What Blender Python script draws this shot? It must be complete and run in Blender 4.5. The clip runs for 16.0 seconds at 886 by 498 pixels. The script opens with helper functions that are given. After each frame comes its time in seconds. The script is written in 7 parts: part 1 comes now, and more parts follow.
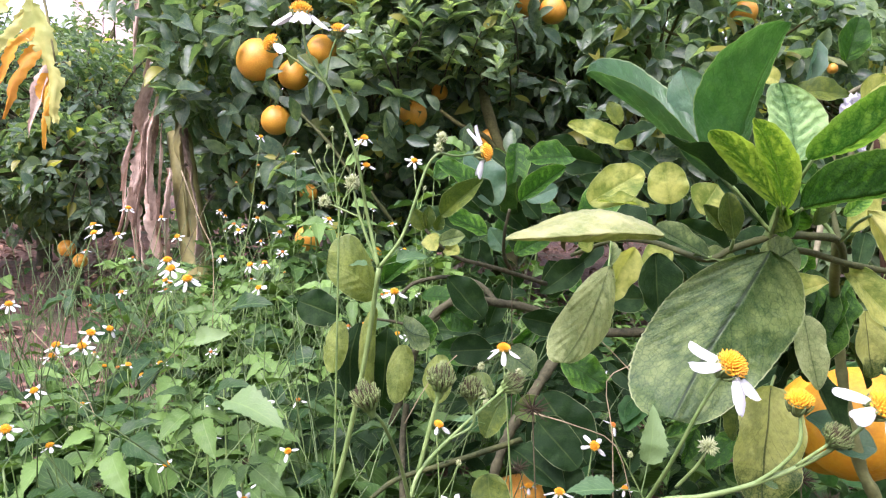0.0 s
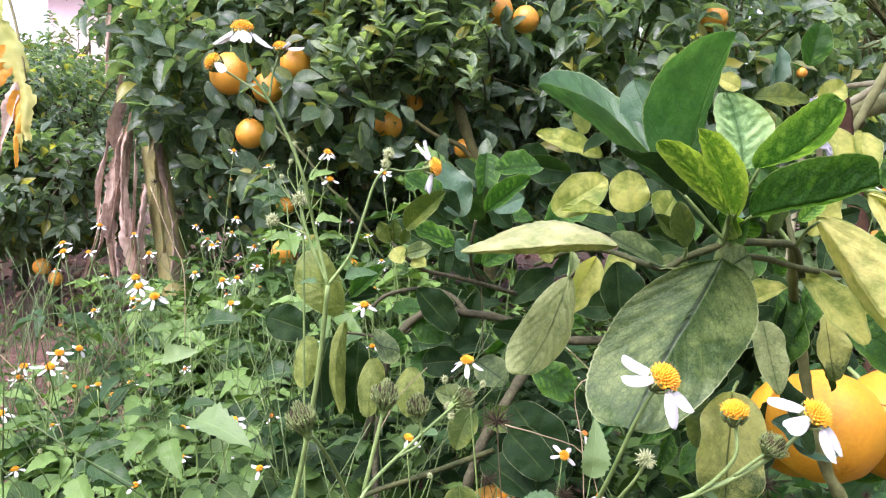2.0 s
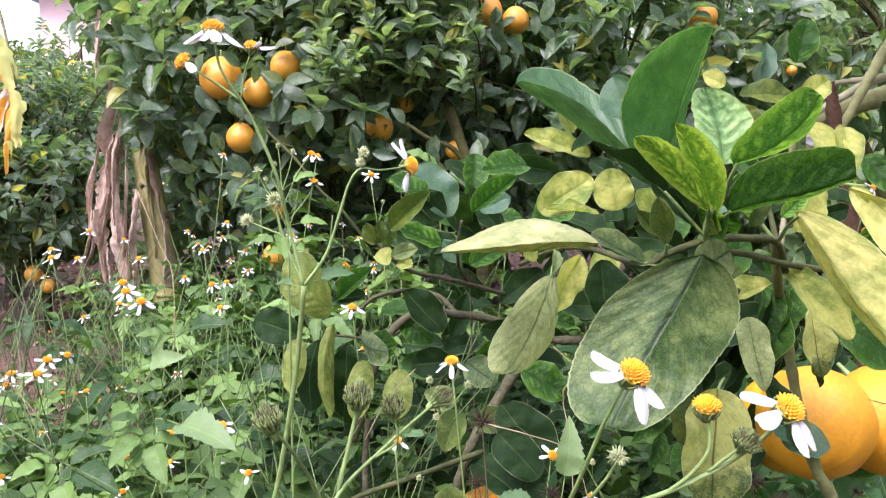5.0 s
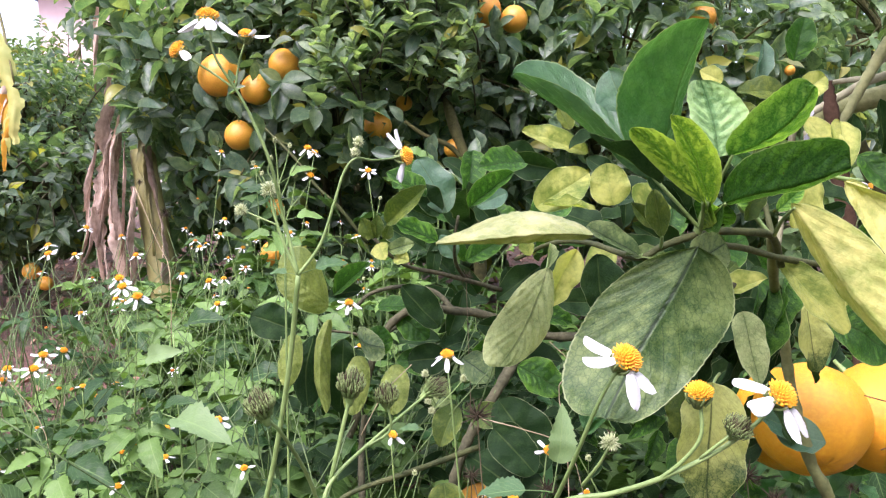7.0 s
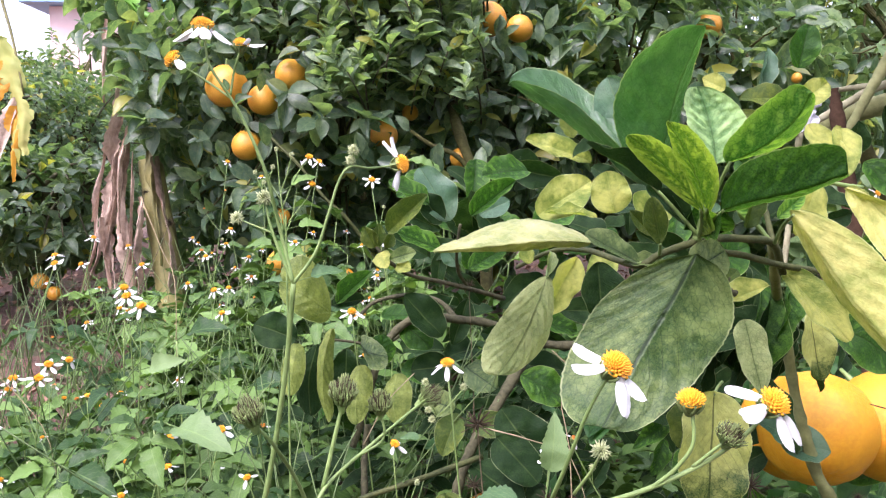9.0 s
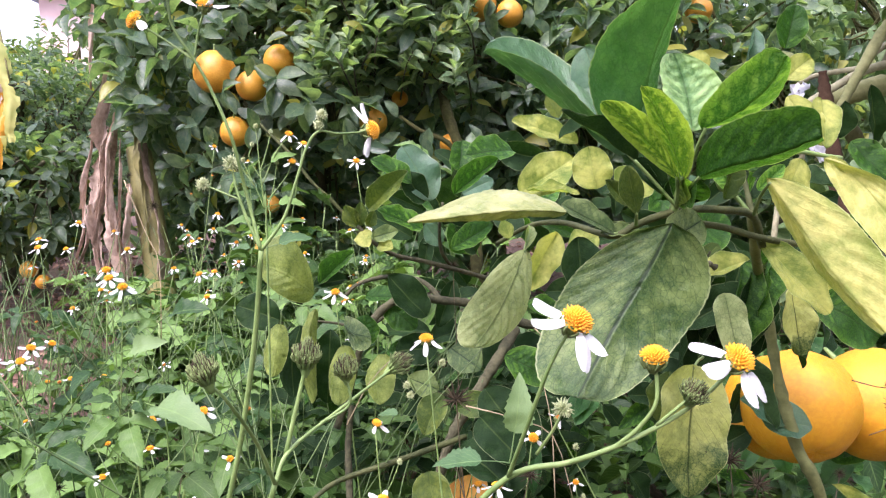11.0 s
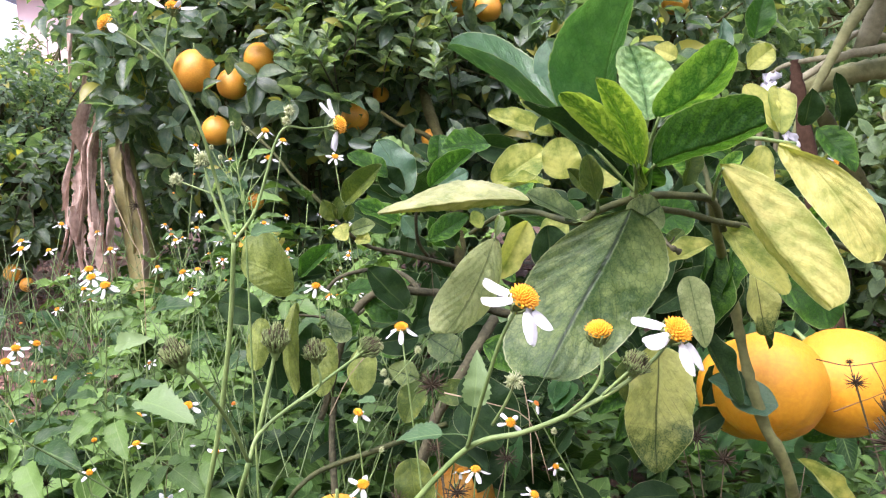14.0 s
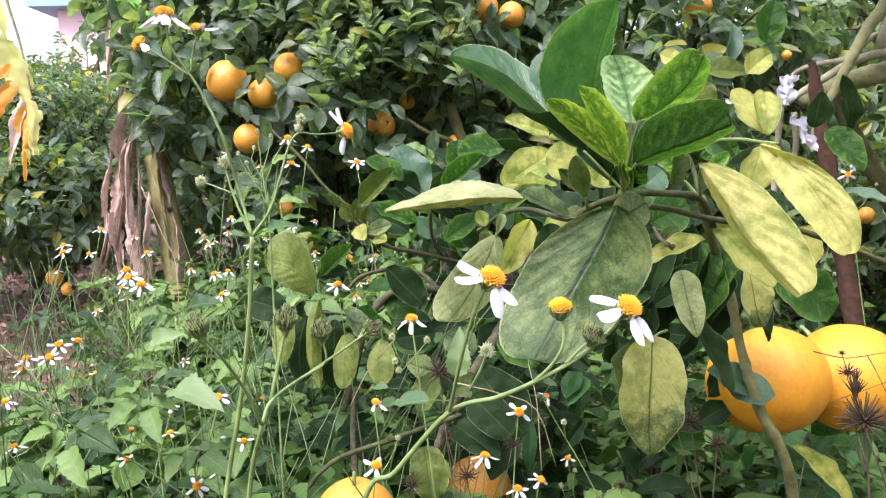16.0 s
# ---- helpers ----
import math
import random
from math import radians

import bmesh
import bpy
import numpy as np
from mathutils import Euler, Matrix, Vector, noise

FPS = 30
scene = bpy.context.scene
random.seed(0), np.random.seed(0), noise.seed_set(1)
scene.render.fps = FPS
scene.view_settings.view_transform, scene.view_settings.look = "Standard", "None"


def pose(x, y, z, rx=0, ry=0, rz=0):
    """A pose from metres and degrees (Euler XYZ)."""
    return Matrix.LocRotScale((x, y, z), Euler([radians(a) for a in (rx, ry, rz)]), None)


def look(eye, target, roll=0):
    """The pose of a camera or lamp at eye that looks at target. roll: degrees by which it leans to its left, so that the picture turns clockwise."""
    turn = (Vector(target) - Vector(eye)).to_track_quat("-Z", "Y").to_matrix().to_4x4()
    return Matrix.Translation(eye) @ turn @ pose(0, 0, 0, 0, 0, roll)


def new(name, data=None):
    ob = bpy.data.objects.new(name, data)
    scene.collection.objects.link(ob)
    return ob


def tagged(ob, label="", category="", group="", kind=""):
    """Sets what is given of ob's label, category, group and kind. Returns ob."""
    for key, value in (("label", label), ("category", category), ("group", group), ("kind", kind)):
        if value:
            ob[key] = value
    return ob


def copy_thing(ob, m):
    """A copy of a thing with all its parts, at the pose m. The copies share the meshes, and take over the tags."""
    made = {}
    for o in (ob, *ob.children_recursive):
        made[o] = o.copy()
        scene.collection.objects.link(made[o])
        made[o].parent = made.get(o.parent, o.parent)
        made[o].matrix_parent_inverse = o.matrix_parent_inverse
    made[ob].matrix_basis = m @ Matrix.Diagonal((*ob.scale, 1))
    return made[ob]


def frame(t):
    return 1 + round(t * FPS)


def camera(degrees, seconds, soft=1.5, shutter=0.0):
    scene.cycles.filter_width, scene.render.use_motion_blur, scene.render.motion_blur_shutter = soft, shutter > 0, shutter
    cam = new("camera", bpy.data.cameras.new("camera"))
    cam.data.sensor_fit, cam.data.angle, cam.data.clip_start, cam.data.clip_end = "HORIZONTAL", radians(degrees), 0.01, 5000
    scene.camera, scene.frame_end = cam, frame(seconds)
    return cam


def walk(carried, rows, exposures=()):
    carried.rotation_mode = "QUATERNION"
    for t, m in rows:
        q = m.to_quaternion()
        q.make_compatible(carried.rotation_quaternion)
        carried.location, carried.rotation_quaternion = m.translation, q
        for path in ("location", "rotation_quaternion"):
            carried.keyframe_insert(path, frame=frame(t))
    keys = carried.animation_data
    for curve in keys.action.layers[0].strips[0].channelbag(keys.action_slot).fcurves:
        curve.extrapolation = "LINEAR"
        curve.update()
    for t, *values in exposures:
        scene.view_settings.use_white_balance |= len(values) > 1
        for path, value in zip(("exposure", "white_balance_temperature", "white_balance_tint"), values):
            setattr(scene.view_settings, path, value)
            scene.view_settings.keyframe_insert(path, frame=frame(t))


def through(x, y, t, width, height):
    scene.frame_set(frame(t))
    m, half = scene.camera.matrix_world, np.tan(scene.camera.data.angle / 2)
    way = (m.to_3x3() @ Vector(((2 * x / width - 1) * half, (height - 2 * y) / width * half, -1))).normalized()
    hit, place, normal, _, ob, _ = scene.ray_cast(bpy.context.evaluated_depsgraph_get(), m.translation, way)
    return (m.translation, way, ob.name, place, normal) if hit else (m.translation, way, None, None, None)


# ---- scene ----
cam = camera(60.37, 16.0, 1.2)
PATH = [
    (0, pose(0.0000, 0.0000, 0.9000, 83.00, -2.00, 0.00)),
    (0.5, pose(0.0020, 0.0090, 0.8978, 83.03, -1.58, -0.61)),
    (1, pose(0.0176, 0.0135, 0.8946, 83.10, -1.09, -0.76)),
    (1.5, pose(0.0189, 0.0045, 0.8973, 83.32, -0.76, -1.09)),
    (2, pose(0.0241, 0.0013, 0.9048, 83.71, -0.91, -1.34)),
    (2.5, pose(0.0236, -0.0065, 0.9102, 84.05, -0.88, -1.27)),
    (3, pose(0.0287, 0.0026, 0.9057, 84.07, -0.67, -1.34)),
    (3.5, pose(0.0262, 0.0011, 0.9044, 83.99, -0.64, -1.61)),
    (4, pose(0.0366, 0.0084, 0.9011, 83.85, -0.39, -1.71)),
    (6.5, pose(0.0389, -0.0026, 0.9038, 83.99, -0.16, -1.72)),
    (7, pose(0.0406, 0.0041, 0.8951, 83.91, -0.42, -1.80)),
    (7.5, pose(0.0378, 0.0031, 0.8974, 84.00, -0.43, -1.74)),
    (8, pose(0.0403, -0.0053, 0.9047, 84.28, -0.26, -1.38)),
    (8.5, pose(0.0376, -0.0026, 0.8998, 84.52, -0.38, -1.17)),
    (9, pose(0.0497, 0.0047, 0.8939, 84.61, -0.20, -1.18)),
    (11.5, pose(0.0665, 0.0103, 0.8760, 83.57, -0.21, -1.78)),
    (12, pose(0.0669, -0.0003, 0.8767, 83.21, -0.31, -1.91)),
    (12.5, pose(0.0642, -0.0101, 0.8846, 82.89, 0.29, -2.15)),
    (13, pose(0.0836, -0.0091, 0.8851, 83.16, 0.82, -2.46)),
    (13.5, pose(0.0753, -0.0121, 0.8815, 83.50, 0.95, -2.54)),
    (14, pose(0.0807, -0.0136, 0.8742, 83.52, 1.01, -2.70)),
    (14.5, pose(0.0752, -0.0260, 0.8722, 83.34, 1.20, -3.32)),
    (15, pose(0.0786, -0.0384, 0.8803, 83.49, 1.45, -3.25)),
    (15.5, pose(0.0861, -0.0623, 0.8721, 83.60, 1.62, -1.72)),
    (16, pose(0.1062, -0.0737, 0.8697, 84.02, 1.51, -0.34)),
]
walk(cam, PATH, exposures=[(0.0, 2.31, 5850, 32), (16.0, 2.31, 5900, 32)])

# ---- world and sun: a bright overcast sky ----
world = bpy.data.worlds.new("overcast_sky")
scene.world = world
world.use_nodes = True
_bg = world.node_tree.nodes["Background"]
_sky = world.node_tree.nodes.new("ShaderNodeTexSky")
_sky.sky_type = "NISHITA"
_sky.sun_disc = False
_sky.sun_elevation, _sky.sun_rotation = radians(58), radians(215)
_sky.air_density, _sky.dust_density, _sky.ozone_density = 1.0, 6.0, 0.6
_cloud = world.node_tree.nodes.new("ShaderNodeMix")
_cloud.data_type = "RGBA"
_cloud.inputs[0].default_value = 0.5
_cloud.inputs[7].default_value = (5.5, 5.6, 5.8, 1)
world.node_tree.links.new(_sky.outputs[0], _cloud.inputs[6])
world.node_tree.links.new(_cloud.outputs[2], _bg.inputs["Color"])
_bg.inputs["Strength"].default_value = 0.1
sun = new("sun", bpy.data.lights.new("sun", "SUN"))
sun.data.energy, sun.data.angle, sun.data.color = 1.15, radians(38), (1.0, 0.98, 0.94)
sun.matrix_basis = look((0, 0, 10), (0.42, 0.6, 8.83))

rng = random.Random(7)
nrs = np.random.RandomState(11)


# ---- node helpers ----
class Mat:
    """A material with a short way to add and link nodes."""

    def __init__(self, name):
        self.m = bpy.data.materials.new(name)
        self.m.use_nodes = True
        self.t = self.m.node_tree
        self.bsdf = self.t.nodes["Principled BSDF"]
        self.out = self.t.nodes["Material Output"]

    def put(self, socket, value):
        if isinstance(value, bpy.types.NodeSocket):
            self.t.links.new(value, socket)
        elif isinstance(value, (tuple, list)) and len(value) == 3 and socket.type == "RGBA":
            socket.default_value = (*value, 1)
        else:
            socket.default_value = value

    def add(self, kind, out=0, **ins):
        n = self.t.nodes.new("ShaderNode" + kind)
        for k, v in ins.items():
            k = int(k[1:]) if k[0] == "i" and k[1:].isdigit() else k.replace("_", " ")
            self.put(n.inputs[k], v)
        return n.outputs[out]

    def math(self, op, a, b=0.0, c=0.0):
        n = self.t.nodes.new("ShaderNodeMath")
        n.operation = op
        for k, v in enumerate((a, b, c)):
            self.put(n.inputs[k], v)
        return n.outputs[0]

    def mix(self, f, a, b):
        n = self.t.nodes.new("ShaderNodeMix")
        n.data_type = "RGBA"
        self.put(n.inputs[0], f), self.put(n.inputs[6], a), self.put(n.inputs[7], b)
        return n.outputs[2]

    def times(self, colour, by):
        n = self.t.nodes.new("ShaderNodeVectorMath")
        n.operation = "MULTIPLY"
        self.put(n.inputs[0], colour)
        n.inputs[1].default_value = by
        return n.outputs[0]

    def span(self, v, a, b, c=0.0, d=1.0):
        n = self.t.nodes.new("ShaderNodeMapRange")
        n.interpolation_type = "SMOOTHSTEP"
        for k, x in enumerate((v, a, b, c, d)):
            self.put(n.inputs[k], x)
        return n.outputs[0]

    def noise(self, scale, detail=4.0, rough=0.55, co=None, seed=None):
        n = self.t.nodes.new("ShaderNodeTexNoise")
        n.inputs["Scale"].default_value, n.inputs["Detail"].default_value, n.inputs["Roughness"].default_value = scale, detail, rough
        co = co or self.coords()
        if seed is not None:
            co = self.shift(co, seed)
        self.t.links.new(co, n.inputs["Vector"])
        return n.outputs[0]

    def shift(self, co, seed):
        n = self.t.nodes.new("ShaderNodeVectorMath")
        n.operation = "ADD"
        self.put(n.inputs[0], co)
        self.put(n.inputs[1], self.add("CombineXYZ", X=self.math("MULTIPLY", seed, 37.0), Y=self.math("MULTIPLY", seed, 91.0)))
        return n.outputs[0]

    def coords(self, which="Object"):
        return self.t.nodes.new("ShaderNodeTexCoord").outputs[which]

    def uv(self):
        s = self.t.nodes.new("ShaderNodeSeparateXYZ")
        self.t.links.new(self.coords("UV"), s.inputs[0])
        return s.outputs[0], s.outputs[1]

    def per_object(self):
        return self.t.nodes.new("ShaderNodeObjectInfo").outputs["Random"]

    def per_island(self):
        return self.t.nodes.new("ShaderNodeNewGeometry").outputs["Random Per Island"]

    def bump(self, height, strength=0.4, distance=0.002):
        self.put(self.bsdf.inputs["Normal"], self.add("Bump", Height=height, Strength=strength, Distance=distance))

    def done(self, colour, rough=0.5, through=0.0, through_colour=None, **more):
        self.put(self.bsdf.inputs["Base Color"], colour)
        self.put(self.bsdf.inputs["Roughness"], rough)
        for k, v in more.items():
            self.put(self.bsdf.inputs[k.replace("_", " ")], v)
        if through:
            glow = self.add("BsdfTranslucent", Color=through_colour or colour)
            self.t.links.new(self.add("MixShader", i0=through, i1=self.bsdf.outputs[0], i2=glow), self.out.inputs[0])
        return self.m


def citrus_leaf_material(name, green, pale, yellowing, vein, gloss, dust=0.0, joined=False, through=0.25, crease=0.0, dark_rib=0.0, patch=1.0, tip=0.0, sheen=0.22, edge=0.0, grain=1.0):
    """A waxy citrus leaf: midrib, side veins that stay green while the blade between them pales, spots and dust."""
    m = Mat(name)
    r = m.per_island() if joined else m.per_object()
    u, v = m.uv()
    a = m.math("ABSOLUTE", m.math("SUBTRACT", u, 0.5))
    rib = m.span(a, 0.008, 0.03, 1.0, 0.0)
    big = m.noise(14.0 if not joined else 5.0, 3, 0.5, seed=r)
    fine = m.noise(170.0, 5, 0.65, seed=r)
    mott = m.noise(48.0, 4, 0.6, seed=r)
    wob = m.math("ADD", m.math("MULTIPLY", big, 0.34), m.math("MULTIPLY", mott, 0.12))
    side = m.math("SINE", m.math("MULTIPLY", m.math("ADD", m.math("SUBTRACT", v, m.math("MULTIPLY", a, 0.5)), wob), 42.0))
    soft = m.span(side, -0.7, 1.0)
    thin = m.math("MULTIPLY", m.span(side, 0.86, 1.0), vein)
    net = m.t.nodes.new("ShaderNodeTexVoronoi")
    net.feature = "DISTANCE_TO_EDGE"
    net.inputs["Scale"].default_value = 190.0
    m.t.links.new(m.coords(), net.inputs["Vector"])
    mesh = m.span(net.outputs[0], 0.0, 0.12, 1.0, 0.0)
    net2 = m.t.nodes.new("ShaderNodeTexVoronoi")
    net2.feature = "DISTANCE_TO_EDGE"
    net2.inputs["Scale"].default_value = 52.0
    warp = m.t.nodes.new("ShaderNodeVectorMath")
    warp.operation = "ADD"
    m.t.links.new(m.coords(), warp.inputs[0])
    m.t.links.new(m.add("CombineXYZ", X=m.math("MULTIPLY", mott, 0.03), Y=m.math("MULTIPLY", big, 0.03)), warp.inputs[1])
    m.t.links.new(warp.outputs[0], net2.inputs["Vector"])
    web = m.span(net2.outputs[0], 0.0, 0.22, 1.0, 0.0)
    branchy = m.math("MAXIMUM", m.math("MULTIPLY", soft, m.span(mott, 0.3, 0.6, 0.35, 0.9)), m.math("MULTIPLY", web, 0.75))
    near = m.math("MAXIMUM", m.span(a, 0.02, 0.12, 1.0, 0.0), m.math("MULTIPLY", branchy, m.span(a, 0.49, 0.2)))
    amount = m.math("ADD", m.math("MULTIPLY", m.math("SUBTRACT", r, 0.5), 0.35), yellowing)
    blotch = m.span(m.math("ADD", mott, m.math("MULTIPLY", big, 0.9)), 0.6, 1.25, -0.35 * patch, 0.5 * patch)
    f = m.math("SUBTRACT", m.math("ADD", amount, blotch), m.math("MULTIPLY", near, vein))
    f = m.math("SUBTRACT", f, m.math("MULTIPLY", mesh, 0.08 if joined else 0.2 * grain))
    if tip:
        f = m.math("SUBTRACT", f, m.math("MULTIPLY", m.span(m.math("ADD", v, m.math("MULTIPLY", m.math("SUBTRACT", m.math("ADD", big, mott), 1.0), 0.7)), 0.42, 0.85), tip))
    if edge:
        f = m.math("SUBTRACT", f, m.math("MULTIPLY", m.span(m.math("ADD", a, m.math("MULTIPLY", m.math("SUBTRACT", mott, 0.5), 0.35)), 0.3, 0.5), edge))
    col = m.mix(m.span(f, 0.0, 1.0), green, pale)
    lines = m.math("MAXIMUM", rib, m.math("MULTIPLY", thin, 0.35))
    col = m.mix(m.math("MULTIPLY", lines, 0.06 if dark_rib else 0.35), col, m.mix(0.4, pale, (0.3, 0.38, 0.12)))
    col = m.mix(m.math("MULTIPLY", m.span(a, 0.484, 0.494), 0.6), col, m.mix(0.6, pale, (0.62, 0.68, 0.38)))
    col = m.mix(m.math("MULTIPLY", m.span(fine, 0.38, 0.75), 0.4 if joined else 0.65 * grain), col, m.mix(0.4, col, (0.02, 0.03, 0.008)))
    col = m.mix(m.math("MULTIPLY", m.span(m.noise(620.0, 3, 0.6, seed=r), 0.42, 0.62), 0.22 if joined else 0.42 * grain), col, m.mix(0.5, col, pale))
    spots = m.span(m.noise(330.0, 2, 0.4, seed=r), 0.72, 0.78)
    col = m.mix(m.math("MULTIPLY", spots, m.span(big, 0.5, 0.65)), col, (0.05, 0.03, 0.01))
    if joined:
        col = m.mix(m.span(r, 0.93, 0.97), col, (0.3, 0.3, 0.06))
    if dust:
        col = m.mix(m.math("MULTIPLY", m.span(m.noise(11.0, 5, 0.6, seed=r), 0.35, 0.75), dust), col, (0.38, 0.43, 0.27))
    way = m.add("CombineXYZ", X=m.math("MULTIPLY", m.math("SUBTRACT", v, m.math("MULTIPLY", a, 0.55)), 34.0), Y=m.math("MULTIPLY", u, 13.0), Z=m.math("MULTIPLY", r, 40.0))
    streak = m.noise(1.0, 5, 0.68, co=way)
    fold = m.span(streak, 0.6, 0.72)
    if not joined:
        col = m.mix(m.math("MULTIPLY", m.span(streak, 0.3, 0.62, 1.0, 0.0), 0.22), col, m.mix(0.5, col, pale))
        col = m.mix(m.math("MULTIPLY", m.span(m.noise(26.0, 6, 0.75, seed=r), 0.44, 0.66), 0.55), col, m.mix(0.75, col, green))
    if crease:
        col = m.mix(m.math("MULTIPLY", fold, crease), col, (0.03, 0.05, 0.012))
    if dark_rib:
        lane = m.math("SINE", m.math("MULTIPLY", m.math("ADD", m.math("SUBTRACT", v, m.math("MULTIPLY", a, 0.95)), m.math("MULTIPLY", m.math("ADD", mott, big), 0.05)), 52.0))
        lane = m.math("MULTIPLY", m.span(lane, 0.95, 1.0), m.span(m.noise(30.0, 4, 0.7, seed=r), 0.38, 0.6))
        col = m.mix(m.math("MULTIPLY", lane, 0.5 * dark_rib), col, (0.014, 0.034, 0.009))
        col = m.mix(m.math("MULTIPLY", m.span(a, 0.007, 0.022, 1.0, 0.0), dark_rib), col, (0.014, 0.034, 0.009))
    h = m.math("ADD", m.math("MULTIPLY", m.math("ADD", m.math("MULTIPLY", soft, min(0.4, vein * 0.6) - 0.03), m.math("MULTIPLY", rib, 0.45)), -0.6), m.math("ADD", m.math("MULTIPLY", fine, 0.2), m.math("MULTIPLY", mott, 0.8)))
    m.bump(m.math("SUBTRACT", h, m.math("MULTIPLY", streak, 0.5 + 0.35 * crease)), 0.6 if joined else 0.9, 0.0016 if joined else 0.003)
    return m.done(col, m.span(fine, 0.2, 0.9, gloss, gloss + 0.2), through, m.times(col, (1.75, 1.85, 0.75)), Specular_IOR_Level=sheen)


def weed_leaf_material(name, green, pale, joined=False):
    m = Mat(name)
    r = m.per_island() if joined else m.per_object()
    u, v = m.uv()
    a = m.math("ABSOLUTE", m.math("SUBTRACT", u, 0.5))
    rib = m.span(a, 0.01, 0.035, 1.0, 0.0)
    veins = m.span(m.math("SINE", m.math("MULTIPLY", m.math("SUBTRACT", v, m.math("MULTIPLY", a, 0.9)), 45.0)), 0.75, 1.0)
    n = m.noise(60.0, 4, 0.6, seed=r)
    col = m.mix(m.span(m.math("ADD", m.math("MULTIPLY", n, 0.5), m.math("MULTIPLY", r, 0.8)), 0.25, 1.1), green, pale)
    col = m.mix(m.math("MULTIPLY", m.math("MAXIMUM", rib, m.math("MULTIPLY", veins, 0.4)), 0.4), col, (0.2, 0.3, 0.1))
    m.bump(m.math("ADD", m.math("MULTIPLY", m.math("MAXIMUM", rib, veins), -0.5), n), 0.4, 0.001)
    return m.done(col, 0.42, 0.2, m.times(col, (1.7, 1.8, 0.8)), Specular_IOR_Level=0.15 if joined else 0.25)


LEAF_FRESH = citrus_leaf_material("citrus_leaf_fresh", (0.012, 0.058, 0.009), (0.13, 0.3, 0.03), 0.42, 0.8, 0.3, through=0.4, crease=0.35, dark_rib=0.6, patch=0.4)
LEAF_PLAIN = citrus_leaf_material("citrus_leaf_plain_green", (0.025, 0.1, 0.022), (0.07, 0.19, 0.05), 0.35, 0.08, 0.32, 0.04, through=0.35, dark_rib=0.35, sheen=0.4)
LEAF_BLUE = citrus_leaf_material("citrus_leaf_blue_green", (0.03, 0.095, 0.045), (0.08, 0.18, 0.09), 0.3, 0.08, 0.3, 0.16, sheen=0.5)
LEAF_BRIGHT = citrus_leaf_material("citrus_leaf_bright_veined", (0.03, 0.13, 0.015), (0.26, 0.46, 0.07), 0.55, 0.8, 0.3, 0.03, through=0.35, crease=0.25, dark_rib=0.3, patch=0.4)
LEAF_MINT = citrus_leaf_material("citrus_leaf_pale_mint", (0.09, 0.22, 0.07), (0.42, 0.62, 0.26), 0.95, 0.6, 0.33, 0.03, through=0.35, dark_rib=0.35, patch=0.35, grain=0.6)
LEAF_DUSTY = citrus_leaf_material("citrus_leaf_dusty_grey_green", (0.024, 0.066, 0.014), (0.2, 0.27, 0.085), 0.52, 0.35, 0.28, 0.03, crease=0.45, dark_rib=0.97, patch=0.9, sheen=0.38)
LEAF_PALE = citrus_leaf_material("citrus_leaf_pale_grey", (0.11, 0.175, 0.05), (0.38, 0.44, 0.19), 0.6, 0.18, 0.3, 0.06, crease=0.45, dark_rib=0.45)
LEAF_YELLOW = citrus_leaf_material("citrus_leaf_yellowed", (0.15, 0.22, 0.025), (0.6, 0.575, 0.19), 0.74, 0.18, 0.28, 0.03, through=0.32, crease=0.03, edge=0.35, grain=0.3)
LEAF_STRAW = citrus_leaf_material("citrus_leaf_straw_green", (0.1, 0.17, 0.022), (0.47, 0.48, 0.13), 0.66, 0.22, 0.3, 0.03, through=0.36, crease=0.1, edge=0.35, grain=0.4)
LEAF_HALF = citrus_leaf_material("citrus_leaf_half_yellow", (0.02, 0.06, 0.01), (0.46, 0.49, 0.15), 1.7, 0.3, 0.34, 0.03, through=0.35, crease=0.08, dark_rib=0.7, tip=1.6, patch=0.8, edge=0.6)
LEAF_LIME = citrus_leaf_material("citrus_leaf_lime_green", (0.05, 0.15, 0.012), (0.36, 0.5, 0.07), 0.78, 0.9, 0.28, through=0.4, crease=0.3, dark_rib=0.4, patch=0.4)
LEAF_CREAM = citrus_leaf_material("citrus_leaf_cream", (0.13, 0.19, 0.045), (0.43, 0.43, 0.19), 0.55, 0.14, 0.3, 0.08, through=0.25, crease=0.05, edge=0.3, grain=0.4)
LEAF_MOSS = citrus_leaf_material("citrus_leaf_moss_green", (0.07, 0.115, 0.016), (0.27, 0.33, 0.08), 0.6, 0.12, 0.3, 0.05, through=0.3, crease=0.15)
LEAF_TROUGH = citrus_leaf_material("citrus_leaf_glossy_green", (0.022, 0.085, 0.024), (0.06, 0.16, 0.05), 0.3, 0.08, 0.27, 0.06, through=0.3, dark_rib=0.3, sheen=0.9)
LEAF_OLIVE = citrus_leaf_material("citrus_leaf_olive", (0.03, 0.065, 0.01), (0.15, 0.19, 0.028), 0.3, 0.25, 0.34)
# Near-black leaf green with the shade inside the tree put into it.
LEAF_SHADE_TONE = citrus_leaf_material("citrus_leaf_shade_tone", (0.008, 0.027, 0.007), (0.033, 0.072, 0.02), 0.2, 0.1, 0.45, sheen=0.12)
LEAF_CROWN = citrus_leaf_material("citrus_leaf_crown", (0.045, 0.1, 0.055), (0.175, 0.25, 0.135), 0.3, 0.1, 0.24, 0.12, True, through=0.48, sheen=0.5)
LEAF_FAR = citrus_leaf_material("citrus_leaf_far", (0.062, 0.12, 0.038), (0.18, 0.27, 0.1), 0.3, 0.1, 0.42, 0.1, True, sheen=0.4)
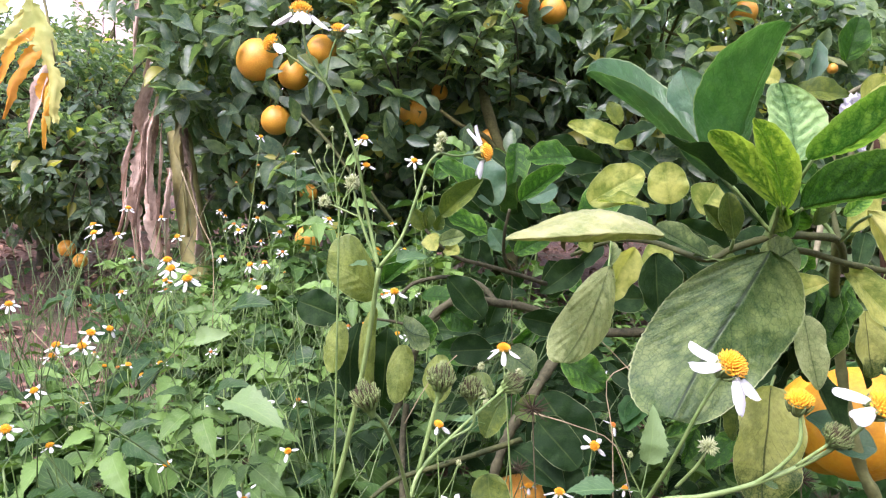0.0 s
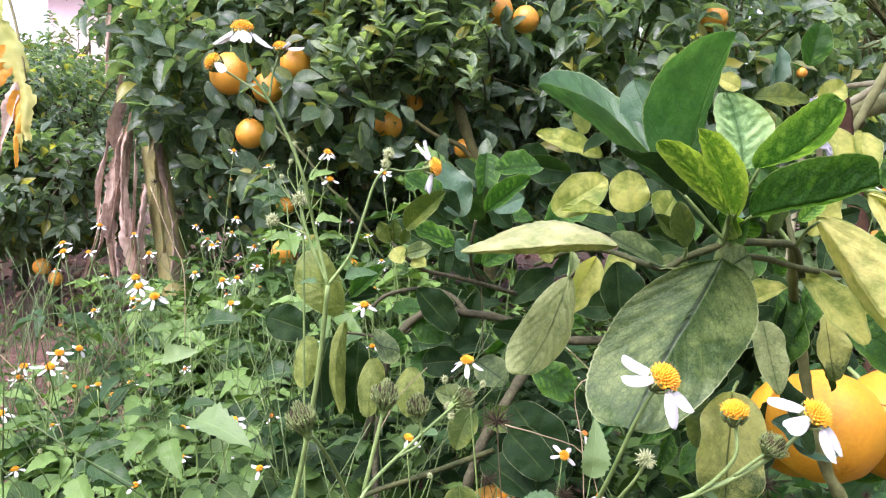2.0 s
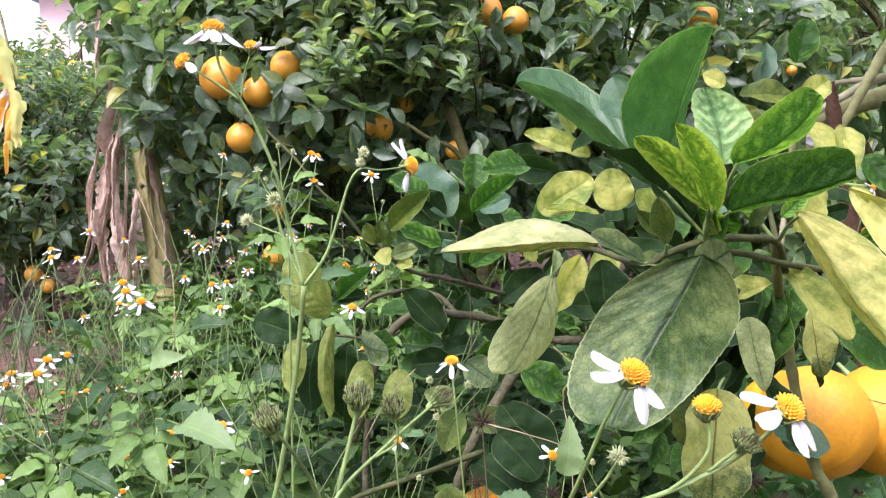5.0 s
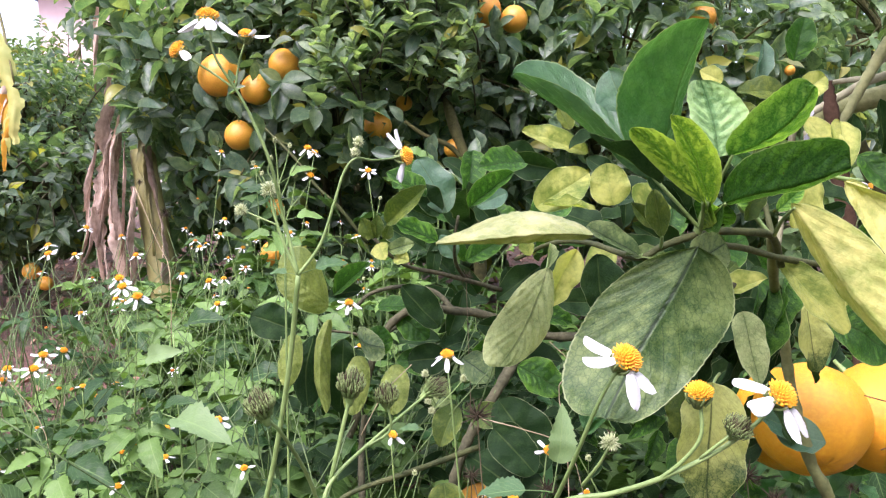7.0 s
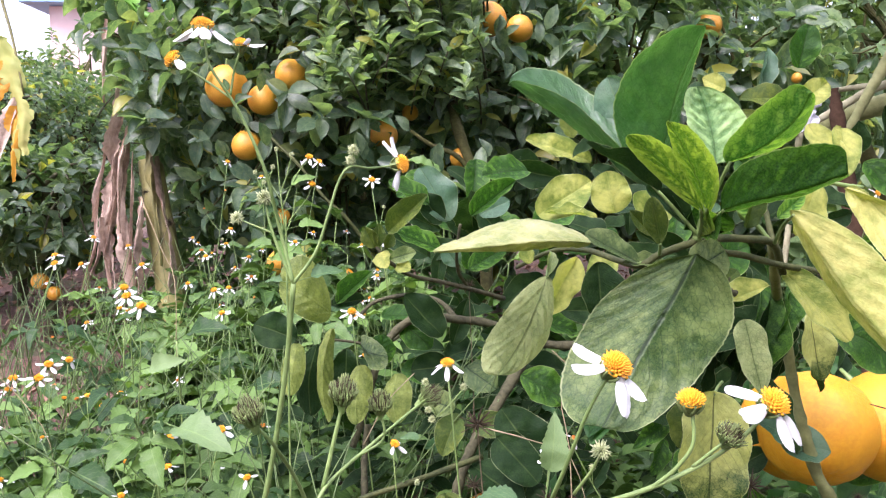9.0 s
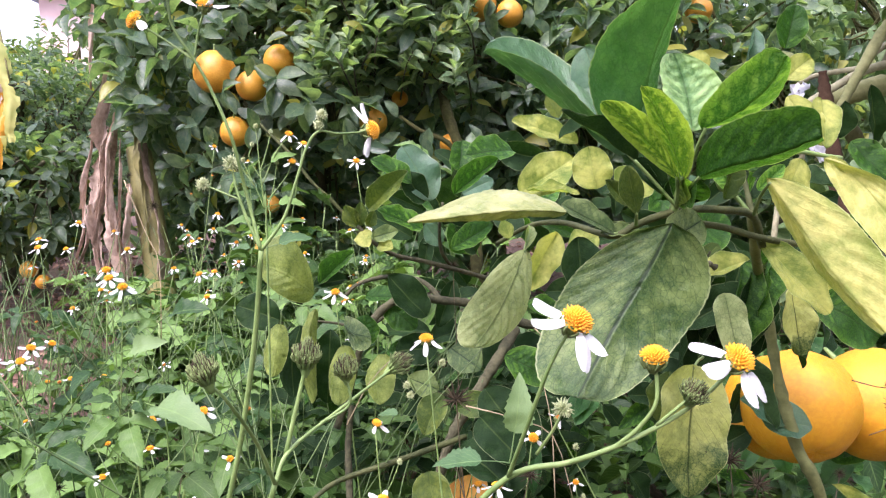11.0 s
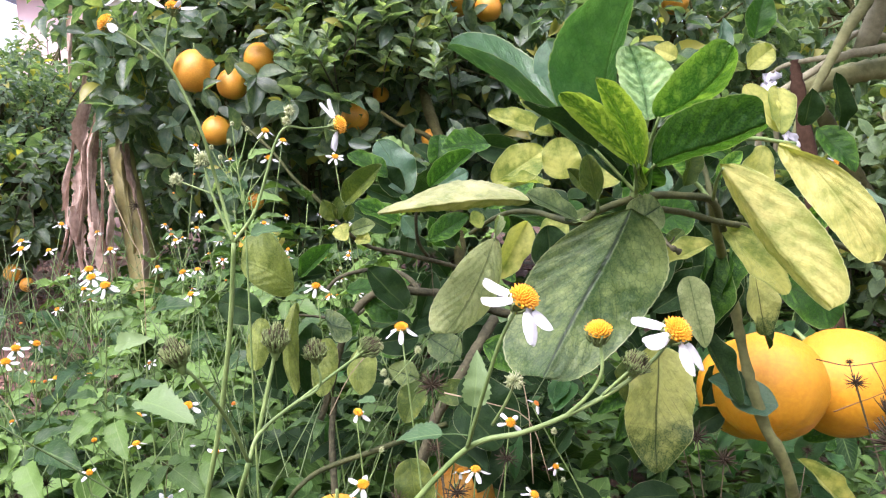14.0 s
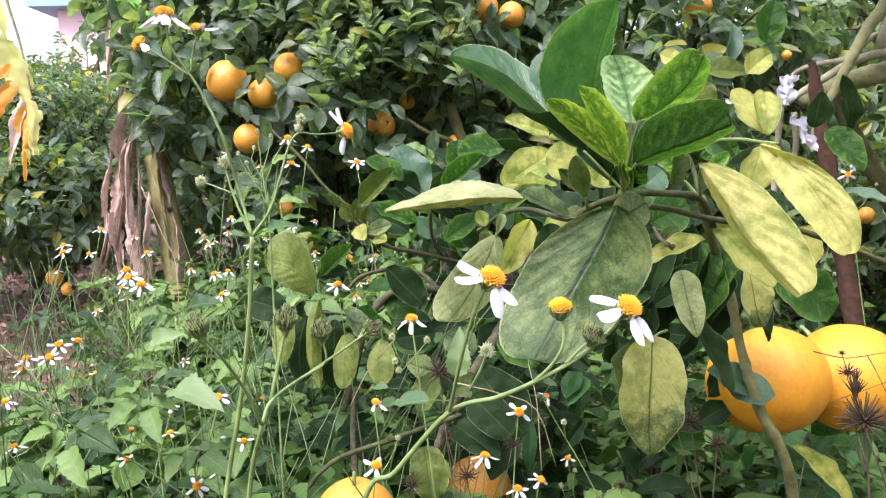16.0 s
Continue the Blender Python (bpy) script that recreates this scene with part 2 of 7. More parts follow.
# Light green, brightened further so that the sprigs look lit.
LEAF_SPRIG = citrus_leaf_material("citrus_leaf_lit_sprig", (0.092, 0.168, 0.088), (0.335, 0.435, 0.235), 0.36, 0.1, 0.32, 0.1, True, through=0.45, sheen=0.4)
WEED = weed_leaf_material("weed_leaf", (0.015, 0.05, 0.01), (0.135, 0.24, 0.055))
# Darker copy of the weed leaf; shade low in the undergrowth is its colour.
WEED_MASS_SHADED = weed_leaf_material("weed_leaf_mass_shaded", (0.01, 0.034, 0.007), (0.088, 0.17, 0.035), True)
WEED_BLUE = weed_leaf_material("weed_leaf_pale_green", (0.05, 0.115, 0.04), (0.16, 0.245, 0.095))


def simple(name, a, b, scale, rough=0.6, bump=0.4, dist=0.001, through=0.0, seed="object", **more):
    m = Mat(name)
    r = m.per_object() if seed == "object" else m.per_island()
    n = m.noise(scale, 6, 0.65, seed=r)
    w = m.noise(scale * 0.17, 3, 0.5, seed=r)
    f = m.span(m.math("ADD", m.math("MULTIPLY", n, 0.6), m.math("MULTIPLY", w, 0.6)), 0.35, 0.85)
    m.bump(n, bump, dist)
    return m.done(m.mix(f, a, b), rough, through, **more)


STEM_GREEN = simple("weed_stem", (0.09, 0.16, 0.035), (0.25, 0.35, 0.11), 90, 0.55)
STEM_DRY = simple("dry_stem", (0.045, 0.036, 0.018), (0.14, 0.11, 0.055), 120, 0.8)
BARK = simple("citrus_bark", (0.024, 0.026, 0.013), (0.11, 0.105, 0.055), 140, 0.8, 0.9, 0.003, Specular_IOR_Level=0.2)
BARK_GREEN = simple("citrus_green_bark", (0.026, 0.036, 0.012), (0.095, 0.105, 0.036), 120, 0.65, 0.8, 0.002, Specular_IOR_Level=0.2)
BARK_STEM = simple("citrus_stem_bark", (0.06, 0.07, 0.022), (0.22, 0.23, 0.085), 70, 0.7, 0.9, 0.002, Specular_IOR_Level=0.25)
BARK_PALE = simple("pale_bark", (0.2, 0.19, 0.1), (0.42, 0.4, 0.24), 60, 0.8, 0.7, 0.002)
BARK_DARK = simple("dark_bark", (0.024, 0.025, 0.008), (0.1, 0.098, 0.034), 60, 0.88, 1.0, 0.005, Specular_IOR_Level=0.15)
PETAL = simple("white_petal", (0.58, 0.6, 0.56), (0.74, 0.74, 0.72), 260, 0.55, 0.5, 0.0006, 0.2)
DISC = simple("yellow_disc", (0.7, 0.28, 0.006), (0.92, 0.52, 0.02), 900, 0.6, 0.5, 0.0005)
DISC_OLD = simple("orange_brown_disc", (0.45, 0.12, 0.02), (0.7, 0.3, 0.03), 900, 0.7, 0.5, 0.0005)
SEED_GREEN = simple("green_seed_head", (0.07, 0.11, 0.025), (0.22, 0.28, 0.09), 500, 0.7)
BUD_PALE = simple("pale_flower_bud", (0.2, 0.26, 0.09), (0.58, 0.62, 0.34), 600, 0.7)
SEED_DRY = simple("dry_seed_needles", (0.02, 0.015, 0.008), (0.075, 0.056, 0.03), 300, 0.8, Specular_IOR_Level=0.2)
BANANA_STEM = simple("banana_stem", (0.07, 0.07, 0.02), (0.3, 0.27, 0.09), 14, 0.6, 0.5, 0.004)
BANANA_DRY = simple("dry_banana_leaf", (0.22, 0.15, 0.105), (0.64, 0.49, 0.38), 34, 0.85, 0.8, 0.008, 0.15)
BANANA_YELLOW = simple("yellowing_banana_leaf", (0.34, 0.4, 0.1), (0.62, 0.56, 0.17), 9, 0.55, 0.4, 0.002, 0.35)
BANANA_ORANGE = simple("orange_banana_leaf", (0.5, 0.2, 0.02), (0.75, 0.4, 0.03), 12, 0.6, 0.4, 0.002, 0.35)
BANANA_GREEN = simple("green_banana_leaf", (0.08, 0.25, 0.03), (0.2, 0.42, 0.06), 9, 0.45, 0.4, 0.002, 0.35)
BARK_MOSS = simple("mossy_green_bark", (0.14, 0.15, 0.05), (0.34, 0.35, 0.14), 45, 0.8, 0.7, 0.003)
PLASTIC = simple("white_plastic_film", (0.78, 0.78, 0.82), (0.9, 0.9, 0.92), 30, 0.35, 0.6, 0.003, 0.3)
POST = simple("rusty_post", (0.04, 0.022, 0.012), (0.115, 0.068, 0.042), 50, 0.85, 0.8, 0.003, Specular_IOR_Level=0.12)


def fruit_material(name, a, b):
    m = Mat(name)
    r = m.per_object()
    pores = m.noise(420.0, 2, 0.5, seed=r)
    big = m.noise(14.0, 4, 0.6, seed=r)
    col = m.mix(m.span(big, 0.25, 0.85), a, b)
    scar = m.span(m.noise(38.0, 6, 0.75, seed=r), 0.66, 0.72)
    col = m.mix(m.math("MULTIPLY", scar, 0.4), col, (0.3, 0.15, 0.03))
    m.bump(pores, 0.35, 0.0012)
    return m.done(col, 0.42, Subsurface_Weight=0.08)


FRUIT = fruit_material("pomelo_peel", (0.6, 0.265, 0.006), (0.71, 0.36, 0.01))
FRUIT_DULL = fruit_material("pomelo_peel_dull", (0.5, 0.225, 0.018), (0.64, 0.33, 0.03))
FRUIT_GREEN = fruit_material("green_citrus_peel", (0.1, 0.16, 0.02), (0.2, 0.26, 0.04))

_m = Mat("soil_with_litter")
_n1, _n2, _n3 = _m.noise(2.2, 5), _m.noise(19.0, 6, 0.7), _m.noise(110.0, 5, 0.7)
_c = _m.mix(_m.span(_n2, 0.3, 0.75), (0.06, 0.032, 0.022), (0.2, 0.105, 0.075))
_c = _m.mix(_m.math("MULTIPLY", _m.span(_n3, 0.45, 0.75), 0.5), _c, (0.28, 0.18, 0.13))
_c = _m.mix(_m.math("MULTIPLY", _m.span(_n1, 0.5, 0.66), _m.span(_n3, 0.35, 0.6)), _c, (0.045, 0.065, 0.02))
_m.bump(_m.math("ADD", _n2, _m.math("MULTIPLY", _n3, 0.4)), 0.9, 0.03)
SOIL = _m.done(_c, 0.95)
LITTER = simple("dry_leaf_litter", (0.12, 0.06, 0.04), (0.4, 0.25, 0.17), 40, 0.85, 0.5, 0.002, 0.0, "island")
WALL_PAINT = simple("pale_pink_plaster", (0.66, 0.5, 0.48), (0.74, 0.6, 0.58), 3, 0.9, 0.3, 0.004)
ROOF_BLUE = simple("blue_metal_roof", (0.2, 0.4, 0.62), (0.3, 0.5, 0.7), 3, 0.4, 0.2, 0.003)


# ---- mesh helpers ----
def mesh_of(name, verts, faces, material, uvs=None, smooth=True):
    me = bpy.data.meshes.new(name)
    me.from_pydata(np.asarray(verts).tolist() if len(verts) else [], [], faces if isinstance(faces, list) else faces.tolist())
    if uvs is not None:
        layer = me.uv_layers.new(name="UVMap")
        idx = np.empty(len(me.loops), dtype=np.int32)
        me.loops.foreach_get("vertex_index", idx)
        layer.data.foreach_set("uv", np.asarray(uvs, dtype=np.float32)[idx].ravel())
    if smooth:
        me.polygons.foreach_set("use_smooth", np.ones(len(me.polygons), dtype=bool))
    for mt in material if isinstance(material, (list, tuple)) else [material]:
        me.materials.append(mt)
    me.update()
    return me


WORLD = {}


def top(name, at=(0, 0, 0), data=None, m=None, **tags):
    """A top-level thing: an Empty at its base, or a mesh."""
    ob = new(name, data)
    ob.matrix_basis = m if m is not None else Matrix.Translation(at)
    WORLD[ob] = ob.matrix_basis.copy()
    return tagged(ob, **tags)


def part(name, me, parent, m=None, label=""):
    """One mesh under a thing or under a part, at the world pose m."""
    ob = new(name, me)
    ob.parent = parent
    ob.matrix_parent_inverse = WORLD[parent].inverted()
    ob.matrix_basis = m if m is not None else Matrix.Identity(4)
    WORLD[ob] = ob.matrix_basis.copy()
    return tagged(ob, label=label)


def aim(base, tip, normal, spin=0.0):
    """A frame at base with y to the tip and z near the normal."""
    base, tip = Vector(base), Vector(tip)
    y = (tip - base).normalized()
    x = y.cross(Vector(normal)).normalized()
    z = x.cross(y)
    m = Matrix((x, y, z)).transposed().to_4x4()
    m.translation = base
    return m @ Matrix.Rotation(radians(spin), 4, "Y")


def smooth_path(points, steps=6):
    """Points along a Catmull-Rom curve through the given ones."""
    p = [Vector(q) for q in points]
    p = [p[0] * 2 - p[1]] + p + [p[-1] * 2 - p[-2]]
    out = []
    for k in range(1, len(p) - 2):
        for s in range(steps):
            t = s / steps
            out.append(0.5 * (2 * p[k] + (p[k + 1] - p[k - 1]) * t + (2 * p[k - 1] - 5 * p[k] + 4 * p[k + 1] - p[k + 2]) * t * t
                              + (3 * p[k] - p[k - 1] - 3 * p[k + 1] + p[k + 2]) * t ** 3))
    out.append(p[-2])
    return out


def tube(points, r0, r1, sides=7, steps=6, knots=0.0, seed=0):
    """Vertices and faces of a tapering round stem along a curve; knots swell it here and there."""
    pts = smooth_path(points, steps)
    rr = random.Random(seed)
    verts, faces = [], []
    up = Vector((0.31, 0.2, 0.93))
    n = len(pts)
    for k, q in enumerate(pts):
        d = (pts[min(k + 1, n - 1)] - pts[max(k - 1, 0)]).normalized()
        a = d.cross(up).normalized()
        b = d.cross(a)
        r = (r0 + (r1 - r0) * k / (n - 1)) * (1 + knots * rr.uniform(-0.5, 1.0))
        for s in range(sides):
            w = 2 * math.pi * s / sides
            verts.append(q + (a * math.cos(w) + b * math.sin(w)) * r)
    for k in range(n - 1):
        for s in range(sides):
            t = (s + 1) % sides
            faces.append((k * sides + s, k * sides + t, (k + 1) * sides + t, (k + 1) * sides + s))
    faces.append(tuple(range(sides - 1, -1, -1)))
    faces.append(tuple((n - 1) * sides + s for s in range(sides)))
    return [tuple(v) for v in verts], faces


def tubes(name, specs, material):
    """Several tubes joined in one mesh."""
    verts, faces = [], []
    for spec in specs:
        v, f = tube(**spec)
        faces += [tuple(i + len(verts) for i in q) for q in f]
        verts += v
    return mesh_of(name, verts, faces, material)


def blade(nl, nw, peak=0.45, blunt=0.75, fold=0.12, droop=0.15, wave=0.0, teeth=0, tooth=0.0, notch=0.0, seed=0, curl=0.0):
    """A leaf blade of length 1 along y and width 1, with a folded midrib, a drooping tip, a wavy and toothed margin.
    Gives vertices, faces and uv; scale it by width, length, length."""
    rr = random.Random(seed)
    ph = [rr.uniform(0, 6.28) for _ in range(5)]
    verts, uv, faces = [], [], []
    for i in range(nl + 1):
        v = i / nl
        q = v ** (math.log(0.5) / math.log(peak))
        w = max(0.012, math.sin(math.pi * min(max(q, 0.0), 1.0)) ** blunt) * 0.5
        if teeth:
            w *= 1 + tooth * (((v * teeth) % 1.0) - 0.5) * -2
        w *= 1 + 0.05 * math.sin(9 * v + ph[0]) * (wave > 0)
        for j in range(nw + 1):
            s = 2 * j / nw - 1
            x = w * s
            y = v - notch * math.exp(-((s * 3) ** 2)) * (v > 0.99)
            z = fold * abs(x) * 2 ** 0.5 - droop * v * v + curl * (x * 2) ** 2
            z += wave * (math.sin(13 * v + ph[1] + 2 * s) * s * s + 0.6 * math.sin(21 * v + ph[2]) * s ** 4) * 0.5
            verts.append((x + wave * 0.3 * math.sin(5 * v + ph[3]) * v, y, z))
            uv.append((0.5 + 0.5 * s, v))
    for i in range(nl):
        for j in range(nw):
            a = i * (nw + 1) + j
            faces.append((a, a + 1, a + nw + 2, a + nw + 1))
    return np.array(verts), np.array(faces), np.array(uv)


def scatter(name, templates, mats, material):
    """Many leaves joined in one mesh: each of mats places one of the templates."""
    V, F, U, base = [], [], [], 0
    for k, m in enumerate(mats):
        v, f, u = templates[k % len(templates)]
        a = np.array(m)
        V.append(v @ a[:3, :3].T + a[:3, 3])
        F.append(f + base)
        U.append(u)
        base += len(v)
    return mesh_of(name, np.concatenate(V), np.concatenate(F), material, np.concatenate(U))


# ---- ground ----
def build_ground():
    xs = np.concatenate([[-900, -300, -90, -30], np.linspace(-9, 9, 73), [30, 90, 300, 900]])
    ys = np.concatenate([[-300, -60, -12], np.linspace(-3, 14, 69), [30, 90, 300, 900]])
    verts = []
    for y in ys:
        for x in xs:
            near = abs(x) < 9.1 and -3.1 < y < 14.1
            z = 0.045 * noise.noise((x * 0.9, y * 0.9, 0.0)) + 0.02 * noise.noise((x * 4, y * 4, 3.0)) if near else 0.0
            verts.append((x, y, z))
    n = len(xs)
    faces = [(j * n + i, j * n + i + 1, (j + 1) * n + i + 1, (j + 1) * n + i) for j in range(len(ys) - 1) for i in range(n - 1)]
    top("ground", data=mesh_of("ground", verts, faces, SOIL), label="reddish brown orchard soil with dry leaf litter", category="ground", kind="structure")
    flat = [blade(4, 2, fold=0.3, droop=d, seed=k) for k, d in enumerate((0.1, -0.2, 0.3))]
    ms = []
    for _ in range(3600):
        x, y = nrs.uniform(-4.5, 3.5), nrs.uniform(2.2, 8.5)
        s = nrs.uniform(0.035, 0.08)
        ms.append(pose(x, y, 0.012 + 0.03 * nrs.rand(), nrs.uniform(-25, 25), nrs.uniform(-25, 25), nrs.uniform(0, 360)) @ Matrix.Diagonal((s * 0.5, s, s, 1)))
    top("leaf_litter", data=scatter("leaf_litter", flat, ms, LITTER), label="dry brown fallen leaves lying on the soil", category="leaf litter", kind="stuff")


build_ground()


# ---- background citrus trees ----
CROWN_LEAVES = [blade(5, 2, peak=0.5, fold=0.25, droop=d, curl=c, seed=k) for k, (d, c) in enumerate(((0.1, 0.0), (0.3, -0.15), (0.2, 0.2), (0.45, 0.0)))]


def citrus_tree(at, radius, height, low, twigs, leaf, seed, material, label, bark=BARK_DARK, lean=0.0, dense=11):
    """A citrus tree: tapered trunk, forking limbs and a crown of many leaves in whorls at the twig ends."""
    r = np.random.RandomState(seed)
    x0, y0 = at
    tree = top("citrus_tree", (x0, y0, 0), label=label, category="tree", group="citrus trees of the orchard")
    mid = low + (height - low) * 0.5
    fork = Vector((x0 + lean * 0.3, y0, low + 0.15))
    part("trunk", tubes("trunk", [dict(points=[(x0, y0, -0.08), (x0 + 0.03, y0, low * 0.5), fork], r0=0.085 * height / 2.6, r1=0.06 * height / 2.6, sides=10, knots=0.12, seed=seed)], bark), tree)
    limbs, ends = [], []
    for k in range(9):
        a = 2 * math.pi * (k + r.uniform(-0.3, 0.3)) / 9
        el = r.uniform(0.25, 1.3)
        e = Vector((x0 + lean + math.cos(a) * radius * 0.75 * math.cos(el * 0.7), y0 + math.sin(a) * radius * 0.75 * math.cos(el * 0.7), mid + (height - mid) * 0.8 * math.sin(el * 1.1) - 0.1))
        m1 = fork.lerp(e, 0.5) + Vector((r.uniform(-0.1, 0.1), r.uniform(-0.1, 0.1), 0.12))
        limbs.append(dict(points=[fork, m1, e], r0=0.032, r1=0.01, sides=6, steps=5, knots=0.1, seed=k))
        ends.append((fork, m1, e))
    ms = []
    for k in range(twigs):
        a, c = r.uniform(0, 2 * math.pi), r.uniform(-1, 1)
        s = math.sqrt(1 - c * c)
        shell = r.uniform(0.45, 1.0) ** 0.5
        d = Vector((math.cos(a) * s, math.sin(a) * s, c))
        bulge = 1 + 0.28 * noise.noise((d.x * 2.1 + seed, d.y * 2.1, d.z * 2.1)) + 0.12 * noise.noise((d.x * 6, d.y * 6 + seed, d.z * 6))
        q = Vector((x0 + lean + d.x * radius * shell * bulge, y0 + d.y * radius * shell * bulge, mid + d.z * (height - low) * 0.5 * shell * bulge))
        if q.z < 0.12:
            continue
        ax = (d + Vector((0, 0, 0.35)) + Vector(r.uniform(-0.7, 0.7, 3))).normalized()
        b = min(ends, key=lambda t: (t[1] - q).length)
        if k % 6 == 0:
            limbs.append(dict(points=[b[1].lerp(b[2], r.rand()), b[1].lerp(q, 0.6) + Vector((0, 0, 0.05)), q], r0=0.009, r1=0.004, sides=5, steps=3, seed=k))
        side = ax.orthogonal().normalized()
        for j in range(dense):
            w = j * 2.4 + r.uniform(-0.4, 0.4)
            out = (Matrix.Rotation(w, 3, ax) @ side)
            t = j / dense
            base = q - ax * (0.14 * (1 - t))
            way = (out * r.uniform(0.7, 1.2) + ax * (0.15 + 0.8 * t) + Vector((0, 0, r.uniform(-0.65, 0.1)))).normalized()
            ln = leaf * r.uniform(0.42, 1.38)
            ms.append(aim(base, base + way, ax + Vector((0, 0, 0.6)) + out * 0.1, r.uniform(-30, 30)) @ Matrix.Diagonal((ln * r.uniform(0.42, 0.58), ln, ln, 1)))
    for spec in limbs[:9]:
        part("limb", tubes("limb", [spec], bark), tree)
    if limbs[9:]:
        tagged(part("twig_work", tubes("twig_work", limbs[9:], bark), tree), kind="stuff")
    part("crown", scatter("crown", CROWN_LEAVES, ms, material), tree)
    return tree


first_tree = citrus_tree((-0.34, 4.25), 1.28, 2.6, 0.2, 1450, 0.1, 1, LEAF_CROWN, "dense dark green pomelo tree hung with ripe orange fruit")
part("limb", tubes("limb", [dict(points=[(0.293, 3.012, 0.395), (0.278, 3.041, 0.665), (0.250, 3.063, 0.867), (0.189, 3.135, 1.045), (0.152, 3.303, 1.200), (0.113, 3.581, 1.430)], r0=0.027, r1=0.017, sides=9, steps=5, knots=0.2, seed=4)], BARK_DARK), first_tree)
part("limb", tubes("limb", [dict(points=[(-0.675, 3.273, 1.142), (-0.584, 3.160, 1.048), (-0.462, 3.103, 0.934), (-0.369, 3.078, 0.818), (-0.278, 3.066, 0.733), (-0.168, 3.097, 0.589)], r0=0.005, r1=0.0075, sides=7, steps=5, knots=0.3, seed=5)], BARK_GREEN), first_tree)
part("limb", tubes("limb", [dict(points=[(0.250, 3.063, 0.867), (0.171, 3.027, 0.973), (0.064, 3.015, 1.020), (-0.016, 3.044, 1.076)], r0=0.012, r1=0.006, sides=7, steps=5, knots=0.2, seed=6)], BARK_DARK), first_tree)
citrus_tree((1.3, 4.2), 1.1, 2.2, 0.35, 640, 0.105, 2, LEAF_CROWN, "dark green pomelo tree with large leathery leaves")
citrus_tree((3.5, 4.6), 1.35, 2.7, 0.5, 520, 0.12, 3, LEAF_FAR, "leafy pomelo tree in the row behind the weeds")
citrus_tree((0.7, 6.6), 1.6, 2.75, 0.3, 430, 0.1, 4, LEAF_FAR, "pomelo tree in the second row of the orchard")
citrus_tree((0.42, 5.25), 0.95, 2.5, 0.5, 620, 0.07, 17, LEAF_FAR, "lighter green citrus tree between the dark ones")
citrus_tree((3.6, 7.6), 1.9, 3.3, 0.3, 520, 0.125, 5, LEAF_CROWN, "pomelo tree standing deep in the orchard")
citrus_tree((-2.8, 5.3), 1.0, 1.72, 0.26, 1100, 0.058, 6, LEAF_CROWN, "low rounded citrus tree above bare soil", BARK)
citrus_tree((1.95, 3.25), 0.5, 0.95, 0.12, 150, 0.085, 14, LEAF_FAR, "small lighter green citrus tree behind the stake", BARK, dense=9)
citrus_tree((2.5, 3.3), 0.6, 1.3, 0.2, 150, 0.09, 15, LEAF_FAR, "small lighter green citrus tree beside the leaning trunk", BARK, dense=9)
citrus_tree((-2.02, 4.15), 0.52, 1.12, 0.34, 270, 0.08, 16, LEAF_CROWN, "thick-trunked citrus tree over bare reddish soil", BARK, dense=9)
citrus_tree((-3.9, 7.2), 1.3, 2.05, 0.25, 900, 0.062, 7, LEAF_FAR, "lighter green citrus tree further back in the orchard")
citrus_tree((-4.2, 10.5), 1.8, 2.75, 0.3, 620, 0.09, 8, LEAF_FAR, "pale green citrus tree in front of the house")
citrus_tree((-6.8, 10.0), 1.9, 2.2, 0.3, 380, 0.11, 9, LEAF_FAR, "pale green citrus tree at the edge of the orchard")
citrus_tree((-1.7, 7.6), 1.2, 2.3, 0.3, 400, 0.11, 10, LEAF_CROWN, "citrus tree behind the banana plant")
citrus_tree((6.4, 9.5), 2.0, 3.0, 0.3, 360, 0.12, 12, LEAF_CROWN, "far pomelo tree at the end of the row")
citrus_tree((2.0, 11.5), 2.2, 2.9, 0.3, 300, 0.12, 13, LEAF_CROWN, "tall pomelo tree at the back of the orchard")


# unseen trees added behind and beside the camera to cut low sky light
citrus_tree((-2.3, -1.9), 1.3, 2.7, 0.3, 300, 0.13, 31, LEAF_CROWN, "unseen pomelo tree added across the path to block light")
citrus_tree((0.4, -2.6), 1.4, 2.9, 0.3, 300, 0.13, 32, LEAF_CROWN, "unseen pomelo tree added across the path to block light")
citrus_tree((2.8, -1.4), 1.3, 2.8, 0.3, 300, 0.13, 33, LEAF_CROWN, "unseen pomelo tree added across the path to block light")
citrus_tree((3.6, 1.6), 1.3, 2.7, 0.3, 300, 0.13, 34, LEAF_CROWN, "unseen pomelo tree added beside the path to block light")
# Tall unseen tree, placed to keep the sun off the left trees.
citrus_tree((-4.4, 2.9), 1.35, 3.4, 0.3, 420, 0.13, 35, LEAF_CROWN, "unseen pomelo tree added beside the path to block light")


